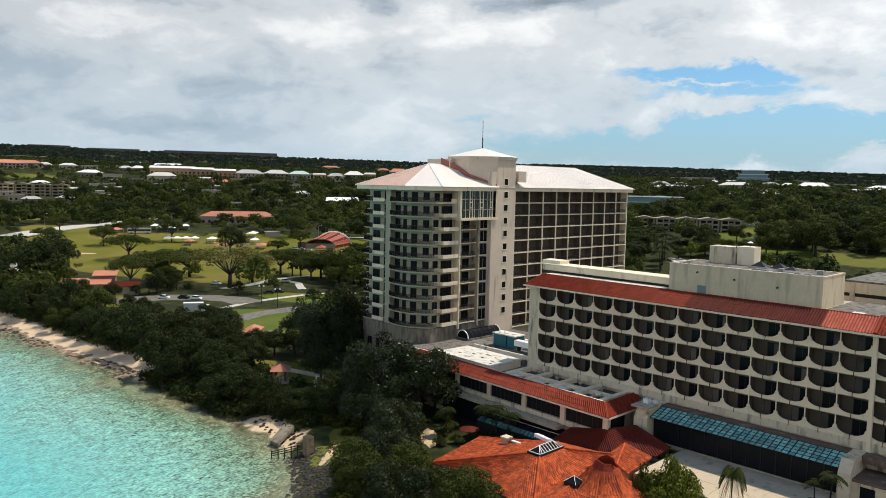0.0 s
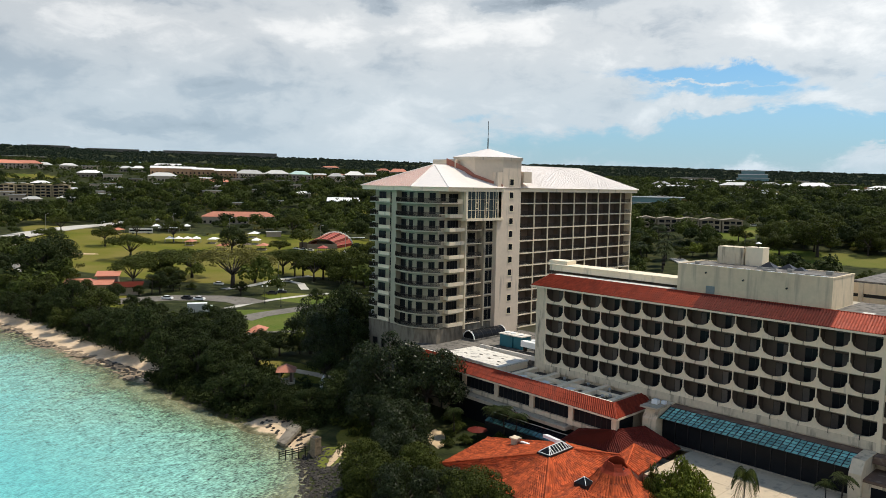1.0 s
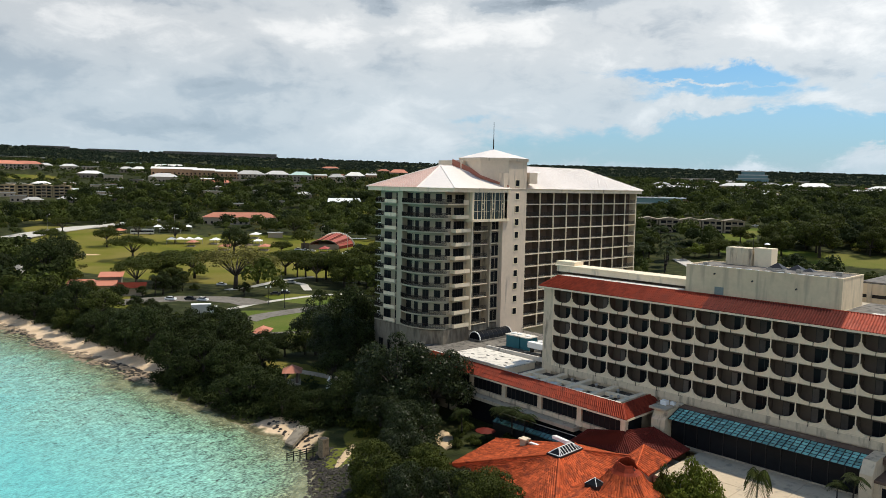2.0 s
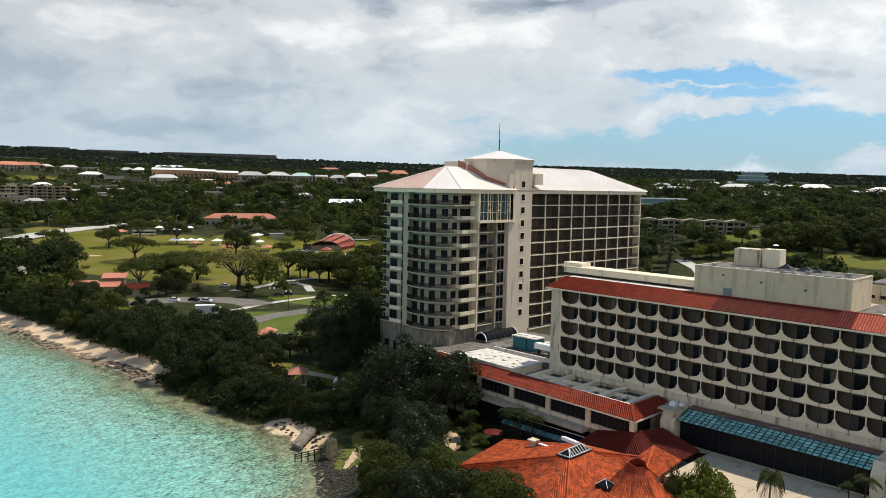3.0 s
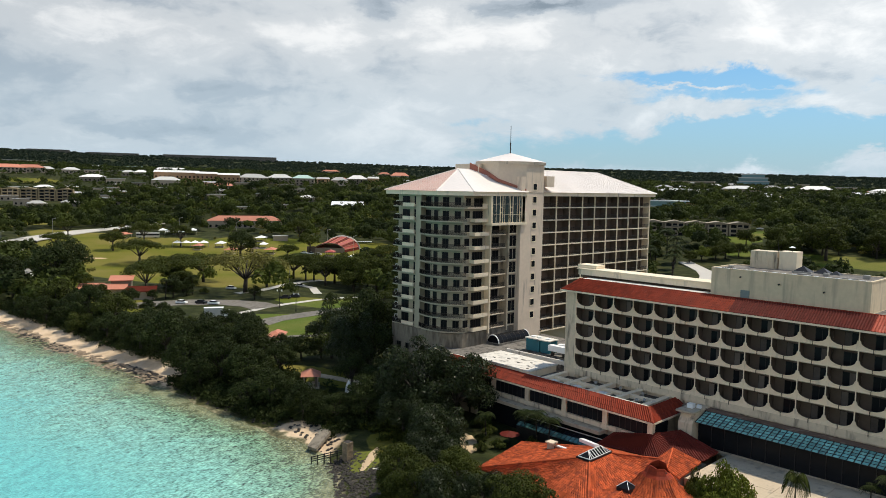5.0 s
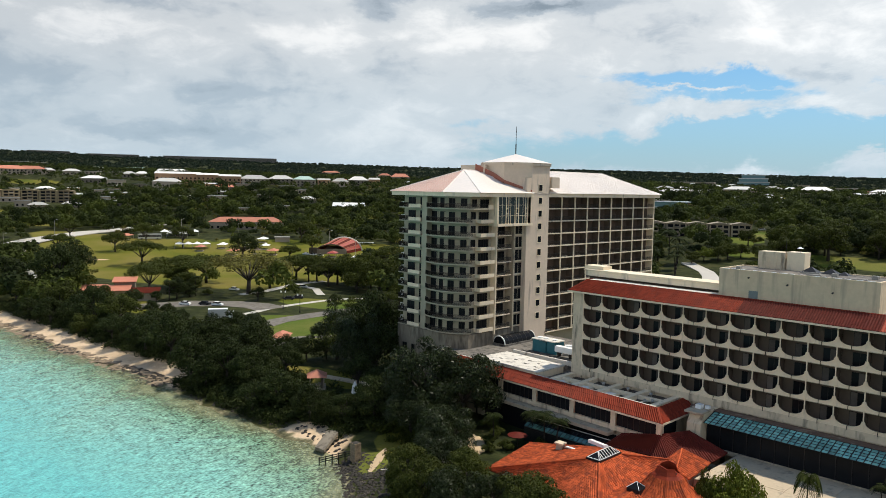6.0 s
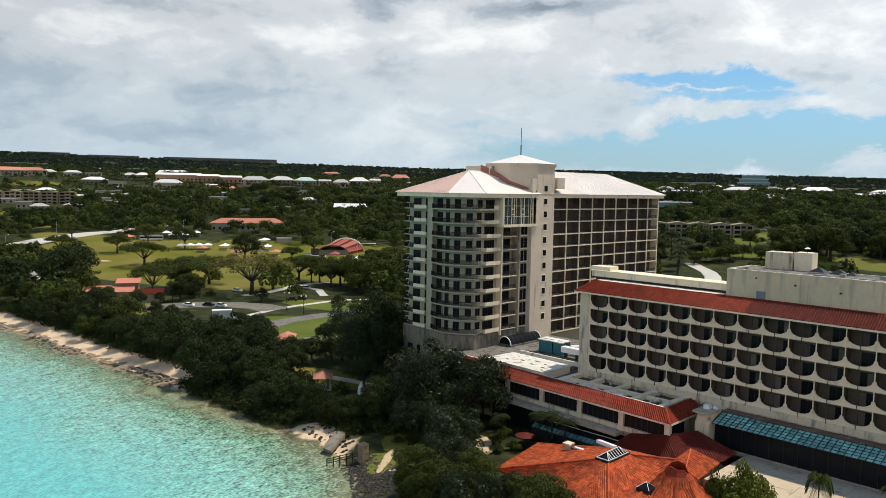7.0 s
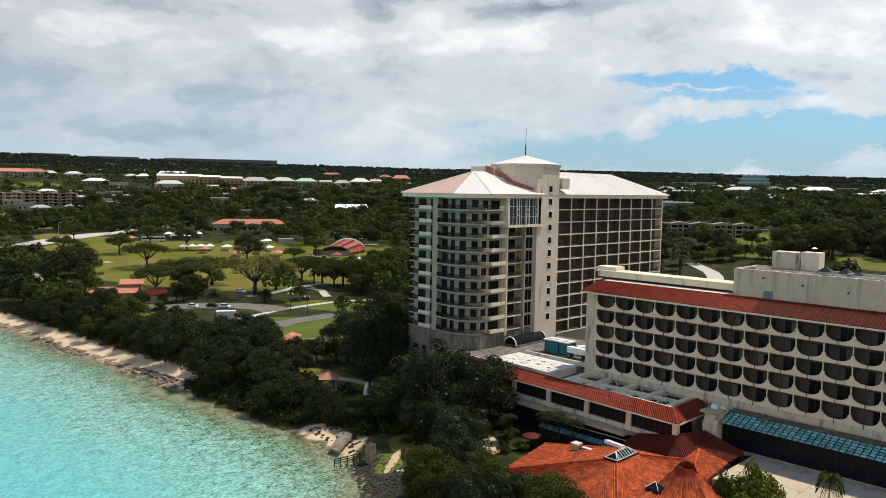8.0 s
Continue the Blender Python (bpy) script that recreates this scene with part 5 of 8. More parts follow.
    # parapet behind the eave, roof beams of the open frame
    part("parapet", Solid().prism([on_front(0, -1.4), on_front(0.97, -1.4), on_front(0.965, -1.8), on_front(0, -1.8)], 13.9, 15.42), ["paint_grey"], p)
    part("coping", Solid().prism([on_front(0.08, -1.4), on_front(0.965, -1.4), on_front(0.96, -1.75), on_front(0.08, -1.75)], 15.42, 15.52), ["roof_white"], p)
    fy = lambda x: -7.4 - 2.9 * (x + 31) / 54 + 1.85
    for x in (-2.2, 3.0, 8.6, 14.2, 19.8):
        part("roof_beam", Solid().box(x, x + 1.05, fy(x) + 0.1, -0.15, 14.75, 15.5), ["paint"], p, "weathered cream roof beam")
    for x in (0.3, 5.8, 11.4, 17.0):
        part("roof_beam", Solid().box(x, x + 0.45, fy(x) + 0.1, -4.5, 14.75, 15.05), ["paint"], p, "weathered cream roof beam")
    for x0_, x1_ in ((-1.4, 3.0), (3.75, 8.6), (9.35, 14.2), (14.95, 19.8)):
        part("roof_beam", Solid().box(x0_ + 0.3, x1_, -4.6, -3.75, 14.75, 15.4), ["paint"], p, "weathered cream roof beam")
    rng = random.Random(5)
    # white slabs stand in for sunlit strips on the shaded deck
    for x, y, a_, b_ in ((-1.2, -7.4, 1.4, 2.6), (0.7, -7.0, 2.2, 1.0), (3.9, -7.9, 1.8, 3.0), (9.5, -7.9, 1.8, 3.0), (11.9, -8.2, 2.1, 0.9), (15.1, -8.2, 1.7, 1.6)):
        part("roof_panel", Solid().box(x, x + a_, y, y + b_, 14.75, 14.95), ["white"], p, "white slab painted in as sunlight on the deck")
    for x, y in ((17.6, -6.2), (18.5, -5.2), (16.2, -1.8), (6.5, -2.0), (11.5, -1.6)):
        part("roof_vent", Solid().tube((x, y, 14.75), (x, y, 15.3), 0.22, 0.18).tube((x, y, 15.1), (x + 0.3, y - 0.5, 15.5), 0.25, 0.3), ["pale_bar"], p)
    # white plant box, teal chiller, ducts
    pr = [(-21.0, -6.3), (-5.2, -7.15), (-5.2, 1.4), (-20.6, 2.0)]
    pr2 = [(-21.2, -6.5), (-5.0, -7.38), (-5.0, 1.6), (-20.8, 2.2)]
    part("plant_room", Solid().prism(pr, 14.5, 15.85, 0).prism(pr2, 15.85, 16.1, 1), ["paint", "roof_white"], p, "low plant room with a stained white roof")
    for x, y, a_ in ((-15, -2.5, 0.9), (-11.5, -3.6, 0.6), (-12.6, -1.0, 1.2), (-8.2, -4.4, 0.7), (-17.8, -3.9, 0.8), (-9.4, -1.8, 0.5), (-7.0, -6.1, 0.6)):
        part("roof_tear", Solid().prism([(x, y), (x + a_, y - 0.25), (x + a_ * 1.2, y + 0.2), (x + 0.2 * a_, y + 0.35)], 16.1, 16.16), ["roof_grey"], p, "torn dark patch of roof coating")
    part("roof_step", Solid().box(-20, -2.4, 3.2, 6.5, 14.5, 15.6, 0).box(-20, -2.4, 3.2, 3.6, 15.6, 16.5, 1), ["roof_grey", "roof_white"], p)
    for k in range(7):
        x, y = -34 + 4.2 * k + rng.uniform(-1, 1), rng.uniform(2, 24)
        part("roof_patch", Solid().box(x, x + rng.uniform(1.5, 4), y, y + rng.uniform(1, 3), 14.56, 14.75), ["roof_grey"], p)
    part("coping", Solid().box(-36.2, -35.8, -4.8, 30, 14.55, 15.1).box(-36.0, -30.5, -5.1, -4.7, 14.55, 15.2), ["concrete"], p)
    return p


def roof_machines():
    c = thing("chiller", "teal steel rooftop chiller with a white top", "air conditioner", (-14, 9, 16.0))
    b = Solid().box(-18.2, -14.6, 7.6, 10.4, 16.0, 18.6)
    part("casing", b, ["teal_paint"], c)
    part("casing", Solid().box(-14.5, -12.0, 7.8, 10.6, 16.0, 18.5), ["teal_paint"], c)
    part("top", Solid().box(-18.4, -11.9, 7.4, 10.8, 18.6, 18.8), ["roof_white"], c)
    for x in (-17.2, -15.6, -13.3):
        part("fan_guard", Solid().tube((x, 9, 18.8), (x, 9, 19.0), 0.6, sides=10), ["white"], c)
    d = thing("roof_duct", "white bent air duct on the flat roof", "air duct", (-8, 8, 16.0))
    part("duct", Solid().box(-11.6, -5.2, 6.8, 8.2, 17.0, 18.2), ["white"], d)
    part("elbow", Solid().box(-5.2, -3.6, 6.8, 8.2, 15.9, 18.2), ["white"], d)
    part("elbow", Solid().tube((-11.0, 9.8, 17.4), (-6.0, 11.8, 17.9), 0.75, sides=8), ["white"], d)
    part("stand", Solid().box(-11.0, -10.7, 7, 8, 15.9, 17.0).box(-8, -7.7, 7, 8, 15.9, 17.0), ["rail_metal"], d)
    # the sunken deck under the machines
    solo("roof_plinth", Solid().box(-20, -2.4, 6.52, 14, 14.5, 15.95), ["roof_grey"], "stained dark concrete plinth under roof machines", "plinth")
    a = thing("arched_skylight", "arched glass canopy with white ribs on the podium roof", "glass canopy", (-28.5, 11, 14.5))
    n, r = 8, 1.8
    for k in range(8):
        y = 4.6 + 1.6 * k
        rib = Solid()
        for i in range(n):
            t0, t1 = math.pi * i / n, math.pi * (i + 1) / n
            rib.tube((-28.6 + r * math.cos(t0), y, 15.0 + r * math.sin(t0)), (-28.6 + r * math.cos(t1), y, 15.0 + r * math.sin(t1)), 0.14 if k in (0, 7) else 0.05, sides=4)
        part("rib", rib, ["white" if k in (0, 7) else "rail_metal"], a)
    g = Solid()
    for i in range(n):
        t0, t1 = math.pi * i / n, math.pi * (i + 1) / n
        p = [(-28.6 + r * math.cos(t), y, 15.0 + r * math.sin(t)) for t, y in ((t0, 4.6), (t0, 15.8), (t1, 15.8), (t1, 4.6))]
        g.add(p, [(0, 1, 2, 3)])
    g.add([(-28.6 + r * math.cos(math.pi * i / n), 4.62, 15.0 + r * math.sin(math.pi * i / n)) for i in range(n + 1)], [tuple(range(n + 1))])
    part("glazing", g, ["dark_glass"], a)
    part("curb", Solid().box(-30.6, -26.6, 4.4, 16.0, 14.5, 15.0), ["roof_grey"], a)
    part("railing", rail_along([(-30.8, 17), (-30.8, 22), (-28, 22)], 14.6, 1.1, step=0.4), ["rail_metal"], a)
    a.location += Vector((-2.2, 6.3, 0))


def glass_gallery():
    """Sloping glazed roof in front of the long block: single panes in black bars."""
    g = thing("glass_gallery", "long gallery with a sloping roof of teal glass panes", "glass gallery", (42, -4, 9.8))
    x0, x1 = 28.2, 56.4
    yt, zt, yb, zb = -2.2, 15.0, -5.9, 13.9
    part("flat_roof", Solid().box(23.9, X_END, yt, -0.12, 14.2, 15.15), ["brown_roof"], g, "brown stained flat roof strip")
    part("front_glazing", Solid().box(x0, x1, yb + 1.5, yb + 1.65, 9.2, 13.9), ["dark_glass"], g)
    for k in range(14):
        x = x0 + (x1 - x0) * k / 13
        part("post", Solid().box(x - 0.06, x + 0.06, yb + 1.40, yb + 1.5, 9.2, 13.9), ["black_metal"], g)
    part("plinth", Solid().box(x0, x1, yb + 1.3, yb + 1.7, 9.2, 9.85), ["concrete"], g)
    fall = Vector((0, yb - yt, zb - zt))
    nrm = Vector((0, -fall.z, fall.y)).normalized()
    if nrm.z < 0:
        nrm = -nrm
    bars = Solid()
    nx, ny = 30, 5
    for i in range(nx + 1):
        x = x0 + (x1 - x0) * i / nx
        bars.tube(Vector((x, yt, zt)) + nrm * 0.05, Vector((x, yb, zb)) + nrm * 0.05, 0.075, sides=4)
    for j in range(ny + 1):
        q = Vector((0, yt, zt)) + fall * (j / ny) + nrm * 0.03
        bars.tube((x0, q.y, q.z), (x1, q.y, q.z), 0.05, sides=4)
    part("bar_grid", bars, ["black_metal"], g)
    w_ = (x1 - x0) / nx
    pane = Solid().sheet([(0.05, 0, 0), (0.05, fall.y / ny * 0.94, fall.z / ny * 0.94), (w_ - 0.05, fall.y / ny * 0.94, fall.z / ny * 0.94), (w_ - 0.05, 0, 0)], 0.03).mesh("pane", ["teal_pane"])
    for i in range(nx):
        for j in range(ny):
            q = Vector((x0 + w_ * i, yt, zt)) + fall * ((j + 0.03) / ny)
            rep("pane", pane, g, q.x, q.y, q.z)
    # end walls
    for a, b in ((25.6, 28.0), (56.6, 58.2)):
        part("end_wall", Solid().add([(x, y, z) for x in (a, b) for y, z in ((yt + 2, 9.5), (yb - 0.6, 9.5), (yb - 0.6, 13.6), (yb + 0.6, 15.3), (yt + 2, 15.3))],
             [(0, 1, 2, 3, 4), (9, 8, 7, 6, 5), (0, 5, 6, 1), (1, 6, 7, 2), (2, 7, 8, 3), (3, 8, 9, 4), (4, 9, 5, 0)]), ["paint_grey"], g, "curved concrete end wall with a flat cap")
    part("cap", Solid().box(25.2, 28.2, -6.8, -3.4, 15.3, 15.6), ["concrete"], g)
    part("vent_box", Solid().box(26.0, 27.0, -4.6, -3.6, 15.6, 16.3).box(27.2, 27.9, -3.6, -3.0, 15.6, 16.1), ["white"], g)
    part("lower_wall", Solid().box(58.2, 75, -5.6, -0.2, 5, 12.6), ["paint_grey"], g)
    part("lower_roof", Solid().box(58.0, 75, -5.9, -0.2, 12.6, 12.95), ["brown_roof"], g)
    part("window", Solid().box(59.2, 61.0, -5.7, -5.6, 10.0, 12.1), ["dark_glass"], g)
    part("window", Solid().box(62.4, 65.6, -5.7, -5.6, 10.0, 12.1), ["dark_glass"], g)


def terrace():
    t = thing("terrace", "pale hotel terrace paved with large slabs", "terrace", (42, -14, 4), kind="structure")
    part("base", Solid().box(33.4, 76, -19.0, -4.2, 4.0, 9.62), ["concrete"], t)
    rng = random.Random(2)
    for i in range(8):
        for j in range(3):
            x0, y0 = 33.5 + 5.4 * i, -19.0 + 4.9 * j
            part("paving_slab", Solid().box(x0, x0 + 5.35, y0, y0 + 4.85, 9.63, 9.70 + rng.uniform(0, 0.012)), ["paving"], t)


podium()
roof_machines()
glass_gallery()
terrace()
# ---------------------------------------------------------------- tiled restaurant pavilions
def ribbed_octagon(parent, c, rings, phase, rib_step, rad, material, name="roof_plane", cut=None):
    """A many-sided roof from rings of (radius, height), outermost first; each slope is a part of its own with barrel ribs."""
    for k in range(8):
        a0, a1 = radians(phase + 45 * k), radians(phase + 45 * (k + 1))
        if cut and k in cut:
            continue
        s, rb_ = Solid(), Solid()
        for (r0, z0), (r1, z1) in zip(rings[:-1], rings[1:]):
            A, B = [Vector((c[0] + r0 * math.cos(a), c[1] + r0 * math.sin(a), z0)) for a in (a0, a1)]
            D, C_ = [Vector((c[0] + r1 * math.cos(a), c[1] + r1 * math.sin(a), z1)) for a in (a0, a1)]
            s.sheet([A, B, C_, D] if r1 > 0.01 else [A, B, C_], 0.12)
            rb_.tiles(A, B, C_, D, rib_step, 0.42, rad, k)
            rb_.tube(A, D, 0.15, sides=5)
        pl = part(name, s, [material], parent)
        part("tile_ribs", rb_, [material], pl, kind="stuff")


def restaurant():
    m = thing("restaurant_pavilion", "low restaurant pavilion under a broad orange tiled roof", "restaurant", (19, -26, 4))
    # hipped main roof round a ridge light; the eaves stand at different heights
    N_, A_, K_, R0 = (22.7, -27.3, 11.0), (20.3, -27.3, 11.0), (20.3, -21.5, 11.0), (22.7, -21.5, 11.0)
    R1, V1, H_ = (28.8, -17.8, 10.9), (30.2, -20.4, 9.6), (27.6, -34.6, 6.9)
    W_, X_ = (5.0, -32.5, 6.4), (3.4, -19.6, 7.2)
    Y_, Z_ = (16.6, -14.6, 8.7), (27.2, -14.4, 9.3)
    planes = [(W_, H_, N_, A_), (H_, V1, R0, N_), (V1, R1, R1, R0), (X_, W_, A_, K_), (Z_, Y_, K_, R0), (Y_, X_, K_, K_), (R1, Z_, R0, R0)]
    for k, (a, b, c, d) in enumerate(planes):
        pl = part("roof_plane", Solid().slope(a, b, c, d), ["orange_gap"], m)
        part("roof_tiles", Solid().tiles(a, b, c, d, 0.40, 0.50, 0.085, k), ["orange_tile"], pl, kind="stuff")
    for a, b in ((N_, H_), (A_, W_), (K_, X_), (R0, R1), (K_, Y_)):
        part("hip_cap", Solid().tube(Vector(a) + Vector((0, 0, 0.06)), Vector(b) + Vector((0, 0, 0.06)), 0.17, sides=6), ["orange_tile"], m)
    part("roof_crown", Solid().box(20.2, 22.8, -27.4, -21.4, 10.6, 11.03), ["orange_tile"], m)
    part("wall", Solid().prism([(6.4, -31.4), (26.4, -33.2), (28.8, -20.2), (27.4, -18.0), (26.2, -15.6), (17.2, -15.8), (5.0, -20.2)], 3.6, 6.6), ["concrete"], m)
    # glazed ridge light, hipped at both ends: dark glass between white bars
    sk = part("ridge_light", Solid().box(20.3, 22.8, -27.3, -21.4, 11.03, 11.32), ["black_metal"], m, "black ridge light with white bars")
    gx0, gx1, gy0, gy1, gz0, gz1 = 20.5, 22.6, -27.1, -21.6, 11.33, 12.15
    xm = (gx0 + gx1) / 2
    gl = Solid().add([(gx0, gy0, gz0), (gx1, gy0, gz0), (gx1, gy1, gz0), (gx0, gy1, gz0), (xm, gy0 + 1.1, gz1), (xm, gy1 - 1.1, gz1)], [(0, 1, 4), (1, 2, 5, 4), (2, 3, 5), (3, 0, 4, 5)])
    part("glass", gl, ["dark_glass"], sk)
    for i in range(8):
        y = gy0 + 0.5 + (gy1 - gy0 - 1.0) * i / 7
        yr = min(max(y, gy0 + 1.1), gy1 - 1.1)
        part("bar", Solid().tube((gx0, y, gz0 + 0.03), (xm, yr, gz1 + 0.03), 0.055, sides=4).tube((gx1, y, gz0 + 0.03), (xm, yr, gz1 + 0.03), 0.055, sides=4), ["white"], sk)
    for a, b in (((gx0, gy0, gz0), (xm, gy0 + 1.1, gz1)), ((gx1, gy0, gz0), (xm, gy0 + 1.1, gz1)), ((gx0, gy1, gz0), (xm, gy1 - 1.1, gz1)), ((gx1, gy1, gz0), (xm, gy1 - 1.1, gz1)), ((xm, gy0 + 1.1, gz1), (xm, gy1 - 1.1, gz1)), ((gx1, gy0, gz0), (gx1, gy1, gz0)), ((gx0, gy0, gz0), (gx1, gy0, gz0))):
        part("bar", Solid().tube(Vector(a) + Vector((0, 0, 0.03)), Vector(b) + Vector((0, 0, 0.03)), 0.06, sides=4), ["white"], sk)
    ch = part("chimney", Solid().box(11.4, 12.5, -22.8, -21.8, 7.6, 10.0), ["concrete"], m)
    part("cap", Solid().box(11.2, 12.7, -23.0, -21.6, 10.0, 10.2), ["paint_grey"], ch)
    part("duct", Solid().box(12.5, 17.6, -22.4, -21.5, 8.2, 9.6), ["rust"], m)
    part("duct_cover", Solid().box(12.9, 17.0, -22.2, -21.7, 9.6, 9.72), ["white"], m)
    part("duct_cover", Solid().sheet([(15.6, -18.6, 10.3), (19.9, -20.6, 10.9), (19.5, -21.3, 10.95), (15.2, -19.3, 10.35)], 0.5), ["white"], m)
    # link roof against the wing, its shade put into darker tiles: planes with barrel ribs running down to a shared eave
    apex, low, corner = (26.35, -7.0, 12.44), (26.26, -13.0, 8.9), (23.06, -10.7, 11.78)
    for q in ([(14.38, -13.4, 8.34), low, corner, (16.14, -10.7, 10.24)], [low, (32.68, -11.5, 10.04), apex], [(32.68, -11.5, 10.04), (33.81, -9.0, 11.25), apex], [low, apex, corner]):
        lr = part("link_roof", Solid().sheet(q, 0.15), ["red_gap"], m, "red tiled link roof with shade put into its colour")
        A, B = Vector(q[0]), Vector(q[1])
        D, C_ = Vector(q[3] if len(q) == 4 else q[2]), Vector(q[2])
        part("tile_ribs", Solid().tiles(A, B, C_, D, 0.42, 0.5, 0.09), ["red_deep"], lr, kind="stuff")
    part("link_wall", Solid().prism([(15.5, -12.6), (26, -12.2), (31.5, -10.8), (31.5, -8.0), (26.2, -7.2), (23.2, -10.5), (16.0, -10.6)], 4, 8.3), ["concrete"], m)
    # sunlit gabled end beside the terrace
    for q in ([(30.66, -19.13, 10.2), (33.41, -20.4, 9.9), (33.78, -14.76, 11.0), (29.14, -14.66, 11.9)], [(27.59, -17.07, 10.2), (30.66, -19.13, 10.2), (29.14, -14.66, 11.9)]):
        gp_ = part("gable_roof", Solid().sheet(q, 0.15), ["orange_tile"], m)
        A, B, C_ = Vector(q[0]), Vector(q[1]), Vector(q[2])
        D = Vector(q[3]) if len(q) == 4 else C_
        if len(q) == 4:
            gr = Solid().tiles(B, C_, D, A, 0.40, 0.5, 0.09)
        else:
            gr = Solid().tiles(A, B, C_, C_, 0.40, 0.5, 0.09)
        gr.tube(A, D, 0.16).tube(D, C_, 0.16)
        part("roof_tiles", gr, ["orange_tile"], gp_, kind="stuff")
    part("gable_wall", Solid().prism([(29.2, -17.4), (30.8, -18.6), (33.0, -19.5), (33.3, -15.4), (29.6, -15.2)], 4, 9.8), ["concrete"], m)

    g = thing("gazebo", "eight-sided gazebo with a flared orange tiled roof and dark lantern", "gazebo", (31.5, -24.5, 4))
    c, ph = (32.3, -24.7), 25
    ribbed_octagon(g, c, [(8.0, 7.1), (5.8, 7.75), (4.0, 8.75), (2.8, 10.0), (2.25, 10.9)], ph, 0.42, 0.085, "orange_tile")
    # weathered lantern: flared panels of uneven height, some broken off short, round a dark solid that stands for the
    # open well's shade
    part("well", Solid().prism([(c[0] + 1.7 * math.cos(radians(ph + 45 * i)), c[1] + 1.7 * math.sin(radians(ph + 45 * i))) for i in range(8)], 8.5, 11.0), ["recess"], g, "lantern well filled dark for its shade")
    tops = [11.3, 12.4, 12.6, 12.3, 12.1, 12.5, 12.2, 11.1]
    for k in range(8):
        lan = Solid()
        prev = None
        t0_, t1_ = tops[k], tops[(k + 1) % 8] if abs(tops[k] - tops[(k + 1) % 8]) < 0.7 else tops[k]
        for r_, u in ((2.35, 0.0), (1.85, 0.35), (1.55, 0.75), (1.45, 1.0)):
            ring = []
            for a_, zt_ in ((radians(ph + 45 * k), t0_), (radians(ph + 45 * (k + 1)), t1_)):
                for rr in (r_, r_ - 0.14):
                    ring.append((c[0] + rr * math.cos(a_), c[1] + rr * math.sin(a_), 10.8 + (zt_ - 10.8) * u))
            if prev:
                lan.add(prev + ring, [(0, 2, 6, 4), (3, 1, 5, 7), (1, 0, 4, 5), (2, 3, 7, 6)])
            prev = ring
        lan.add(prev, [(0, 2, 3, 1)])
        part("lantern_panel", lan, ["red_tile"], g, "weathered dark red lantern panel")
    # low hip with a roof light that runs into the gazebo roof
    ap = (29.5, -28.1, 9.15)
    foot = [(c[0] + 7.5 * math.cos(radians(a)), c[1] + 7.5 * math.sin(radians(a)), 7.25) for a in (168, 205, 250, 285)]
    foot[1] = (24.6, -30.4, 7.5)
    foot[2] = (29.0, -34.4, 7.2)
    for a, b in zip(foot[:-1], foot[1:]):
        pl = part("porch_roof", Solid().sheet([a, b, ap], 0.12), ["orange_gap"], g)
        part("roof_tiles", Solid().tiles(a, b, ap, ap, 0.42, 0.42, 0.08), ["orange_tile"], pl, kind="stuff")
        part("hip_cap", Solid().tube(a, ap, 0.15, sides=6), ["orange_tile"], g)
    wl_ = [(c[0] + 6.4 * math.cos(radians(ph + 45 * i)), c[1] + 6.4 * math.sin(radians(ph + 45 * i))) for i in range(8)]
    rim_ = [(c[0] + 7.9 * math.cos(radians(ph + 45 * i)), c[1] + 7.9 * math.sin(radians(ph + 45 * i)), 7.02) for i in range(8)]
    # black ring put in as the shadow line below the eave
    for i in range(8):
        part("gutter", Solid().tube(rim_[i], rim_[(i + 1) % 8], 0.11, sides=6), ["black_metal"], g)
    for x, y in wl_:
        part("post", Solid().tube((x, y, 3.8), (x, y, 7.6), 0.18, sides=6), ["paint"], g)
    # lifted off the main roof so that a shadow shows between them
    g.location.z += 0.45
    b = thing("roof_light", "small black pyramid roof light with pale corner bars", "roof light", (29.5, -28.1, 9.0))
    p = [(28.5, -29.1), (30.5, -29.1), (30.5, -27.1), (28.5, -27.1)]
    part("curb", Solid().prism(p, 8.6, 9.7), ["black_metal"], b)
    part("glass", Solid().add([(x, y, 9.7) for x, y in p] + [(29.5, -28.1, 10.5)], [(0, 1, 4), (1, 2, 4), (2, 3, 4), (3, 0, 4)]), ["dark_glass"], b)
    for x, y in p:
        part("bar", Solid().tube((x, y, 9.72), (29.5, -28.1, 10.54), 0.05, sides=4), ["white"], b)
    u = thing("parasol", "orange parasol, shade put into its canopy, on a dark pole", "parasol", (-1.6, -16.8, 4.4))
    n = 10
    rim = [(-1.6 + 1.9 * math.cos(2 * math.pi * i / n), -16.8 + 1.9 * math.sin(2 * math.pi * i / n), 6.7) for i in range(n)]
    # canopy coloured deep red to carry the shade it stands in
    part("canopy", Solid().add(rim + [(-1.6, -16.8, 7.3)], [(i, (i + 1) % n, n) for i in range(n)]), ["red_deep"], u)
    part("pole", Solid().tube((-1.6, -16.8, 4.2), (-1.6, -16.8, 7.4), 0.05), ["rail_metal"], u)
    # glazed lean-to roof beside the wing
    v = thing("lean_to_roof", "low black-framed glass lean-to beside the wing", "glass roof", (6, -12.5, 6))
    x0_, n_ = -3.0, 22
    w_ = 20.0 / n_
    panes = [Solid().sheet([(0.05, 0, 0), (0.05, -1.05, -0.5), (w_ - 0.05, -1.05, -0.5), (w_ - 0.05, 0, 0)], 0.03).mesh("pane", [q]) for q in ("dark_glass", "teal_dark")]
    for i in range(n_):
        for j in range(2):
            rep("pane", panes[j], v, x0_ + w_ * i, -11.2 - 1.1 * j, 8.4 - 0.52 * j)
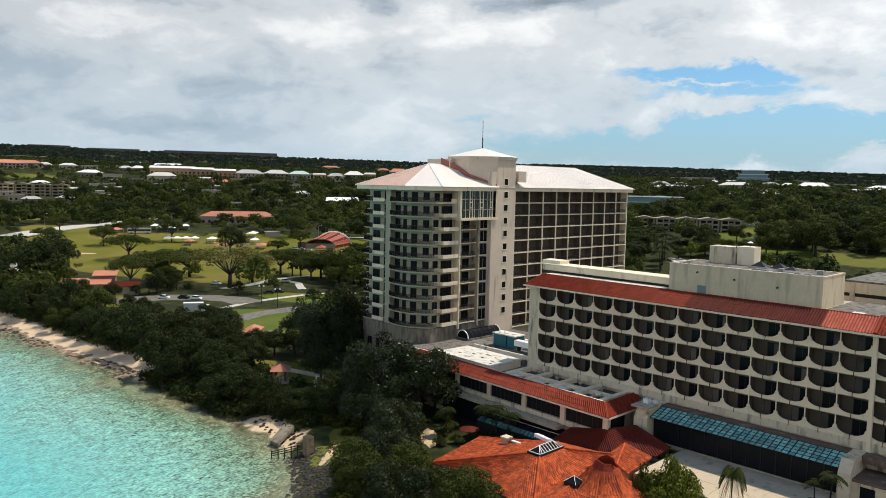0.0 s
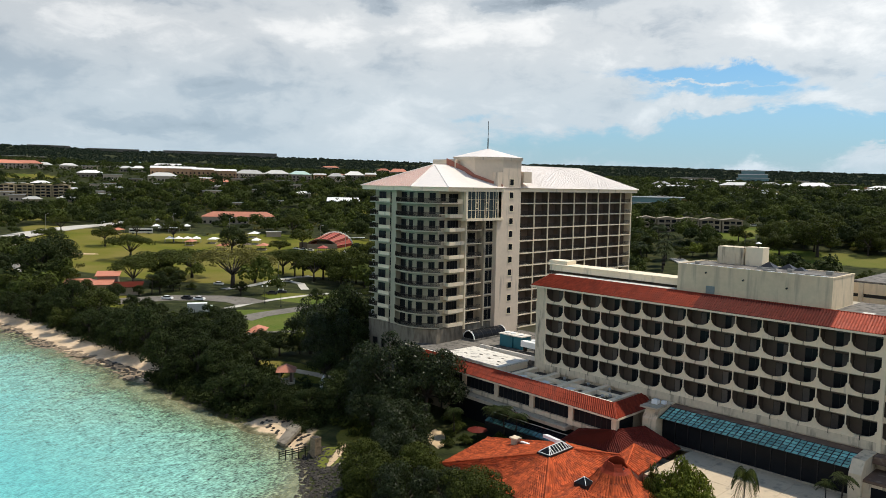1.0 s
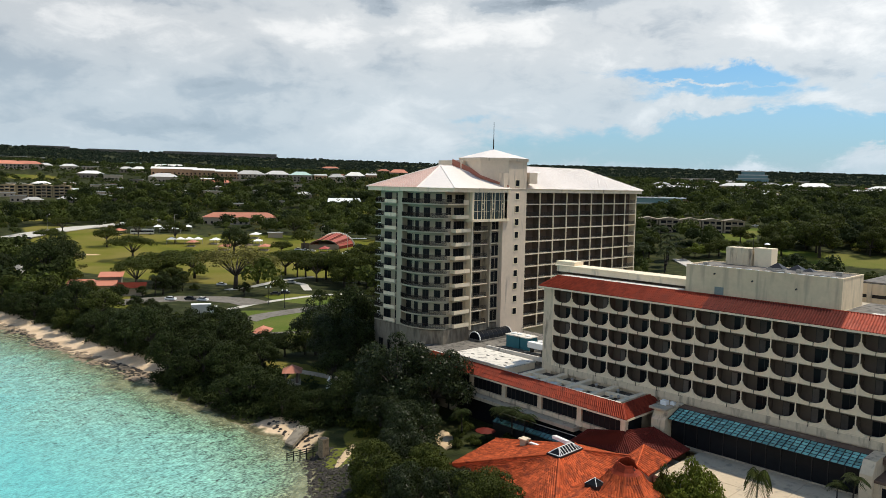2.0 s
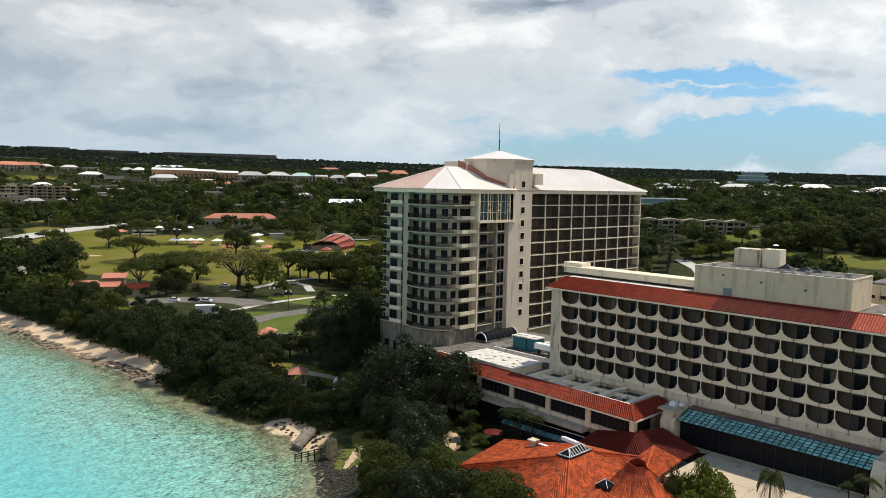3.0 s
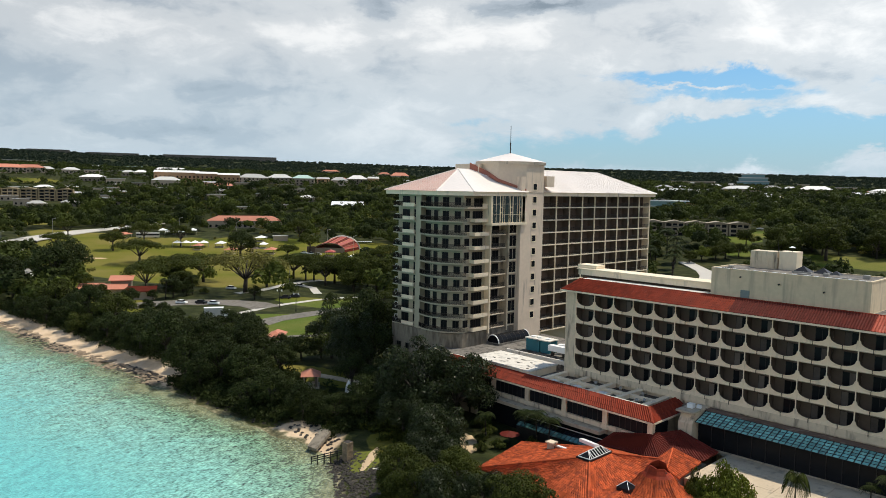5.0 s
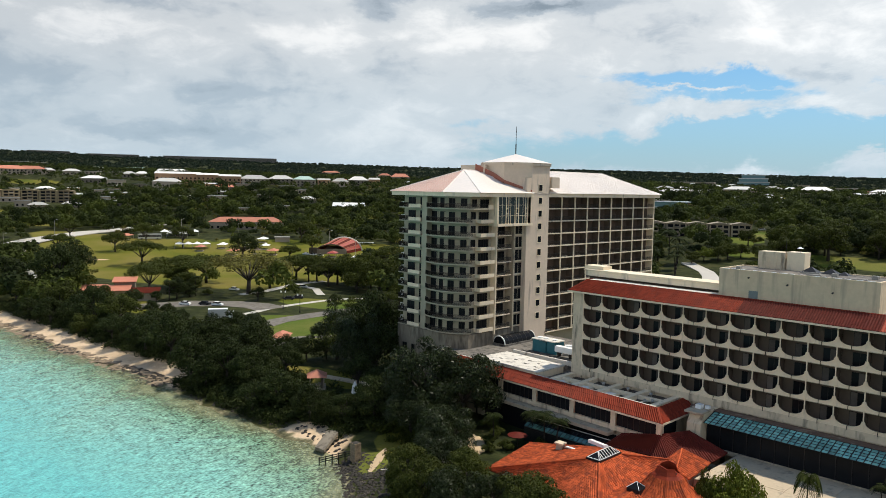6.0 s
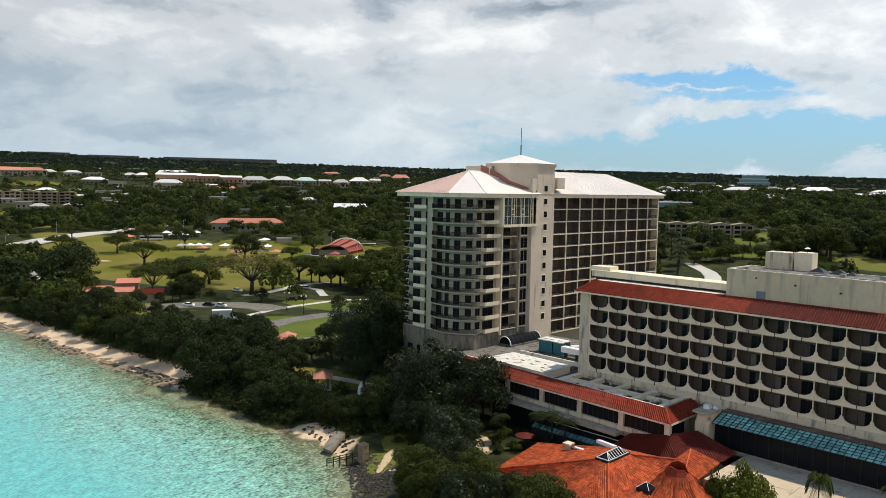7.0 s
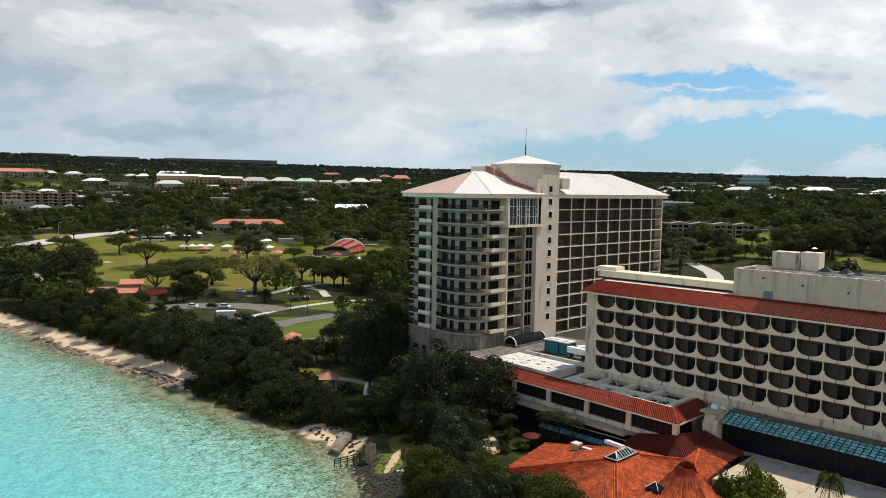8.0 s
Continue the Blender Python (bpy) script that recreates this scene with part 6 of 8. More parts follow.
    for i in range(n_ + 1):
        part("bar", Solid().tube((x0_ + w_ * i, -11.1, 8.5), (x0_ + w_ * i, -13.4, 7.4), 0.045, sides=4), ["black_metal"], v)
    part("top_rail", Solid().tube((x0_, -11.1, 8.52), (17.0, -11.1, 8.52), 0.07, sides=4), ["white"], v)
    part("base", Solid().box(x0_, 17.0, -13.3, -11.1, 4, 7.2), ["black_metal"], v)


restaurant()


def rear_wing():
    w = thing("rear_wing", "cream rear hotel wing, gallery shade put in as dark boxes", "hotel wing", (66, 28, 5))
    part("wall", Solid().box(47, 90, 24, 40, 4, 35.2), ["paint_dirty"], w)
    part("beam", Solid().box(47, 90, 22.0, 24, 36.2, 38.0), ["paint_dirty"], w)
    part("beam", Solid().box(47, 90, 22.0, 24, 34.2, 35.6), ["paint_dirty"], w)
    # slot and gallery are solid, coloured dark for the shade inside
    part("gap", Solid().box(47, 90, 22.3, 24, 35.6, 36.2), ["black_metal"], w)
    part("gallery", Solid().box(47, 90, 22.4, 24, 30.0, 34.2), ["recess"], w)
    for x in (48, 55, 62, 69):
        part("post", Solid().box(x, x + 0.7, 21.8, 22.4, 28, 38.0), ["paint_grey"], w)
    part("rail", Solid().box(47, 90, 21.9, 22.0, 32.2, 32.4), ["black_metal"], w)
    part("roof_deck", Solid().box(47, 90, 22, 40, 38.0, 38.3), ["roof_grey"], w)
    w.location.z -= 2.0
    l = thing("link_roof", "flat white-coated link roof between the wings", "flat roof", (62, 19.5, 5))
    part("slab", Solid().box(50, 90, 17.02, 22, 30.6, 31.6), ["roof_grey"], l)


rear_wing()

# ---------------------------------------------------------------- trees
def leaf_cloud(rng, clumps, leaves, size, squash=0.75):
    """Leaf quads on the shells of many clumps; radius about 1."""
    out_v, out_f = [], []
    k = 0
    for cx, cy, cz, cr in clumps:
        n = int(leaves * cr * cr * 9)
        for _ in range(n):
            u, t = rng.uniform(-0.55, 1), rng.uniform(0, 2 * math.pi)
            s = math.sqrt(1 - u * u)
            d = Vector((s * math.cos(t), s * math.sin(t), u))
            p = Vector((cx, cy, cz)) + Vector((d.x, d.y, d.z * squash)) * cr * rng.uniform(0.72, 1.06)
            nn = (d + Vector((rng.uniform(-1, 1), rng.uniform(-1, 1), rng.uniform(-0.4, 1.1))) * 0.75).normalized()
            a = nn.orthogonal().normalized()
            b = nn.cross(a)
            r = rng.uniform(0, math.pi)
            e1 = (a * math.cos(r) + b * math.sin(r)) * size * rng.uniform(0.7, 1.3)
            e2 = (b * math.cos(r) - a * math.sin(r)) * size * rng.uniform(0.4, 0.7)
            out_v += [tuple(p - e1), tuple(p + e2), tuple(p + e1), tuple(p - e2)]
            out_f.append((k, k + 1, k + 2, k + 3))
            k += 4
    return out_v, out_f


def tree_template(name, seed, shape, leaves, size, leaf, label, group):
    """A tree of crown radius 1: tapered trunk, limbs and a crown of leaves. Set where needed by scaled copies."""
    rng = random.Random(seed)
    t = thing(name, label, "tree", group=group)
    clumps = []
    if shape == "dome":
        base, trunk_h, thick = 0.9, 0.6, 0.075
        for _ in range(30):
            a, u = rng.uniform(0, 2 * math.pi), rng.uniform(-0.62, 1.0)
            q, k_ = math.sqrt(1 - u * u), rng.uniform(0.55, 0.82)
            clumps.append((k_ * q * math.cos(a), k_ * q * math.sin(a), base + 0.95 * k_ * u, rng.uniform(0.22, 0.36)))
    elif shape == "high":
        base, trunk_h, thick = 1.12, 0.75, 0.07
        for _ in range(26):
            a, q = rng.uniform(0, 2 * math.pi), math.sqrt(rng.uniform(0, 1))
            z = 0.62 * (1 - q * q) * rng.uniform(0.2, 1.05) - 0.35 * rng.random()
            clumps.append((0.78 * q * math.cos(a), 0.78 * q * math.sin(a), base + z, rng.uniform(0.20, 0.34)))
    elif shape == "umbrella":
        base, trunk_h, thick = 1.0, 0.55, 0.06
        for _ in range(28):
            a, q = rng.uniform(0, 2 * math.pi), math.sqrt(rng.uniform(0.05, 1))
            z = 0.30 * (1 - q * q) + rng.uniform(-0.10, 0.08)
            clumps.append((0.85 * q * math.cos(a), 0.85 * q * math.sin(a), base + z, rng.uniform(0.20, 0.30)))
    else:
        base, trunk_h, thick = 0.55, 0.3, 0.05
        for _ in range(16):
            a, q = rng.uniform(0, 2 * math.pi), math.sqrt(rng.uniform(0, 1))
            clumps.append((0.72 * q * math.cos(a), 0.72 * q * math.sin(a), 0.30 + 0.55 * (1 - q * q) * rng.random() + 0.1, rng.uniform(0.24, 0.38)))
    wood = Solid()
    wood.tube((0, 0, -0.15), (0.02, 0.01, trunk_h), thick, thick * 0.7, 8)
    for cx, cy, cz, cr in clumps[::2]:
        mid = (cx * 0.45, cy * 0.45, trunk_h + (cz - trunk_h) * 0.5 - 0.04)
        wood.tube((0.01, 0.0, trunk_h * 0.85), mid, thick * 0.42, thick * 0.28, 5).tube(mid, (cx * 0.8, cy * 0.8, cz - 0.06), thick * 0.28, thick * 0.1, 5)
    part("trunk", wood, ["trunk"], t, smooth=True)
    v, f = leaf_cloud(rng, clumps, leaves, size)
    part("crown", Solid().add(v, f), [leaf], t, kind="stuff")
    return t


def palm_template(name, seed, leaf, label):
    """A palm 1 high to the head."""
    rng = random.Random(seed)
    t = thing(name, label, "palm tree", group="palms")
    tr = Solid()
    pts = [(0.05 * (i / 6) ** 2, 0.02 * i / 6, i / 6) for i in range(7)]
    for i in range(6):
        tr.tube(pts[i], pts[i + 1], 0.030 - 0.0025 * i, 0.0275 - 0.0025 * i, 7)
    part("trunk", tr, ["trunk"], t, smooth=True)
    head = Vector(pts[-1])
    for k in range(17):
        a, lift = 2 * math.pi * k / 17 + rng.uniform(-0.15, 0.15), rng.uniform(-0.15, 0.95)
        s = Solid()
        d = Vector((math.cos(a), math.sin(a), 0))
        side = Vector((-d.y, d.x, 0))
        L = rng.uniform(0.36, 0.46)
        spine = []
        for i in range(8):
            u = i / 7
            spine.append(head + d * L * u * (1 - 0.15 * u) + Vector((0, 0, L * (lift * u - (0.55 + 0.6 * lift) * u * u))))
        for i in range(7):
            p, q = spine[i], spine[i + 1]
            s.tube(p, q, 0.006, 0.004, 3)
            for sg in (1, -1):
                for m_ in (0.0, 0.5):
                    b = p.lerp(q, m_)
                    w_ = 0.13 * math.sin(math.pi * min(1, (i + m_ + 0.8) / 7.6)) + 0.02
                    tip = b + side * sg * w_ + d * 0.05 + Vector((0, 0, -0.045))
                    s.add([tuple(b), tuple(b + d * 0.02), tuple(tip), tuple(tip - d * 0.012)], [(0, 1, 2, 3)])
        part("frond", s, [leaf], t)
    return t


T = {
    "dark_a": tree_template("broadleaf_tree", 11, "dome", 210, 0.043, "leaf_dark", "dense dark green broadleaf tree by the shore", "shore trees"),
    "dark_b": tree_template("broadleaf_tree", 12, "dome", 210, 0.045, "leaf_dark", "dense dark green broadleaf tree by the shore", "shore trees"),
    "dark_c": tree_template("broadleaf_tree", 13, "dome", 190, 0.047, "leaf_mid", "leafy green broadleaf tree by the shore", "shore trees"),
    "big": tree_template("broadleaf_tree", 14, "dome", 430, 0.031, "leaf_gloss", "large glossy dark green tree beside the hotel", "hotel trees"),
    "big_b": tree_template("broadleaf_tree", 15, "dome", 400, 0.033, "leaf_mid", "large green tree beside the hotel", "hotel trees"),
    "mid": tree_template("park_tree", 21, "high", 150, 0.052, "leaf_mid", "rounded green tree on the park lawn", "park trees"),
    "mid_b": tree_template("park_tree", 22, "umbrella", 300, 0.034, "leaf_mid", "wide flat-topped green tree on the park lawn", "park trees"),
    "olive": tree_template("park_tree", 23, "umbrella", 190, 0.030, "leaf_olive", "wide spreading olive green tree with open limbs", "park trees"),
    "bush": tree_template("shrub", 31, "bush", 170, 0.055, "leaf_mid", "dense green garden shrub near the shore", "shrubs"),
    "bush_l": tree_template("shrub", 32, "bush", 240, 0.05, "leaf_bright", "sunlit yellow-green shrub beside the terrace", "shrubs"),
}
PALM = palm_template("coconut_palm", 41, "leaf_mid", "slender coconut palm with drooping fronds")
PALM_D = palm_template("coconut_palm", 42, "leaf_dark", "dark coconut palm with drooping fronds")
used = set()


def plant(kind, x, y, r, turn, tall=1.0, z=None):
    m = Matrix.LocRotScale((x, y, zg(x, y) if z is None else z), Euler((0, 0, turn)), (r, r, r * tall))
    tpl = T[kind] if kind in T else {"palm": PALM, "palm_d": PALM_D}[kind]
    if tpl.name in used:
        return copy_thing_scaled(tpl, m)
    used.add(tpl.name)
    tpl.matrix_basis = m
    return tpl


def copy_thing_scaled(ob, m):
    keep = ob.matrix_basis.copy()
    ob.matrix_basis = Matrix.Identity(4)
    c = copy_thing(ob, m)
    ob.matrix_basis = keep
    return c


tree_rng = random.Random(77)


def grove(rows, kinds, tall=(0.85, 1.15)):
    for x, y, r in rows:
        plant(tree_rng.choice(kinds), x, y, r, tree_rng.uniform(0, 6.28), tree_rng.uniform(*tall))


# shore belt, from the far beach to the hotel
grove([(-268, -33, 9.5), (-241, -22, 10.5), (-203, -19, 5.2), (-199, -34, 7), (-127, -33, 6.4), (-114, -31, 7), (-150, -34, 5.2),
       (-164, -37, 4.5), (-145, -24, 5.3), (-94, -35, 5.7), (-128, 44, 4.6), (-69, -3, 7.3), (-58, -4, 7.3),
       (-88, 27, 6), (-51, -15, 4.6), (-101, -16, 5.6)], ["dark_a", "dark_b", "dark_c"])
grove([(-89, -20, 5.9), (-102, -27, 6.4), (-83, -31, 6.2), (-74, -29, 6), (-74, -20, 4.6), (-81, -9, 4.2), (-84, -36, 4.6), (-58, -32, 5.2),
       (-62, -36, 4), (-47, -31, 4.2), (-40, -27, 4.4), (-206, -42, 4.4), (-192, -39, 5.8), (-42, -13, 5), (-34, -24, 5), (-110, -22, 6),
       (-120, -24, 5.5), (-133, -28, 5.5), (-97, -28, 5.5)], ["dark_a", "dark_b"])
grove([(-159, -28, 7), (-172, -31, 7), (-182, -33, 6), (-140, -33, 5), (-175, -22, 6), (-245, -36, 7), (-224, -36, 7), (-280, -44, 6), (-300, -48, 6),
       (-257, -44, 5), (-215, -30, 6)], ["dark_c", "dark_a", "mid"])
grove([(-100, -15, 6.6), (-96, -22, 6.0)], ["dark_a", "dark_b"])
# large trees round the hotel
grove([(-25, -18, 9), (-17, -15.5, 8.4), (-8, -28, 6), (-22, -24.5, 5.3), (-28, -14, 5.5), (-20, -8, 3.8), (-30, -20, 5.2), (-5, -34, 4.2), (-15, -24, 5)], ["big"])
grove([(-3, -42, 4.6), (5, -45, 5), (7, -39, 4.4), (0, -36, 4.6), (17, -43, 4.4), (12, -46, 4.8), (-4, -31, 3.6)], ["big", "big_b"])
grove([(21, -41, 5.4), (25, -45, 4.6)], ["big_b"])
plant("bush", 35.4, -19.8, 2.3, 1.1, 2.7)
plant("bush", 36.2, -22.4, 2.2, 2.4, 2.4)
plant("bush_l", 38.8, -18.4, 3.8, 0.7, 2.3)
plant("bush_l", 41.2, -20.2, 3.9, 2.1, 1.85)
grove([(41.4, -21.2, 3.8), (44.4, -22.4, 3.6), (44.8, -25.2, 3.6)], ["bush_l"], (1.6, 1.8))
grove([(-40, -24, 2.6), (-54, -27, 2.6), (-46, -22, 2.2), (-66, -28, 2.6), (-12, -13, 2.2), (-8, -15, 1.8), (2, -15, 1.8), (6, -14, 1.6), (-24, -10, 2.4)], ["bush"], (0.9, 1.3))
for x, y, hgt, k in ((52.5, -29.5, 4.4, "palm"), (57.2, -10.8, 4.8, "palm_d"), (55.8, -12.2, 3.8, "palm_d"), (-6.5, -17.8, 5.2, "palm_d"), (2.0, -13.6, 6.2, "palm_d"), (5.0, -14.0, 5.8, "palm_d"), (-1.5, -12.6, 5.4, "palm_d")):
    plant(k, x, y, hgt, tree_rng.uniform(0, 6), 3.0 if x > 52 and y < -20 else 1.0, z=9.7 if x > 55 and y > -13 else None)
for x, y, r in ((55.6, -13.4, 1.7), (57.8, -13.8, 1.9), (59.6, -11.0, 1.6)):
    plant("bush", x, y, r, x, 1.1, z=9.65)
# tall dark trees between the tower and the lagoon
grove([(-64, 0, 8), (-72, 6, 7.5), (-60, -8, 7), (-77, -2, 6.5)], ["dark_a", "big"], (1.3, 1.45))
grove([(-165, 85, 9), (-180, 92, 8.5), (-200, 88, 8), (-128, 60, 5), (-226, 21, 7)], ["dark_c", "mid_b", "mid"])
# park trees
grove([(-196, 80, 9.5), (-183, 86, 9), (-214, 86, 8.5), (-172, 78, 7), (-150, 92, 8)], ["dark_c", "mid_b"])
grove([(-94, 6, 4.3), (-361, 174, 10), (-447, 48, 8.3), (-396, 25, 8.8), (-381, 53, 8), (-312, 150, 8.4), (-381, 96, 8.1),
       (-304, 128, 6.9), (-221, 138, 11), (-300, -32, 8), (-330, -40, 8)], ["mid", "mid_b"])
plant("olive", -198, 40, 18.0, 0.4, 0.68)
plant("olive", -207, 56, 12.0, 3.1, 0.72)
plant("olive", -372, -22, 9, 1.9, 0.95)
plant("dark_a", -272, -8, 12.0, 1.3, 0.95)
grove([(-400, 80, 9)], ["mid_b"])
plant("dark_a", -318, 104, 10.5, 0.3, 0.95)
plant("mid_b", -329, 48, 13.5, 0.8, 0.72)
plant("mid_b", -230, 22, 16.0, 2.9, 0.62)
plant("mid_b", -222, 8, 10.0, 4.1, 0.85)
plant("mid_b", -240, 42, 13.0, 5.2, 0.7)
plant("dark_c", -214, 20, 6.5, 0.6, 0.9)
plant("mid_b", -226, 82, 11.0, 1.2, 0.75)
plant("mid_b", -186, 92, 10.0, 3.7, 0.85)
plant("dark_c", -248, 78, 6.0, 2.2, 1.0)
# low dark trees and shrubs along the shore belt and the park paths
for i, (x, y, r) in enumerate(((-115, -5, 4.7), (-122, -8, 4.6), (-109, -9, 4.6), (-152, -11, 3.0), (-160, -12, 3.3), (-170, -13, 3.2), (-91, -14, 3.4), (-86, -9, 3.2), (-93, -8, 2.8),
                               (-79, -4, 3.2), (-88, 10, 3.2), (-201, 10, 4.8), (-178, 33, 3.4), (-204, 17, 3.6), (-140, 43, 3.4), (-196, -9, 3.8), (-189, -14, 3.8), (-199, 1, 2.4))):
    plant(("dark_a", "dark_b")[i % 2], x, y, r, 1.7 * i, 0.95 + 0.07 * (i % 3))
for i, (x, y, r) in enumerate(((-7, -18.5, 1.5), (-2, -19.5, 1.7), (-13, -10.5, 1.6), (-4, -22, 1.6), (-146, -9, 2.4), (-138, -8, 2.6), (-205, 25, 2.6), (-131, -4, 2.4))):
    plant("bush", x, y, r, 2.3 * i, 1.0 + 0.1 * (i % 3))
# ---------------------------------------------------------------- further woods and scattered trees
OPEN = list(LAWNS)


def is_open(x, y, grow=1.0):
    for cx, cy, hx_, hy_, turn in OPEN:
        c_, s_ = math.cos(radians(turn)), math.sin(radians(turn))
        u, v = ((x - cx) * c_ + (y - cy) * s_) / hx_, (-(x - cx) * s_ + (y - cy) * c_) / hy_
        if u * u + v * v < grow:
            return True
    return False


CLEAR = [(-193, 48, 14), (-212, 14, 20), (-208, 36, 16), (-205, 54, 12), (-165, 62, 18), (-186, 66, 17), (-150, 50, 16), (-202, 72, 16), (-140, 40, 16), (-580, 128, 12), (-572, 142, 13), (-563, 156, 13), (-556, 170, 12), (-588, 120, 9), (-430, 8, 15), (-452, 36, 15), (-480, 70, 14), (-410, -4, 14), (-432, 28, 14), (-462, 60, 12), (-405, 14, 12), (-420, 40, 12), (-470, 185, 40), (-690, 95, 40), (-650, 78, 26), (-150, 345, 26), (-118, 362, 16), (-420, 118, 26), (-380, 100, 20), (-305, 168, 34), (-250, 10, 16),
         (-190, 12, 24), (-260, 480, 45), (-105, 262, 14), (-92, 240, 12), (-140, -3, 12), (-285, 146, 26), (-262, 120, 20), (-240, 96, 18), (-72, 192, 26), (-60, 165, 24), (-84, 212, 18), (-48, 140, 20), (-100, 250, 22), (-90, 236, 16), (-112, 264, 18), (-118, 250, 12), (-104, 222, 14), (-85, 215, 14), (-20, 285, 42), (-52, 290, 36), (15, 290, 42), (-75, 285, 24), (-95, 285, 20), (-100, 315, 16), (-238, 2, 14), (-226, -5, 12), (-262, 4, 22), (-280, 30, 20), (-128, 350, 16)]


SITES = []


def woods_mask(x, y):
    """True where trees may stand, for arrays of places."""
    x, y = np.asarray(x, float), np.asarray(y, float)
    ok_ = shore_distance(x, y) > 12
    for cx, cy, hx_, hy_, turn in OPEN:
        c_, s_ = math.cos(radians(turn)), math.sin(radians(turn))
        u, v = ((x - cx) * c_ + (y - cy) * s_) / hx_, (-(x - cx) * s_ + (y - cy) * c_) / hy_
        ok_ &= u * u + v * v > 1.05
    ok_ &= ~((x > -62) & (x < 95) & (y > -30) & (y < 100))
    for a, b, c in CLEAR + SITES:
        ok_ &= (x - a) ** 2 + (y - b) ** 2 > c * c
    return ok_


def woods_ok(x, y):
    return bool(woods_mask(np.array([x]), np.array([y]))[0])


# ---------------------------------------------------------------- park and town
def turned(x, y, ang, dx, dy):
    c_, s_ = math.cos(ang), math.sin(ang)
    return (x + dx * c_ - dy * s_, y + dx * s_ + dy * c_)


def house(x, y, w, h, roof, name="house", label=None, turn=0.22, depth=None):
    """A far house: walls, roof, and rows of windows on the side turned to the camera."""
    z = zg(x, y) - 0.6
    to = Vector((EYE0[0] - x, EYE0[1] - y)).normalized()
    for i in range(max(1, int(w / 10))):
        a = (i + 0.5) * w / max(1, int(w / 10)) - w / 2
        SITES.append((x + to.x * 8 - to.y * a, y + to.y * 8 + to.x * a, 7.5))
    d = depth or max(7.0, min(14.0, w * 0.5))
    ang = math.atan2(to.y, to.x) + radians(90) + math.sin(x * 12.9 + y * 7.3) * turn
    wall_h = h * {"f": 0.88, "o": 0.80, "t": 0.66, "g": 0.5}.get(roof, 0.60)
    label = label or {"p": "house with a salmon pitched roof among trees", "w": "house with a pale metal roof among trees", "f": "flat-roofed pale house among trees",
                      "o": "ochre terrace with a pale low-pitched roof", "t": "long pale building with a light green metal roof", "g": "low building with a white scalloped roof edge"}[roof]
    t = thing(name, label, "house", (x, y, z), group="houses")
    P = lambda a, b: turned(x, y, ang, a, b)
    part("wall", Solid().prism([P(-w / 2, -d / 2), P(w / 2, -d / 2), P(w / 2, d / 2), P(-w / 2, d / 2)], z - 1, z + 0.6 + wall_h), ["row_wall" if roof == "o" else "house_wall"], t)
    zt = z + 0.6 + wall_h
    o = 0.7
    E_ = [(*P(-w / 2 - o, -d / 2 - o), zt), (*P(w / 2 + o, -d / 2 - o), zt), (*P(w / 2 + o, d / 2 + o), zt), (*P(-w / 2 - o, d / 2 + o), zt)]
    rise = max(0.8, h - wall_h)
    if roof == "f":
        s = Solid().prism([p[:2] for p in E_], zt, zt + 0.45)
    else:
        k = min(w * 0.32, d * 0.6) if roof not in "og" else 0.4
        r0, r1 = (*P(-w / 2 + k, 0), zt + rise), (*P(w / 2 - k, 0), zt + rise)
        s = Solid().add(E_ + [r0, r1], [(0, 1, 5, 4), (1, 2, 5), (2, 3, 4, 5), (3, 0, 4), (3, 2, 1, 0)])
    part("roof", s, [{"p": "pink_roof", "t": "green_roof", "g": "white"}.get(roof, "steel_roof")], t)
    if roof == "g":
        n = int(w / 4.5)
        for i in range(n):
            a0, a1 = -w / 2 + w * i / n, -w / 2 + w * (i + 1) / n
            part("gable", Solid().add([(*P(a0, -d / 2 - 0.8), zt - 0.2), (*P(a1, -d / 2 - 0.8), zt - 0.2), (*P((a0 + a1) / 2, -d / 2 - 0.8), zt + 1.5), (*P((a0 + a1) / 2, 0), zt + 1.5)], [(0, 1, 2), (1, 3, 2), (0, 2, 3)]), ["white"], t)
    n = max(2, int(w / 4.2))
    for lev in range(2 if wall_h > 6.2 else 1):
        z0 = z + 1.3 + 3.1 * lev
        for i in range(n):
            a = -w / 2 + w * (i + 0.5) / n
            q = [P(a - 0.85, -d / 2 - 0.06), P(a + 0.85, -d / 2 - 0.06), P(a + 0.85, -d / 2 + 0.05), P(a - 0.85, -d / 2 + 0.05)]
            part("window", Solid().prism(q, z0, z0 + min(1.9, wall_h * 0.5)), ["dark_glass"], t)
    return t


# homes on the left slope and the far ridge
for row in [(-969, 135, 53, 11, "p"), (-973, 168, 35, 10, "p"), (-970, 187, 17, 8, "w"), (-968, 216, 22, 8, "w"), (-887, 216, 29, 9, "w"), (-849, 229, 21, 7, "f"), (-929, 276, 17, 8, "w"),
            (-919, 289, 17, 8, "w"), (-1401, 476, 49, 8, "t"), (-980, 357, 50, 8, "w"), (-1657, 319, 58, 9, "f"), (-1717, 381, 37, 8, "f"), (-1254, 257, 24, 8, "p")]:
    house(*row)
# long ochre terraces and pale halls behind the park
for row in [(-712, 233, 31, 10, "w"), (-728, 252, 49, 12, "o"), (-712, 280, 24, 11, "o"), (-698, 300, 24, 11, "o"), (-688, 325, 33, 11, "w"), (-680, 356, 29, 11, "w"), (-661, 376, 26, 12, "t"),
            (-650, 268, 27, 7, "p"), (-654, 296, 22, 7, "f"), (-661, 404, 15, 9, "o"), (-654, 423, 20, 10, "w"), (-670, 463, 25, 12, "w"), (-665, 485, 14, 11, "o")]:
    house(*row, turn=0.05)
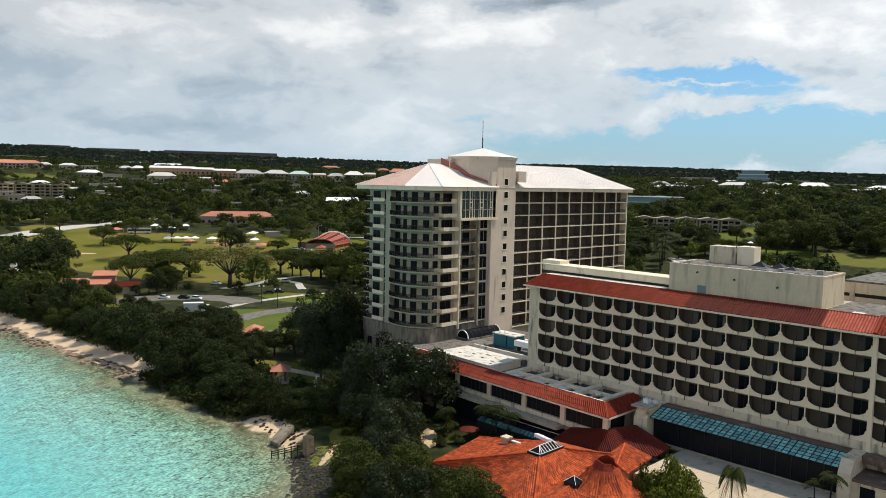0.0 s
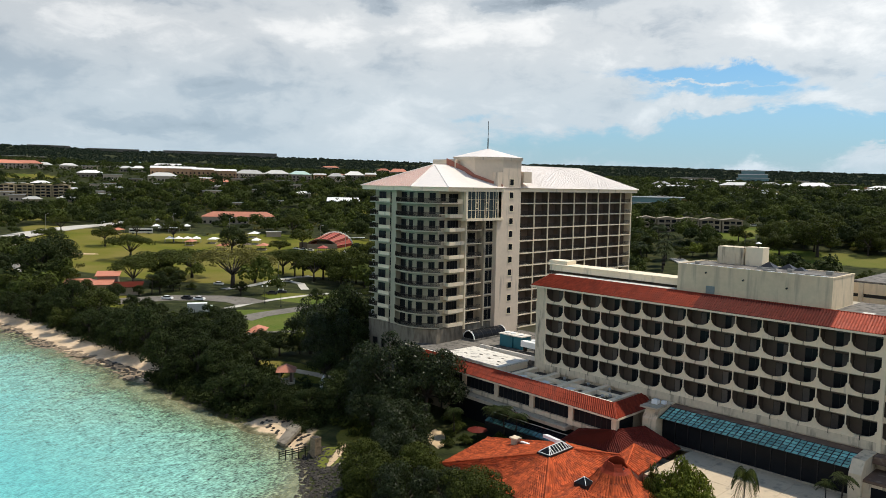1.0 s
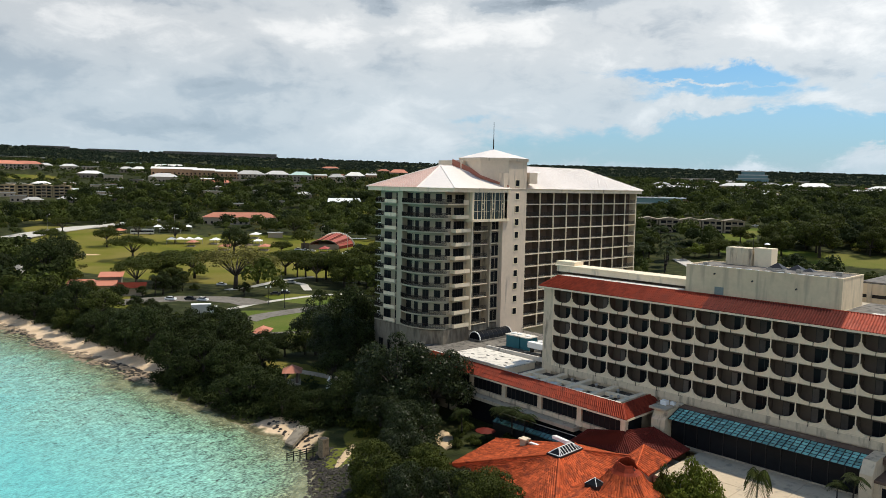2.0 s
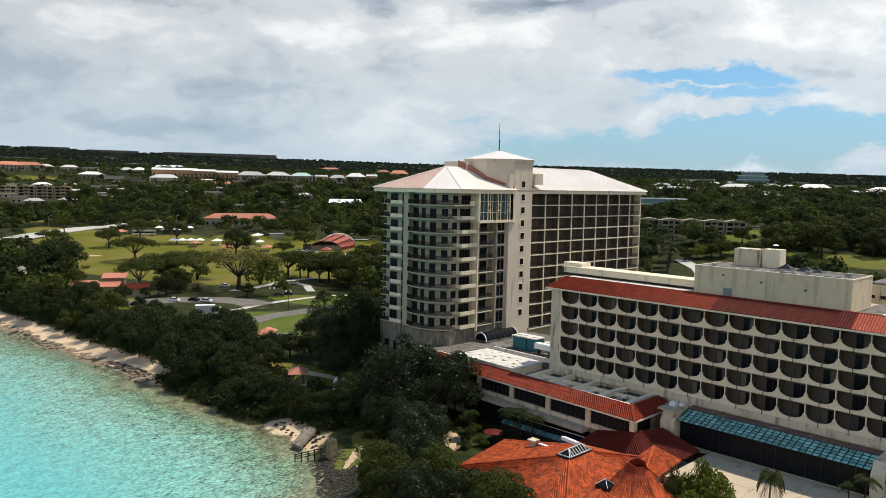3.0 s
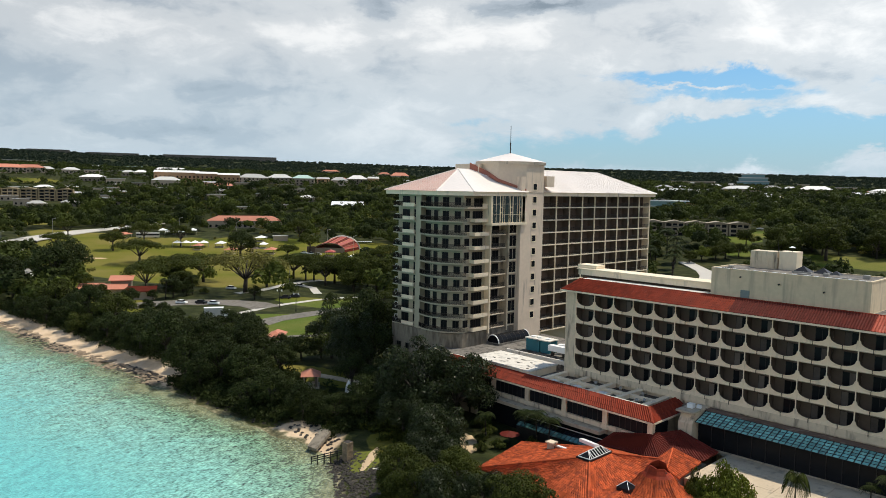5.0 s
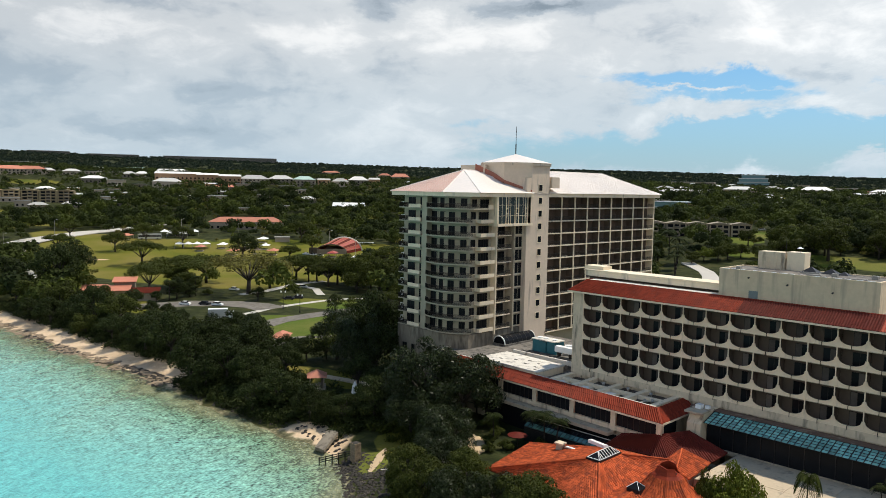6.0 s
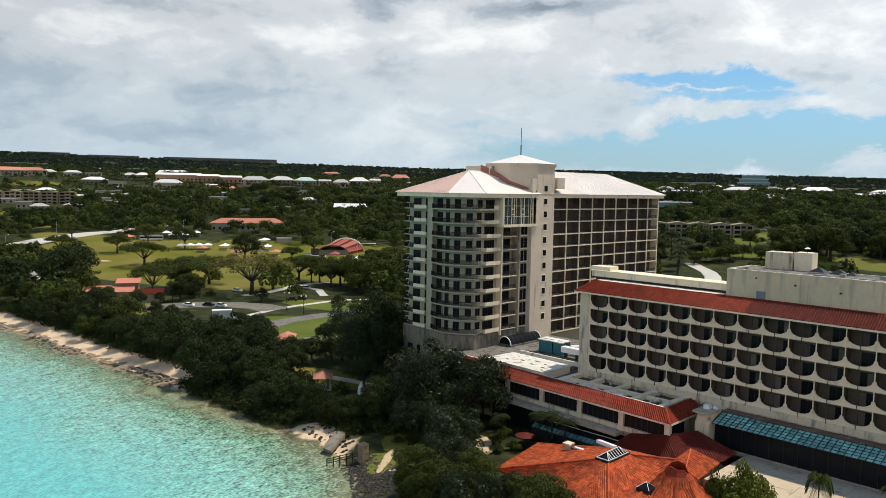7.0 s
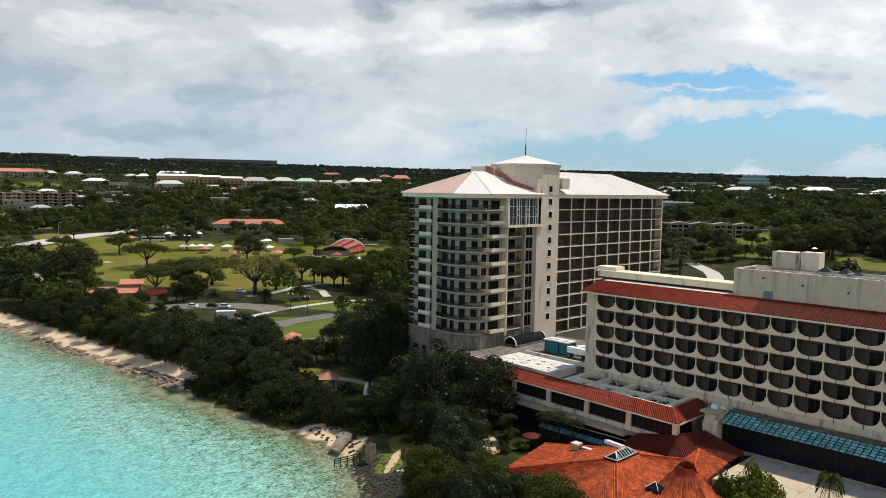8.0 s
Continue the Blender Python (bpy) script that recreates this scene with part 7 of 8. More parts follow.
for row in [(-1129, 888, 26, 11, "p"), (-1018, 835, 36, 16, "p"), (-1563, 1061, 46, 10, "p"), (-497, 318, 31, 8, "g"), (-532, 224, 16, 4.3, "f"), (-528, 243, 18, 4.3, "f"), (-530, 263, 14, 4.4, "f")]:
    house(*row, turn=0.1)
house(-451, 182, 57, 9.5, "p", label="long two-storey park lodge with a salmon tiled roof", turn=0.0, depth=13)
# homes beyond the hotel, on the inland side
for row in [(-370, 694, 20, 7, "w"), (-332, 656, 46, 7, "w"), (-565, 1147, 23, 9, "w"), (-393, 874, 21, 8, "w"), (-298, 738, 36, 9, "w"), (-292, 748, 9, 6, "o"), (-345, 950, 25, 9, "w"), (-321, 954, 20, 9, "w"),
            (-461, 1388, 20, 10, "f"), (-276, 921, 39, 12, "w"), (-200, 833, 20, 6, "w"), (-190, 873, 28, 7, "w"), (-723, 1453, 94, 9, "f"), (-319, 1177, 31, 9, "f"), (-224, 1039, 41, 9, "w"), (-616, 1406, 36, 8, "w")]:
    house(*row)
town_rng = random.Random(21)
made = 0
while made < 130:
    a, r = radians(town_rng.uniform(105, 167)), town_rng.uniform(960, 1650)
    x, y = EYE0[0] + r * math.cos(a), EYE0[1] + r * math.sin(a)
    if is_open(x, y) or any((x - q[0]) ** 2 + (y - q[1]) ** 2 < 900 for q in SITES):
        continue
    house(x, y, town_rng.uniform(9, 26), town_rng.uniform(3.4, 5.6), town_rng.choice("wwwwfffp"))
    made += 1


# small homes half hidden on the near slopes
made = 0
while made < 46:
    a, r = radians(town_rng.uniform(146, 168) if made < 34 else town_rng.uniform(106, 122)), town_rng.uniform(760, 960)
    x, y = EYE0[0] + r * math.cos(a), EYE0[1] + r * math.sin(a)
    if is_open(x, y) or any((x - q[0]) ** 2 + (y - q[1]) ** 2 < 600 for q in SITES):
        continue
    house(x, y, town_rng.uniform(9, 20), town_rng.uniform(4.0, 7.0), town_rng.choice("wwwffffo"))
    made += 1

wood_rng = random.Random(5)
count = 0
while count < 120:
    a, r = radians(wood_rng.uniform(103, 150)), wood_rng.uniform(270, 480)
    x, y = EYE0[0] + r * math.cos(a), EYE0[1] + r * math.sin(a)
    if not woods_ok(x, y):
        continue
    kind = wood_rng.choice(["mid", "mid_b", "dark_c", "dark_a"]) if r > 330 else wood_rng.choice(["mid", "dark_c"])
    plant(kind, x, y, wood_rng.uniform(4.5, 8.5), wood_rng.uniform(0, 6.28), wood_rng.uniform(0.8, 1.2))
    count += 1
for x, y, hgt in ((-112, 246, 13), (-120, 262, 14), (-128, 255, 13), (-106, 234, 12), (-135, 280, 14), (-118, 232, 12), (-102, 226, 11), (-142, 268, 13), (-125, 243, 12), (-205, 20, 8), (-199, 6, 8)):
    plant("palm_d", x, y, hgt, wood_rng.uniform(0, 6))
plant("bush_l", -110.9, 274.8, 6.5, 1.0, 1.3)
for x, y, r in [(-105.3, 280.5, 5.5), (-103.1, 287.7, 6.5), (-100.2, 298.0, 5), (-113.1, 265.4, 4.5), (-91.5, 302.0, 5), (-81.0, 303.2, 7.5), (-77.9, 311.2, 8)]:
    plant("dark_c", x, y, r, wood_rng.uniform(0, 6), 1.0)
plant("dark_c", -60, 318, 13, 2.0, 1.0)
plant("dark_a", -66, 330, 9, 1.0, 1.0)
plant("mid", -20, 342, 10, 1.0, 1.0)
for x, y, r in ((-92, 332, 8), (-78, 346, 9), (-40, 352, 9), (2, 352, 10), (30, 346, 10), (-86, 296, 5), (-110, 330, 6), (-70, 362, 10), (-10, 366, 11), (-50, 372, 10)):
    plant("dark_c", x, y, r, wood_rng.uniform(0, 6), 1.1)


def far_wood(name, label, n, r0, r1, rad, tris, seed, material, low=0.0, bias=1.0, leaf=0.2, az0=101, az1=171, spacing=0.0, squash=1.0):
    """One mass of far tree crowns, each a lumpy dome of leaf clumps with its own tone."""
    rng = np.random.RandomState(seed)
    xs, ys = np.zeros(0), np.zeros(0)
    tries = 0
    while len(xs) < n and tries < 12:
        tries += 1
        m = n * 3
        a = np.radians(rng.uniform(az0, az1, m))
        r = r0 + (r1 - r0) * rng.uniform(0, 1, m) ** bias
        x, y = EYE0[0] + r * np.cos(a), EYE0[1] + r * np.sin(a)
        thin = ripple(x, y, 60.0, 7.7) + ripple(x, y, 23.0, 3.1)
        good = (thin > -0.55 + low) & woods_mask(x, y)
        xs, ys = np.concatenate([xs, x[good]]), np.concatenate([ys, y[good]])
        if spacing:
            cell = np.round(np.stack([xs, ys], -1) / spacing).astype(int)
            _, first = np.unique(cell, axis=0, return_index=True)
            first = np.sort(first)
            xs, ys = xs[first], ys[first]
    xs, ys = xs[:n], ys[:n]
    n = len(xs)
    h = ground_height(xs, ys)
    R_ = rng.uniform(rad[0], rad[1], n)
    lobes = 6
    lu, lt = rng.uniform(-0.1, 1.0, (n, lobes)), rng.uniform(0, 2 * np.pi, (n, lobes))
    lq = np.sqrt(1 - lu ** 2) * 0.62
    lobe = np.stack([lq * np.cos(lt), lq * np.sin(lt), 0.5 * lu], -1)
    pick = rng.randint(0, lobes, (n, tris))
    u = rng.uniform(-0.25, 1.0, (n, tris))
    t = rng.uniform(0, 2 * np.pi, (n, tris))
    s = np.sqrt(1 - u ** 2)
    d = np.stack([s * np.cos(t), s * np.sin(t), u], -1)
    off = np.take_along_axis(lobe, pick[:, :, None], axis=1) + d * 0.5 * rng.uniform(0.75, 1.05, (n, tris, 1))
    tall = rng.uniform(0.8, 1.25, n) * squash
    off = off * np.stack([np.ones(n), np.ones(n), tall], -1)[:, None, :]
    c = np.stack([xs, ys, h + R_ * 0.75 * tall], -1)[:, None, :] + off * R_[:, None, None]
    nr_ = d + 0.30 * rng.normal(0, 1, (n, tris, 3))
    nr_ /= np.linalg.norm(nr_, axis=-1, keepdims=True)
    e1 = np.cross(nr_, np.array([0.31, 0.52, 0.79]))
    e1 /= np.linalg.norm(e1, axis=-1, keepdims=True) + 1e-6
    e2 = np.cross(nr_, e1)
    sz = (R_ * leaf)[:, None, None] * rng.uniform(0.6, 1.3, (n, tris, 1))
    ph = rng.uniform(0, 6.28, (n, tris, 1))
    v = np.stack([c + sz * (e1 * np.cos(ph + k) + e2 * np.sin(ph + k)) for k in (0.0, 2.1, 4.2)], axis=2).reshape(-1, 3)
    me_ = bpy.data.meshes.new(name)
    me_.from_pydata(v.tolist(), [], np.arange(len(v)).reshape(-1, 3).tolist())
    tone_ = np.repeat(rng.uniform(0, 1, n) ** 1.3, tris * 3)
    at_ = me_.attributes.new("tone", "FLOAT", "POINT")
    at_.data.foreach_set("value", tone_.astype(np.float32))
    me_.materials.append(M[material])
    return tagged(new(name, me_), label, "woodland", kind="stuff")


far_wood("woodland", "dense green woodland behind the park and hotel", 1750, 300, 830, (3.4, 8.0), 330, 3, "crowns", -0.42, 1.0, 0.125, spacing=6.0)
far_wood("scrub", "yellow-green scrub between the trees", 900, 340, 900, (1.6, 3.6), 90, 8, "leaf_olive", 0.0, 1.0, 0.2)
far_wood("scrub", "sunlit bright green scrub between the trees", 420, 340, 760, (2.0, 4.5), 110, 9, "leaf_bright", 0.2, 1.0, 0.17)
far_wood("town_trees", "dark trees scattered between the town's houses", 9500, 640, 1650, (2.4, 5.2), 60, 4, "crowns", -0.6, 1.3, 0.21, spacing=5.0)
far_wood("ridge_woodland", "dark woodland covering the far ridge, haze tinted into its green", 14000, 1450, 3000, (3.5, 7.0), 26, 6, "crowns_hazy", -0.9, 0.8, 0.40, squash=0.42)

def undergrowth(name, label, n, x0, x1, s0, s1, rad, tris, seed, material):
    """Low dense leaves between the trees along the shore."""
    rng = np.random.RandomState(seed)
    x, y = rng.uniform(x0, x1, n * 8), rng.uniform(-60, 10, n * 8)
    d = shore_distance(x, y)
    ok_ = (d > s0) & (d < s1)
    for cx, cy, cr in ((-60.5, -19.8, 4.5), (-57, -22.5, 4.0), (-50, -17, 3.5), (-139, -4, 7), (-62, -14, 6), (-19, -34, 6.5), (-29, -33, 6.5), (-46, -35.5, 4.5), (-40, -34.5, 4.5), (-9, -20, 8)):
        ok_ &= (x - cx) ** 2 + (y - cy) ** 2 > cr * cr
    x, y = x[ok_][:n], y[ok_][:n]
    n = len(x)
    h = ground_height(x, y)
    R_ = rng.uniform(rad[0], rad[1], n)
    u_ = rng.uniform(-0.1, 1, (n, tris))
    t_ = rng.uniform(0, 2 * np.pi, (n, tris))
    q_ = np.sqrt(1 - u_ ** 2)
    c_ = np.stack([x, y, h + 0.2 * R_], -1)[:, None, :] + np.stack([q_ * np.cos(t_), q_ * np.sin(t_), u_], -1) * (R_[:, None, None] * rng.uniform(0.6, 1.1, (n, tris, 1)))
    jit = rng.normal(0, 0.22, (n, tris, 3, 3))
    v = (c_[:, :, None, :] + jit).reshape(-1, 3)
    me_ = bpy.data.meshes.new(name)
    me_.from_pydata(v.tolist(), [], np.arange(len(v)).reshape(-1, 3).tolist())
    me_.materials.append(M[material])
    return tagged(new(name, me_), label, "undergrowth", kind="stuff")


undergrowth("undergrowth", "dense dark undergrowth along the shore", 1100, -240, -86, 7.8, 26, (0.9, 2.4), 70, 1, "leaf_dark")
undergrowth("undergrowth", "dense dark undergrowth along the shore", 1000, -95, -28, 2.2, 22, (0.8, 2.0), 90, 2, "leaf_dark")
undergrowth("undergrowth", "low green undergrowth beside the hotel", 260, -40, 4, 7, 22, (0.6, 1.5), 90, 3, "leaf_mid")


def apartment_block(x, y, ang, units, unit_w, floors, label, z, material="apt_wall"):
    t = thing("apartment_building", label, "apartment building", (x, y, z))
    P = lambda a, b: turned(x, y, ang, a, b)
    H = floors * 3.0 + 1.0
    for u in range(units):
        a0, a1 = u * unit_w, (u + 1) * unit_w - 0.8
        part("unit_wall", Solid().prism([P(a0, 0), P(a1, 0), P(a1, 11), P(a0, 11)], z - 2, z + H), [material], t)
        am = (a0 + a1) / 2
        part("roof", Solid().add([(*P(a0 - 0.4, -0.8), z + H), (*P(a1 + 0.4, -0.8), z + H), (*P(a1 + 0.4, 11.4), z + H), (*P(a0 - 0.4, 11.4), z + H), (*P(am, -0.8), z + H + 1.4), (*P(am, 11.4), z + H + 1.4)],
             [(0, 1, 4), (1, 2, 5, 4), (2, 3, 5), (3, 0, 4, 5)]), [material], t)
        for f_ in range(floors):
            zz_ = z + 1.4 + 3.0 * f_
            for q0, q1 in ((0.08, 0.34), (0.40, 0.62), (0.70, 0.92)):
                b0, b1 = a0 + (a1 - a0) * q0, a0 + (a1 - a0) * q1
                part("window", Solid().prism([P(b0, -0.06), P(b1, -0.06), P(b1, 0.1), P(b0, 0.1)], zz_, zz_ + 1.9), ["dark_glass"], t)
            part("balcony", Solid().prism([P(a0 + unit_w * 0.36, -1.3), P(a0 + unit_w * 0.62, -1.3), P(a0 + unit_w * 0.62, 0), P(a0 + unit_w * 0.36, 0)], zz_ - 0.3, zz_ + 0.6), ["house_wall"], t)
    return t


apartment_block(-176, 322, radians(33), 5, 13.5, 3, "row of brown three-storey apartments with gabled roofs", 21.0)
apartment_block(-738, 62, radians(66), 5, 16, 5, "long ochre five-storey apartment block behind trees", 26.0, "apt_ochre")

fb = thing("office_block", "far stepped office block with blue-green glazing", "office building", (-620, 1530, 60))
bz = zg(-620, 1530)
for i, (w_, z0, z1) in enumerate(((66, 0, 8), (60, 8, 16), (48, 16, 24))):
    q = [turned(-620, 1530, radians(24), a, b) for a, b in ((-w_ / 2, -9), (w_ / 2, -9), (w_ / 2, 9), (-w_ / 2, 9))]
    part("storey_block", Solid().prism(q, bz + z0, bz + z1), ["far_teal"], fb)
    q = [turned(-620, 1530, radians(24), a, b) for a, b in ((-w_ / 2 - 1, -10), (w_ / 2 + 1, -10), (w_ / 2 + 1, 9), (-w_ / 2 - 1, 9))]
    part("slab", Solid().prism(q, bz + z1, bz + z1 + 1.6), ["steel_roof"], fb)
gl = thing("glazed_hall", "long low hall with pale roof and green glazing", "hall", (-258, 480, 30))
bz = zg(-258, 480) - 1
for z0, z1, w_, mm, d0 in ((0, 5.2, 52, "far_teal", 0), (5.2, 5.8, 55, "steel_roof", -1.5), (5.8, 10.0, 52, "far_teal", 0), (10.0, 10.8, 58, "white", -2)):
    q = [turned(-258, 480, radians(36), a, b) for a, b in ((-w_ / 2, d0), (w_ / 2, d0), (w_ / 2, 14), (-w_ / 2, 14))]
    part("roof" if "far" not in mm else "glazed_storey", Solid().prism(q, bz + z0, bz + z1), [mm], gl)
rb = thing("ridge_building", "very long flat-roofed building on the far ridge", "building", (-2290, 1160, 130))
for (a0, r_), (a1, _), hh in (((156.6, 2700), (148.6, 2700), 9), ((161.5, 2750), (158.2, 2750), 6), ((165.2, 2750), (162.6, 2750), 6)):
    p0 = (EYE0[0] + r_ * math.cos(radians(a0)), EYE0[1] + r_ * math.sin(radians(a0)))
    p1 = (EYE0[0] + r_ * math.cos(radians(a1)), EYE0[1] + r_ * math.sin(radians(a1)))
    zt = max(zg(*p0), zg(*p1))
    n_ = Vector((p1[1] - p0[1], p0[0] - p1[0])).normalized() * 20
    part("wall", Solid().prism([p0, (p0[0] - n_.x, p0[1] - n_.y), (p1[0] - n_.x, p1[1] - n_.y), p1], zt - 15, zt + hh + 1), ["roof_grey"], rb)
    part("roof", Solid().prism([(p0[0] + n_.x * 0.1, p0[1] + n_.y * 0.1), (p0[0] - n_.x, p0[1] - n_.y), (p1[0] - n_.x, p1[1] - n_.y), (p1[0] + n_.x * 0.1, p1[1] + n_.y * 0.1)], zt + hh + 1, zt + hh + 2.4), ["white"], rb)


# ---- roads, paths, car parks
strip("road", [(-385, -34), (-420, -1), (-433, 13), (-455, 40), (-484, 75), (-497, 105), (-520, 150)], 19, "road_pale", "pale worn road beside the park")
strip("road", [(-300, -14), (-345, -6), (-400, 6), (-420, 14)], 4, "road_pale", "pale worn road beside the park")
strip("path", [(-130.5, 7.2), (-134.8, 15.5), (-136.3, 24.2), (-137.2, 30.8), (-137.5, 39.7), (-137.8, 47.2), (-136.2, 60.1)], 8, "asphalt", "grey worn park path", "path")
strip("path", [(-153, 12), (-156, 20), (-159, 26), (-161.5, 38), (-162.5, 50), (-162.3, 60), (-159, 67), (-152, 76)], 3.0, "road_pale", "pale park path", "path")
strip("car_park", [(-192, -12), (-191, -2), (-188, 10), (-178, 22), (-168, 27), (-158, 27)], 13, "asphalt", "grey asphalt car park among trees", "car park")
strip("path", [(-198, 36), (-200, 50), (-207, 63), (-210.5, 69), (-213, 79), (-213.5, 90)], 4.0, "road_pale", "pale park path", "path")
strip("path", [(-207, 64.5), (-202, 71), (-193, 71), (-184, 66), (-176, 62)], 3.5, "road_pale", "pale park path", "path")
strip("road", [(-115.6, 265.1), (-106.2, 258.3), (-96.9, 249.7), (-88.9, 238.2), (-80.1, 219.9), (-70.2, 190.7)], 8, "road_pale", "pale curved hotel drive", lift=0.15)
strip("road", [(-594, 124), (-587, 137), (-577, 152), (-567, 169), (-560, 186)], 7, "asphalt", "grey street among the trees")
strip("path", [(-111, -5), (-106, 7.4), (-101, 17)], 3.0, "asphalt", "grey worn park path", "path")
strip("footpath", [(-71, -15), (-60, -12), (-50, -10)], 2.5, "paving", "pale garden path", "path")
def sand_patch(name, cx, cy, rx, ry, turn, label, seed, material="sand", lift=0.0):
    """A thin irregular patch that follows the ground."""
    rng = random.Random(seed)
    s = Solid()
    ring = []
    for i in range(22):
        a = 2 * math.pi * i / 22
        k = rng.uniform(0.78, 1.12)
        x, y = turned(cx, cy, radians(turn), rx * k * math.cos(a), ry * k * math.sin(a))
        ring.append((x, y, zg(x, y) + 0.08 + lift))
    inner = [(cx + (x - cx) * 0.5, cy + (y - cy) * 0.5, zg(cx + (x - cx) * 0.5, cy + (y - cy) * 0.5) + 0.14 + lift) for x, y, _ in ring]
    low = [(x, y, z - 0.6) for x, y, z in ring]
    v = ring + inner + [(cx, cy, zg(cx, cy) + 0.16 + lift)] + low
    f = []
    for i in range(22):
        j = (i + 1) % 22
        f += [(i, j, 22 + j, 22 + i), (22 + i, 22 + j, 44), (45 + i, 45 + j, j, i)]
    s.add(v, f)
    return solo(name, s, [material], label, "sand patch", kind="structure")


sand_patch("sand_court", -8.2, -20.6, 5.6, 1.5, -37, "sunlit pale sand court beside the restaurant", 4)
sand_patch("sand_path", -19.2, -35.0, 4.4, 0.95, -58, "sunlit pale sand path above the rocks", 6, lift=0.10)
sand_patch("sand_pitch", -361, 33, 9, 2.2, 60, "long pale sand pitch on the park lawn", 9)
sand_patch("grass_bank", -19.5, -36.0, 5.0, 3.0, -36, "sunlit yellow grass bank above the rocks", 7, "lawn_bright")


def pavilion(x, y, w, roof, label, h=2.6, hip=True):
    z = zg(x, y)
    t = thing("picnic_shelter", label, "shelter", (x, y, z), group="park shelters")
    a = radians(-44)
    P = lambda p, q: turned(x, y, a, p, q)
    d = w * 0.62
    E_ = [(*P(-w / 2, -d / 2), z + h), (*P(w / 2, -d / 2), z + h), (*P(w / 2, d / 2), z + h), (*P(-w / 2, d / 2), z + h)]
    s = Solid().add(E_ + [(*P(-w * 0.2, 0), z + h + 1.3), (*P(w * 0.2, 0), z + h + 1.3)], [(0, 1, 5, 4), (1, 2, 5), (2, 3, 4, 5), (3, 0, 4), (3, 2, 1, 0)])
    part("roof", s, [roof], t)
    for p, q in ((-0.42, -0.4), (0.42, -0.4), (0.42, 0.4), (-0.42, 0.4)):
        xx, yy = P(p * w, q * d)
        part("post", Solid().tube((xx, yy, z - 0.3), (xx, yy, z + h), 0.15, sides=5), ["house_wall"], t)
    part("floor", Solid().prism([P(-w * .4, -d * .4), P(w * .4, -d * .4), P(w * .4, d * .4), P(-w * .4, d * .4)], z - 0.4, z + 0.12), ["concrete"], t)
    return t


for x, y, w_, rf in ((-430, 78, 13, "pink_roof"), (-364, 100, 9, "pink_roof"), (-340, 110, 11, "pink_roof"), (-328, 131, 11, "pink_roof"), (-300, 157, 10, "red_paint"),
                     (-392, -7, 11, "red_paint"), (-360, -10, 9, "pink_roof"), (-335, 124, 7, "recess")):
    pavilion(x, y, w_, rf, "open picnic shelter with a salmon red roof")
pavilion(-102.5, -3.2, 8, "pink_roof", "open picnic shelter with a salmon red roof")
for x, y, w_ in ((-376, 152, 11), (-349, 138, 9), (-277, 157, 9), (-365, 116, 9), (-352, 126, 6)):
    pavilion(x, y, w_, "white", "white tent canopy on the park lawn")
for x, y, w_, d_ in ((-433, 118, 26, 10), (-375, 100, 22, 7), (-424, 112, 14, 6)):
    z = zg(x, y)
    mq = thing("marquee", "long white event marquee on the park lawn", "marquee", (x, y, z), group="marquees")
    n_ = int(w_ / 5)
    for i in range(n_):
        a0, a1 = -w_ / 2 + w_ * i / n_, -w_ / 2 + w_ * (i + 1) / n_
        E_ = [(*turned(x, y, radians(62), a, b), z + 2.9) for a, b in ((a0, -d_ / 2), (a1, -d_ / 2), (a1, d_ / 2), (a0, d_ / 2))]
        part("canopy", Solid().add(E_ + [(*turned(x, y, radians(62), (a0 + a1) / 2, 0), z + 4.4)], [(0, 1, 4), (1, 2, 4), (2, 3, 4), (3, 0, 4)]), ["white"], mq)
    for i in range(n_ + 1):
        for b in (-d_ / 2 + 0.1, d_ / 2 - 0.1):
            q = turned(x, y, radians(62), -w_ / 2 + w_ * i / n_, b)
            part("post", Solid().tube((*q, z - 0.3), (*q, z + 2.95), 0.07, sides=5), ["pale_bar"], mq)
# long pale coach beside the road, beige store beside the tents
z = zg(-421, 91)
bs = thing("coach", "long pale coach parked beside the park road", "coach", (-421, 91, z))
P = lambda p, q: turned(-421, 91, radians(66), p, q)
part("body", Solid().prism([P(-7.5, -1.3), P(7.5, -1.3), P(7.5, 1.3), P(-7.5, 1.3)], z + 0.7, z + 3.9), ["steel_roof"], bs)
part("window_band", Solid().prism([P(-7.2, -1.36), P(7.2, -1.36), P(7.2, -1.25), P(-7.2, -1.25)], z + 2.0, z + 3.0), ["dark_glass"], bs)
for a in (-5, 5):
    for b in (-1.35, 1.05):
        part("wheel", Solid().tube((*P(a, b), z + 0.55), (*P(a, b + 0.3), z + 0.55), 0.55, sides=10), ["tyre"], bs)
z = zg(-373, 166)
bs = thing("store_hut", "small flat-roofed beige store hut on the lawn", "hut", (-373, 166, z))
part("wall", Solid().prism([turned(-373, 166, radians(60), a, b) for a, b in ((-5, -2.5), (5, -2.5), (5, 2.5), (-5, 2.5))], z - 0.5, z + 3.2), ["house_wall"], bs)
part("roof", Solid().prism([turned(-373, 166, radians(60), a, b) for a, b in ((-5.5, -3), (5.5, -3), (5.5, 3), (-5.5, 3))], z + 3.2, z + 3.5), ["steel_roof"], bs)

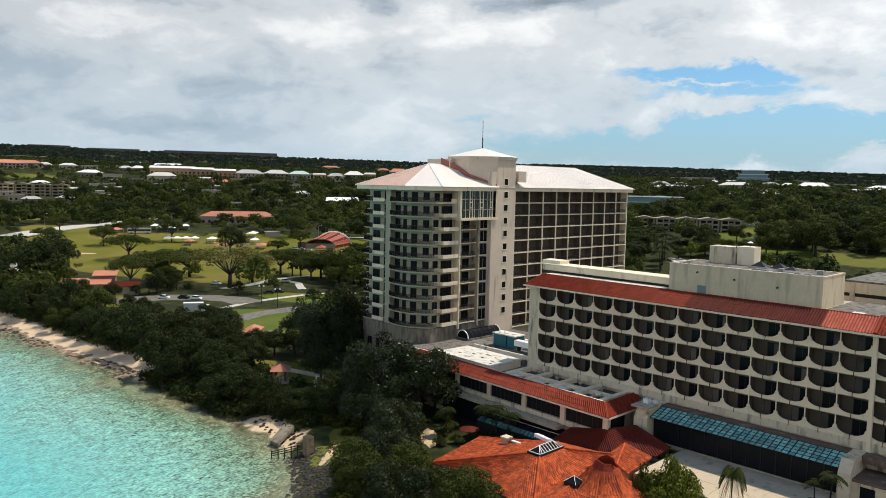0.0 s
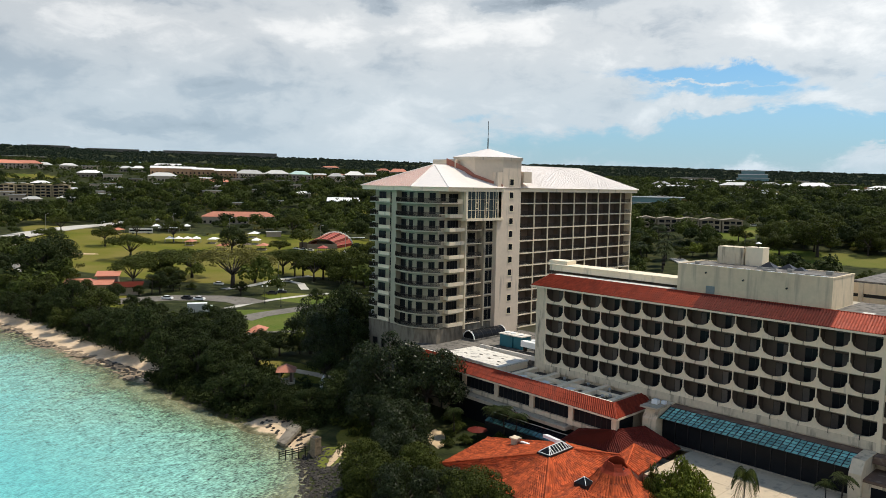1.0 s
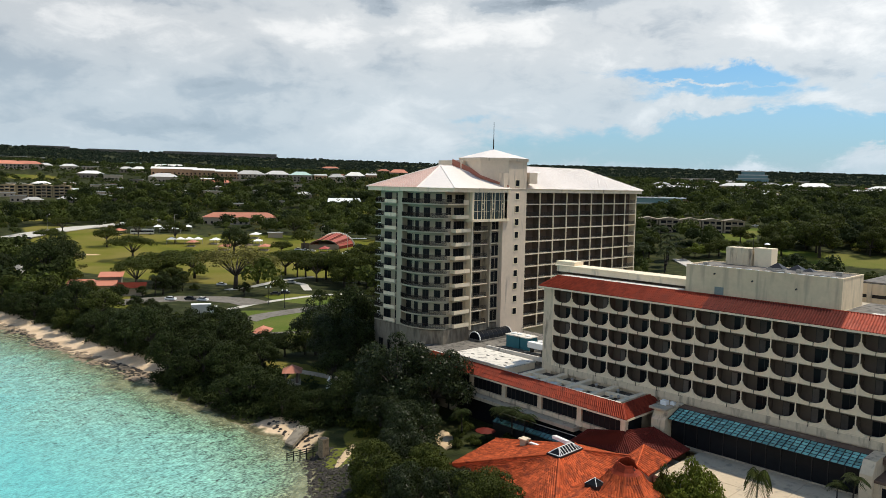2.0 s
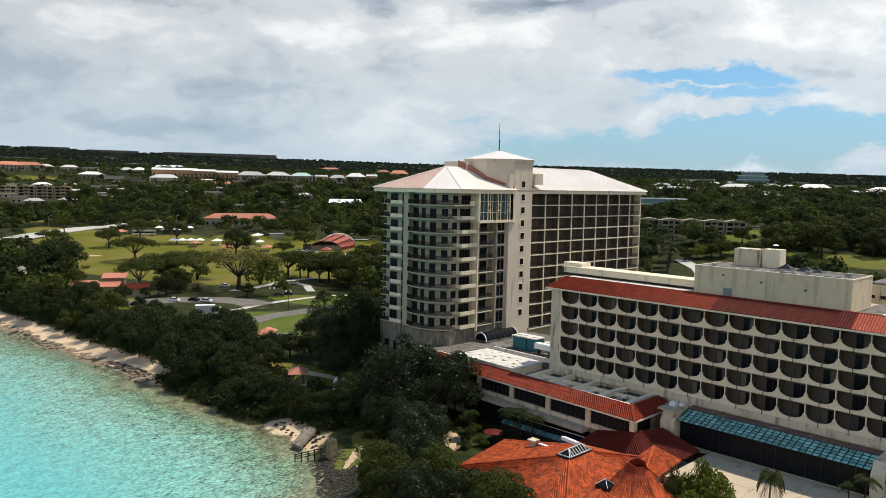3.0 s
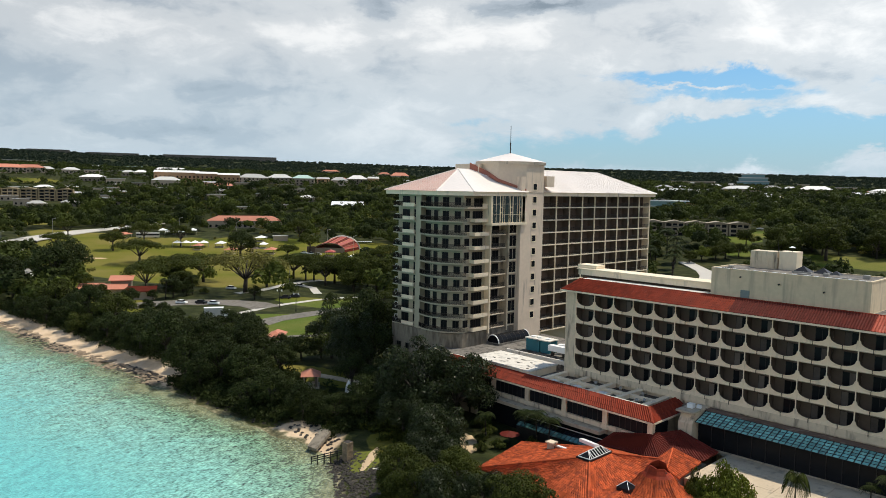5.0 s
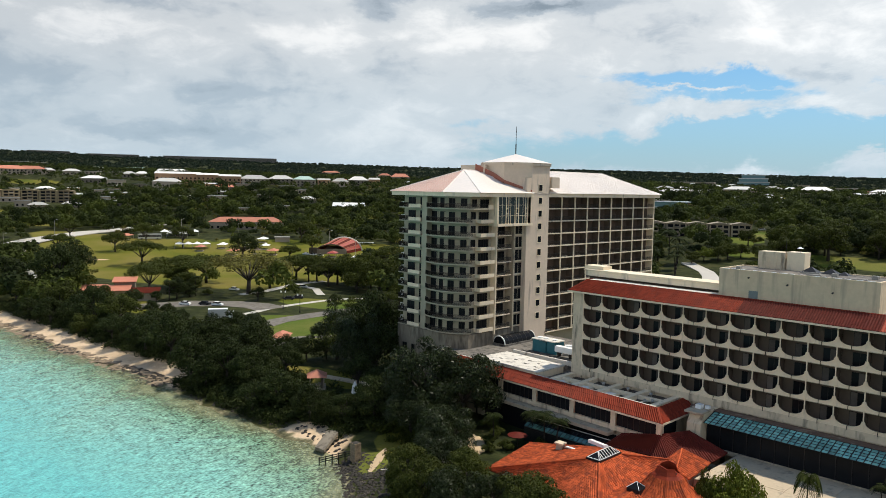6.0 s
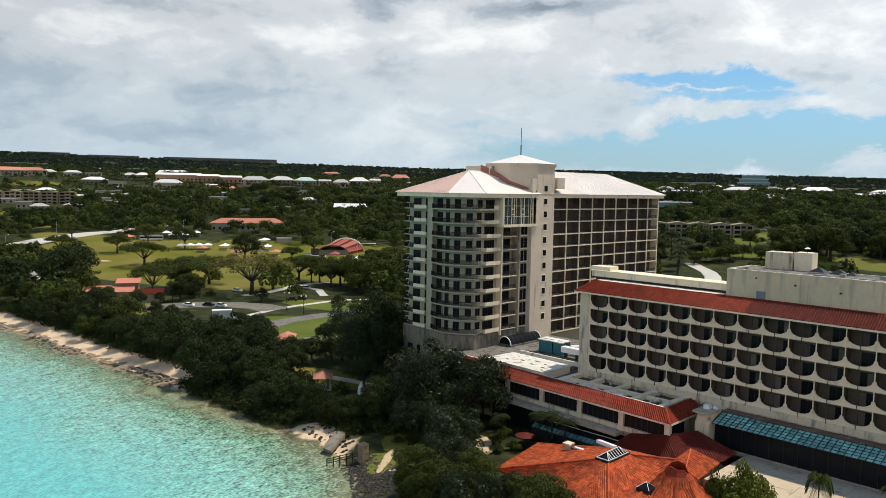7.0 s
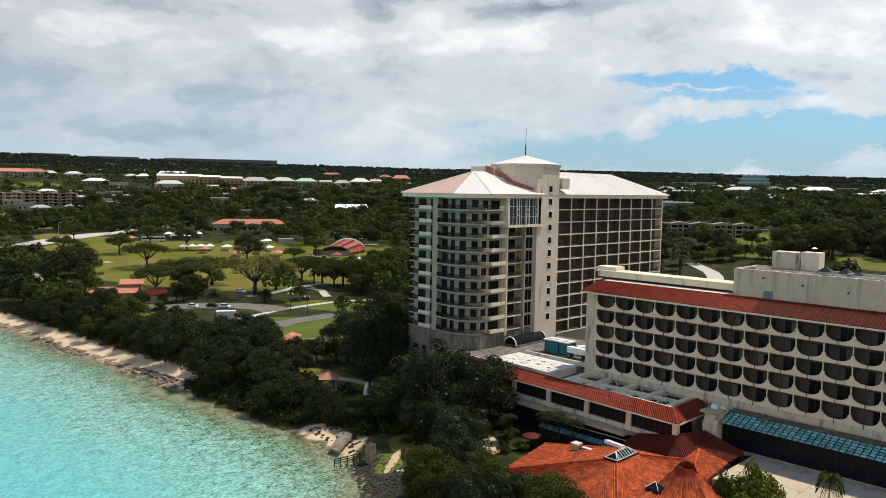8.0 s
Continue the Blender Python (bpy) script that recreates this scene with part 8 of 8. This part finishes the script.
# red-roofed park building in three blocks
pb = thing("park_building", "small park building with stepped red metal roofs", "park building", (-215, -6, 4.8))
for (x, y, w_, d_, h_, rf) in ((-213, -9.5, 10, 6, 4.2, "pink_roof"), (-217, -4.0, 7.5, 5, 6.8, "pink_roof"), (-206, -0.5, 9.5, 5, 3.4, "red_gap"), (-226, -13, 8, 6, 3.4, "pink_roof")):
    z = zg(x, y)
    P = lambda p, q: turned(x, y, radians(62), p, q)
    part("wall", Solid().prism([P(-w_ / 2, -d_ / 2), P(w_ / 2, -d_ / 2), P(w_ / 2, d_ / 2), P(-w_ / 2, d_ / 2)], z - 0.5, z + h_), ["house_wall"], pb)
    part("roof", Solid().sheet([(*P(-w_ / 2 - 0.8, -d_ / 2 - 1), z + h_), (*P(w_ / 2 + 0.8, -d_ / 2 - 1), z + h_), (*P(w_ / 2 + 0.8, d_ / 2 + 0.6), z + h_ + 1.3), (*P(-w_ / 2 - 0.8, d_ / 2 + 0.6), z + h_ + 1.3)], 0.2), [rf], pb)

# band shell in the park: ribbed red vault that widens and rises towards a pale rim
hg = thing("band_shell", "open band shell with a ribbed red vault and pale rim", "band shell", (-309, 166, 6))
hz_ = zg(-309, 166) - 0.5
AX, BX = Vector((0.576, 0.817)), Vector((-0.817, 0.576))


def shell_point(t, u):
    """t: angle over the arch from one foot to the other; u: 0 at the low end, 1 at the rim."""
    c0 = Vector((-309, 166)) + AX * (9 * u - 3) + BX * (15 * u)
    q = c0 - AX * (10.2 + 1.5 * u) * math.cos(t)
    return Vector((q.x, q.y, hz_ + 1.0 + (5.6 + 3.6 * u) * math.sin(t)))


for k in range(12):
    t0, t1 = math.pi * k / 12, math.pi * (k + 1) / 12
    part("roof_panel", Solid().sheet([shell_point(t0, 0), shell_point(t1, 0), shell_point(t1, 1), shell_point(t0, 1)], 0.25), ["red_deep" if k % 2 else "red_paint"], hg)
    part("rib", Solid().tube(shell_point(t0, 0), shell_point(t0, 1), 0.28, sides=4), ["pink_roof"], hg)
    part("front_edge", Solid().tube(shell_point(t0, 0), shell_point(t1, 0), 0.3, sides=5), ["recess"], hg)
    part("rim", Solid().tube(shell_point(t0, 1), shell_point(t1, 1), 0.62, sides=6), ["roof_white"], hg, "pale curved rim")
for a0, a1, b0, h_, mm in ((-12, 7, -1.0, 3.6, "house_wall"), (-17, -12, -0.5, 4.6, "recess"), (-6, 6, 7.0, 5.4, "recess")):
    q = [Vector((-309, 166)) + AX * a + BX * b for a, b in ((a0, b0), (a1, b0), (a1, b0 + 0.5), (a0, b0 + 0.5))]
    part("wall", Solid().prism([tuple(p) for p in q], hz_ - 0.5, hz_ + h_), [mm], hg)
q = [Vector((-309, 166)) + AX * a + BX * b for a, b in ((12, 14), (26, 15), (26, 19), (12, 18))]
part("awning", Solid().sheet([(p.x, p.y, hz_ + 6.8 - 0.1 * i) for i, p in enumerate(q)], 0.2), ["white"], hg)


def car(x, y, turn, paint, label):
    z = zg(x, y) + 0.08
    t = thing("car", label, "car", (x, y, z), group="parked cars")
    P = lambda p, q: turned(x, y, turn, p, q)
    def slab(x0, x1, w_, z0, z1, taper=0.0):
        lo = [(*P(a, b), z + z0) for a, b in ((x0, -w_), (x1, -w_), (x1, w_), (x0, w_))]
        hi = [(*P(a, b), z + z1) for a, b in ((x0 + taper, -w_ + 0.1), (x1 - taper, -w_ + 0.1), (x1 - taper, w_ - 0.1), (x0 + taper, w_ - 0.1))]
        return Solid().add(lo + hi, [(3, 2, 1, 0), (4, 5, 6, 7), (0, 1, 5, 4), (1, 2, 6, 5), (2, 3, 7, 6), (3, 0, 4, 7)])
    part("body", slab(-2.2, 2.2, 0.9, 0.3, 0.95, 0.12), [paint], t)
    part("cabin", slab(-1.5, 1.2, 0.82, 0.95, 1.45, 0.45), ["dark_glass"], t)
    part("roof", slab(-1.0, 0.7, 0.66, 1.45, 1.5, 0.05), [paint], t)
    for a in (-1.35, 1.35):
        for b in (-0.85, 0.7):
            p0, p1 = P(a, b), P(a, b + 0.15)
            part("wheel", Solid().tube((*p0, z + 0.33), (*p1, z + 0.33), 0.33, sides=10), ["tyre"], t)
    return t


for x, y, a, p, l_ in ((-185.7, 6.3, 0.6, "white", "white car parked on asphalt"), (-181.5, 12.2, 0.6, "black_metal", "dark car parked on asphalt"), (-177, 15, 0.6, "white", "white car parked on asphalt"),
                       (-173.2, 44.3, 0.9, "black_metal", "dark car beside a park path"), (-173.7, 49.0, 0.9, "black_metal", "dark car beside a park path"), (-199.4, 68.3, 0.5, "steel_roof", "silver car beside a park path"),
                       (-210, 40, 0.5, "white", "white car parked on asphalt"), (-131, 400, 0.6, "white", "white car on the grassy slope"), (-428, 22, 1.0, "black_metal", "dark car on the pale road")):
    car(x, y, a, p, l_)

TRUCK = radians(62)
tk = thing("box_truck", "white box truck parked among shore trees", "truck", (-146.3, 0.0, zg(-146.3, 0.0)))
z = zg(-146.3, 0.0)
P = lambda p, q: turned(-146.3, 0.0, TRUCK, p, q)
part("cargo_box", Solid().prism([P(-3.6, -1.25), P(2.6, -1.25), P(2.6, 1.25), P(-3.6, 1.25)], z + 1.3, z + 4.2), ["steel_roof"], tk)
part("box_roof", Solid().prism([P(-3.7, -1.3), P(2.7, -1.3), P(2.7, 1.3), P(-3.7, 1.3)], z + 4.2, z + 4.32), ["white"], tk)
part("cab", Solid().prism([P(2.8, -1.1), P(4.6, -1.1), P(4.6, 1.1), P(2.8, 1.1)], z + 0.7, z + 3.4), ["white"], tk)
part("windscreen", Solid().prism([P(4.6, -1.0), P(4.66, -1.0), P(4.66, 1.0), P(4.6, 1.0)], z + 2.0, z + 3.1), ["dark_glass"], tk)
for a in (-2.4, 3.6):
    for b in (-1.2, 0.9):
        part("wheel", Solid().tube((*P(a, b), z + 0.5), (*P(a, b + 0.3), z + 0.5), 0.5, sides=10), ["tyre"], tk)
part("chassis", Solid().prism([P(-3.4, -0.6), P(4.2, -0.6), P(4.2, 0.6), P(-3.4, 0.6)], z + 0.6, z + 1.3), ["black_metal"], tk)

for x, y, a, p, l_ in ((-588, 134, 1.0, "white", "white car on a street among trees"), (-584, 141, 1.0, "black_metal", "dark car on a street among trees"), (-580, 148, 1.0, "white", "white car on a street among trees"),
                       (-574, 157, 1.0, "steel_roof", "silver car on a street among trees"), (-569, 165, 1.0, "white", "white car on a street among trees"), (-311, 150, 0.5, "white", "white car beside the band shell"),
                       (-306, 152, 0.5, "steel_roof", "silver car beside the band shell"), (-316, 148, 0.5, "white", "white car beside the band shell")):
    car(x, y, a, p, l_)
for x, y, hgt in ((-412, 62, 11), (-430, 118, 12), (-404, -2, 11), (-296, 172, 12), (-330, 176, 12), (-392, 142, 12), (-452, 40, 12), (-250, 66, 9), (-220, 76, 9)):
    z = zg(x, y)
    t = thing("utility_pole", "slim grey lamp pole beside the park", "lamp pole", (x, y, z), group="utility poles")
    part("pole", Solid().tube((x, y, z - 0.5), (x, y, z + hgt), 0.16, 0.1, 6), ["pale_bar"], t)
    part("arm", Solid().tube((x, y, z + hgt - 0.2), (x + 1.2, y + 1.2, z + hgt + 0.2), 0.07, sides=5), ["pale_bar"], t)
    part("lamp_head", Solid().box(x + 0.9, x + 1.6, y + 0.95, y + 1.45, z + hgt + 0.12, z + hgt + 0.34), ["white"], t)
for x, y in ((-155.8, 30.7), (-144.9, 30.9)):
    z = zg(x, y)
    t = thing("street_lamp", "dark park lamp post with twin globes", "street lamp", (x, y, z), group="park lamps")
    part("base", Solid().tube((x, y, z), (x, y, z + 0.6), 0.3, 0.2), ["black_metal"], t)
    part("pole", Solid().tube((x, y, z), (x, y, z + 6.6), 0.11, 0.08), ["black_metal"], t)
    part("arm", Solid().tube((x - 0.6, y - 0.6, z + 6.2), (x + 0.6, y + 0.6, z + 6.2), 0.06), ["black_metal"], t)
    for s_ in (-0.6, 0.6):
        part("globe", Solid().tube((x + s_, y + s_, z + 6.2), (x + s_, y + s_, z + 6.8), 0.28, 0.18, 8), ["white"], t)

hx, hy = -60.5, -19.8
z = zg(hx, hy)
hu = thing("beach_hut", "small open beach hut with a faded salmon hipped roof", "hut", (hx, hy, z))
P = lambda p, q: turned(hx, hy, radians(-36), p, q)
part("floor", Solid().prism([P(-2.2, -2.0), P(2.2, -2.0), P(2.2, 2.0), P(-2.2, 2.0)], z - 0.6, z + 0.35), ["concrete"], hu)
part("wall", Solid().prism([P(-1.7, 0.9), P(1.7, 0.9), P(1.7, 1.5), P(-1.7, 1.5)], z + 0.35, z + 2.9), ["recess"], hu)
for p, q in ((-1.8, -1.6), (1.8, -1.6), (-1.8, 1.6), (1.8, 1.6)):
    part("post", Solid().tube((*P(p, q), z + 0.2), (*P(p, q), z + 3.0), 0.11, sides=6), ["house_wall"], hu)
E_ = [(*P(a, b), z + 2.9) for a, b in ((-2.6, -2.3), (2.6, -2.3), (2.6, 2.3), (-2.6, 2.3))]
part("roof", Solid().add(E_ + [(*P(-0.6, 0), z + 4.3), (*P(0.6, 0), z + 4.3)], [(0, 1, 5, 4), (1, 2, 5), (2, 3, 4, 5), (3, 0, 4), (3, 2, 1, 0)]), ["pink_roof"], hu)
part("bench", Solid().prism([P(-1.5, 0.3), P(1.5, 0.3), P(1.5, 0.8), P(-1.5, 0.8)], z + 0.35, z + 0.85), ["concrete"], hu)
bo = Solid()
rr_ = random.Random(3)
for i in range(8):
    a = 2 * math.pi * i / 8
    bo.v.append((-50.2 + 1.1 * math.cos(a) * rr_.uniform(.7, 1.2), -16.5 + 0.9 * math.sin(a) * rr_.uniform(.7, 1.2), zg(-50, -16.5) - 0.3))
    bo.v.append((-50.2 + 0.7 * math.cos(a) * rr_.uniform(.6, 1.2), -16.5 + 0.6 * math.sin(a) * rr_.uniform(.6, 1.2), zg(-50, -16.5) + 1.6))
bo.v.append((-50.3, -16.4, zg(-50, -16.5) + 2.9))
for i in range(8):
    j = (i + 1) % 8
    bo.f += [(2 * i, 2 * j, 2 * j + 1, 2 * i + 1), (2 * i + 1, 2 * j + 1, 16)]
    bo.mi += [0, 0]
solo("boulder", bo, ["white"], "pale upright garden boulder on short grass", "rock")

# ---- shore: rocks, slab, jetty, gate post
def shore_rocks(name, label, n, box, size, seed, material, flat=0.7):
    rng = random.Random(seed)
    s = Solid()
    for _ in range(n):
        x, y = rng.uniform(box[0], box[1]), rng.uniform(box[2], box[3])
        d = float(shore_distance(np.array([x]), np.array([y]))[0])
        if not box[4] < d < box[5]:
            continue
        r = rng.uniform(*size)
        z = zg(x, y)
        m = 7
        v = []
        for lev, (k, hgt) in enumerate(((1.0, -0.3), (0.85, 0.35), (0.4, 0.7))):
            for i in range(m):
                a = 2 * math.pi * i / m + lev * 0.4
                q = r * k * rng.uniform(0.7, 1.25)
                v.append((x + q * math.cos(a), y + q * math.sin(a), z + r * flat * hgt * rng.uniform(0.6, 1.2)))
        f = [(i + m * l, (i + 1) % m + m * l, (i + 1) % m + m * (l + 1), i + m * (l + 1)) for l in (0, 1) for i in range(m)] + [tuple(range(2 * m, 3 * m))]
        s.add(v, f)
    return solo(name, s, [material], label, "rocks", kind="stuff")


shore_rocks("shore_rocks", "dark broken shore rocks below the path", 2600, (-26, 2, -58, -34, -1.0, 7.0), (0.15, 0.5), 5, "rock")
shore_rocks("shore_rocks", "dark flat rocks along the waterline", 420, (-124, -98, -46, -34, -3.0, 3.0), (0.2, 0.7), 6, "rock")
shore_rocks("shore_rocks", "dark flat rocks along the waterline", 700, (-98, -28, -46, -30, 1.0, 6.5), (0.15, 0.55), 7, "rock")
shore_rocks("shore_rocks", "low brown rocks on the far beach", 420, (-186, -148, -54, -36, -4.0, 2.0), (0.2, 0.8), 8, "rock")
shore_rocks("shore_rocks", "flat brown rock shelves on the beach", 1500, (-260, -150, -66, -34, -4.5, 2.6), (0.4, 1.7), 11, "rock_brown", 0.22)
shore_rocks("shore_rocks", "flat brown rock shelves on the beach", 700, (-160, -98, -52, -34, -2.5, 3.0), (0.4, 1.5), 12, "rock_brown", 0.22)
solo("concrete_slab", Solid().sheet([(-33.6, -38.8, 1.1), (-31.0, -38.6, 1.1), (-34.3, -32.9, 2.5), (-37.1, -33.1, 2.5)], 0.6), ["stained_base"], "tilted broken concrete slab on the shore", "slab")
jt = thing("jetty_rail", "low dark timber rail running down to the water", "railing", (-26, -39.5, 1))
for k in range(3):
    part("rail", Solid().tube((-27.6, -42.0, 0.5 + 0.4 * k), (-24.2, -37.2, 1.7 + 0.4 * k), 0.09, sides=5), ["rail_metal"], jt)
for k in range(6):
    u = k / 5
    part("post", Solid().tube((-27.6 + 3.4 * u, -42.0 + 4.8 * u, -0.9 + u), (-27.6 + 3.4 * u, -42.0 + 4.8 * u, 1.5 + 1.2 * u), 0.11, sides=5), ["rail_metal"], jt)
gp = thing("brick_pillar", "square weathered brick pillar above the rocks", "pillar", (-23.4, -36.9, 1))
for k in range(8):
    part("course", Solid().box(-24.1 + 0.02 * (k % 2), -22.6 - 0.02 * (k % 2), -37.6, -36.2, 0.2 + 0.5 * k, 0.66 + 0.5 * k), ["rock_brown"], gp)
part("core", Solid().box(-24.0, -22.7, -37.5, -36.3, 0.0, 4.2), ["rock"], gp)
st = thing("garden_steps", "short flight of pale stone steps", "steps", (-15, -37, 1))
for k in range(4):
    part("step", Solid().box(-17.2 + 0.8 * k, -14.6 + 0.8 * k, -38.0 + 0.35 * k, -37.5 + 0.35 * k, 0.2, 1.0 + 0.25 * k), ["roof_white"], st)
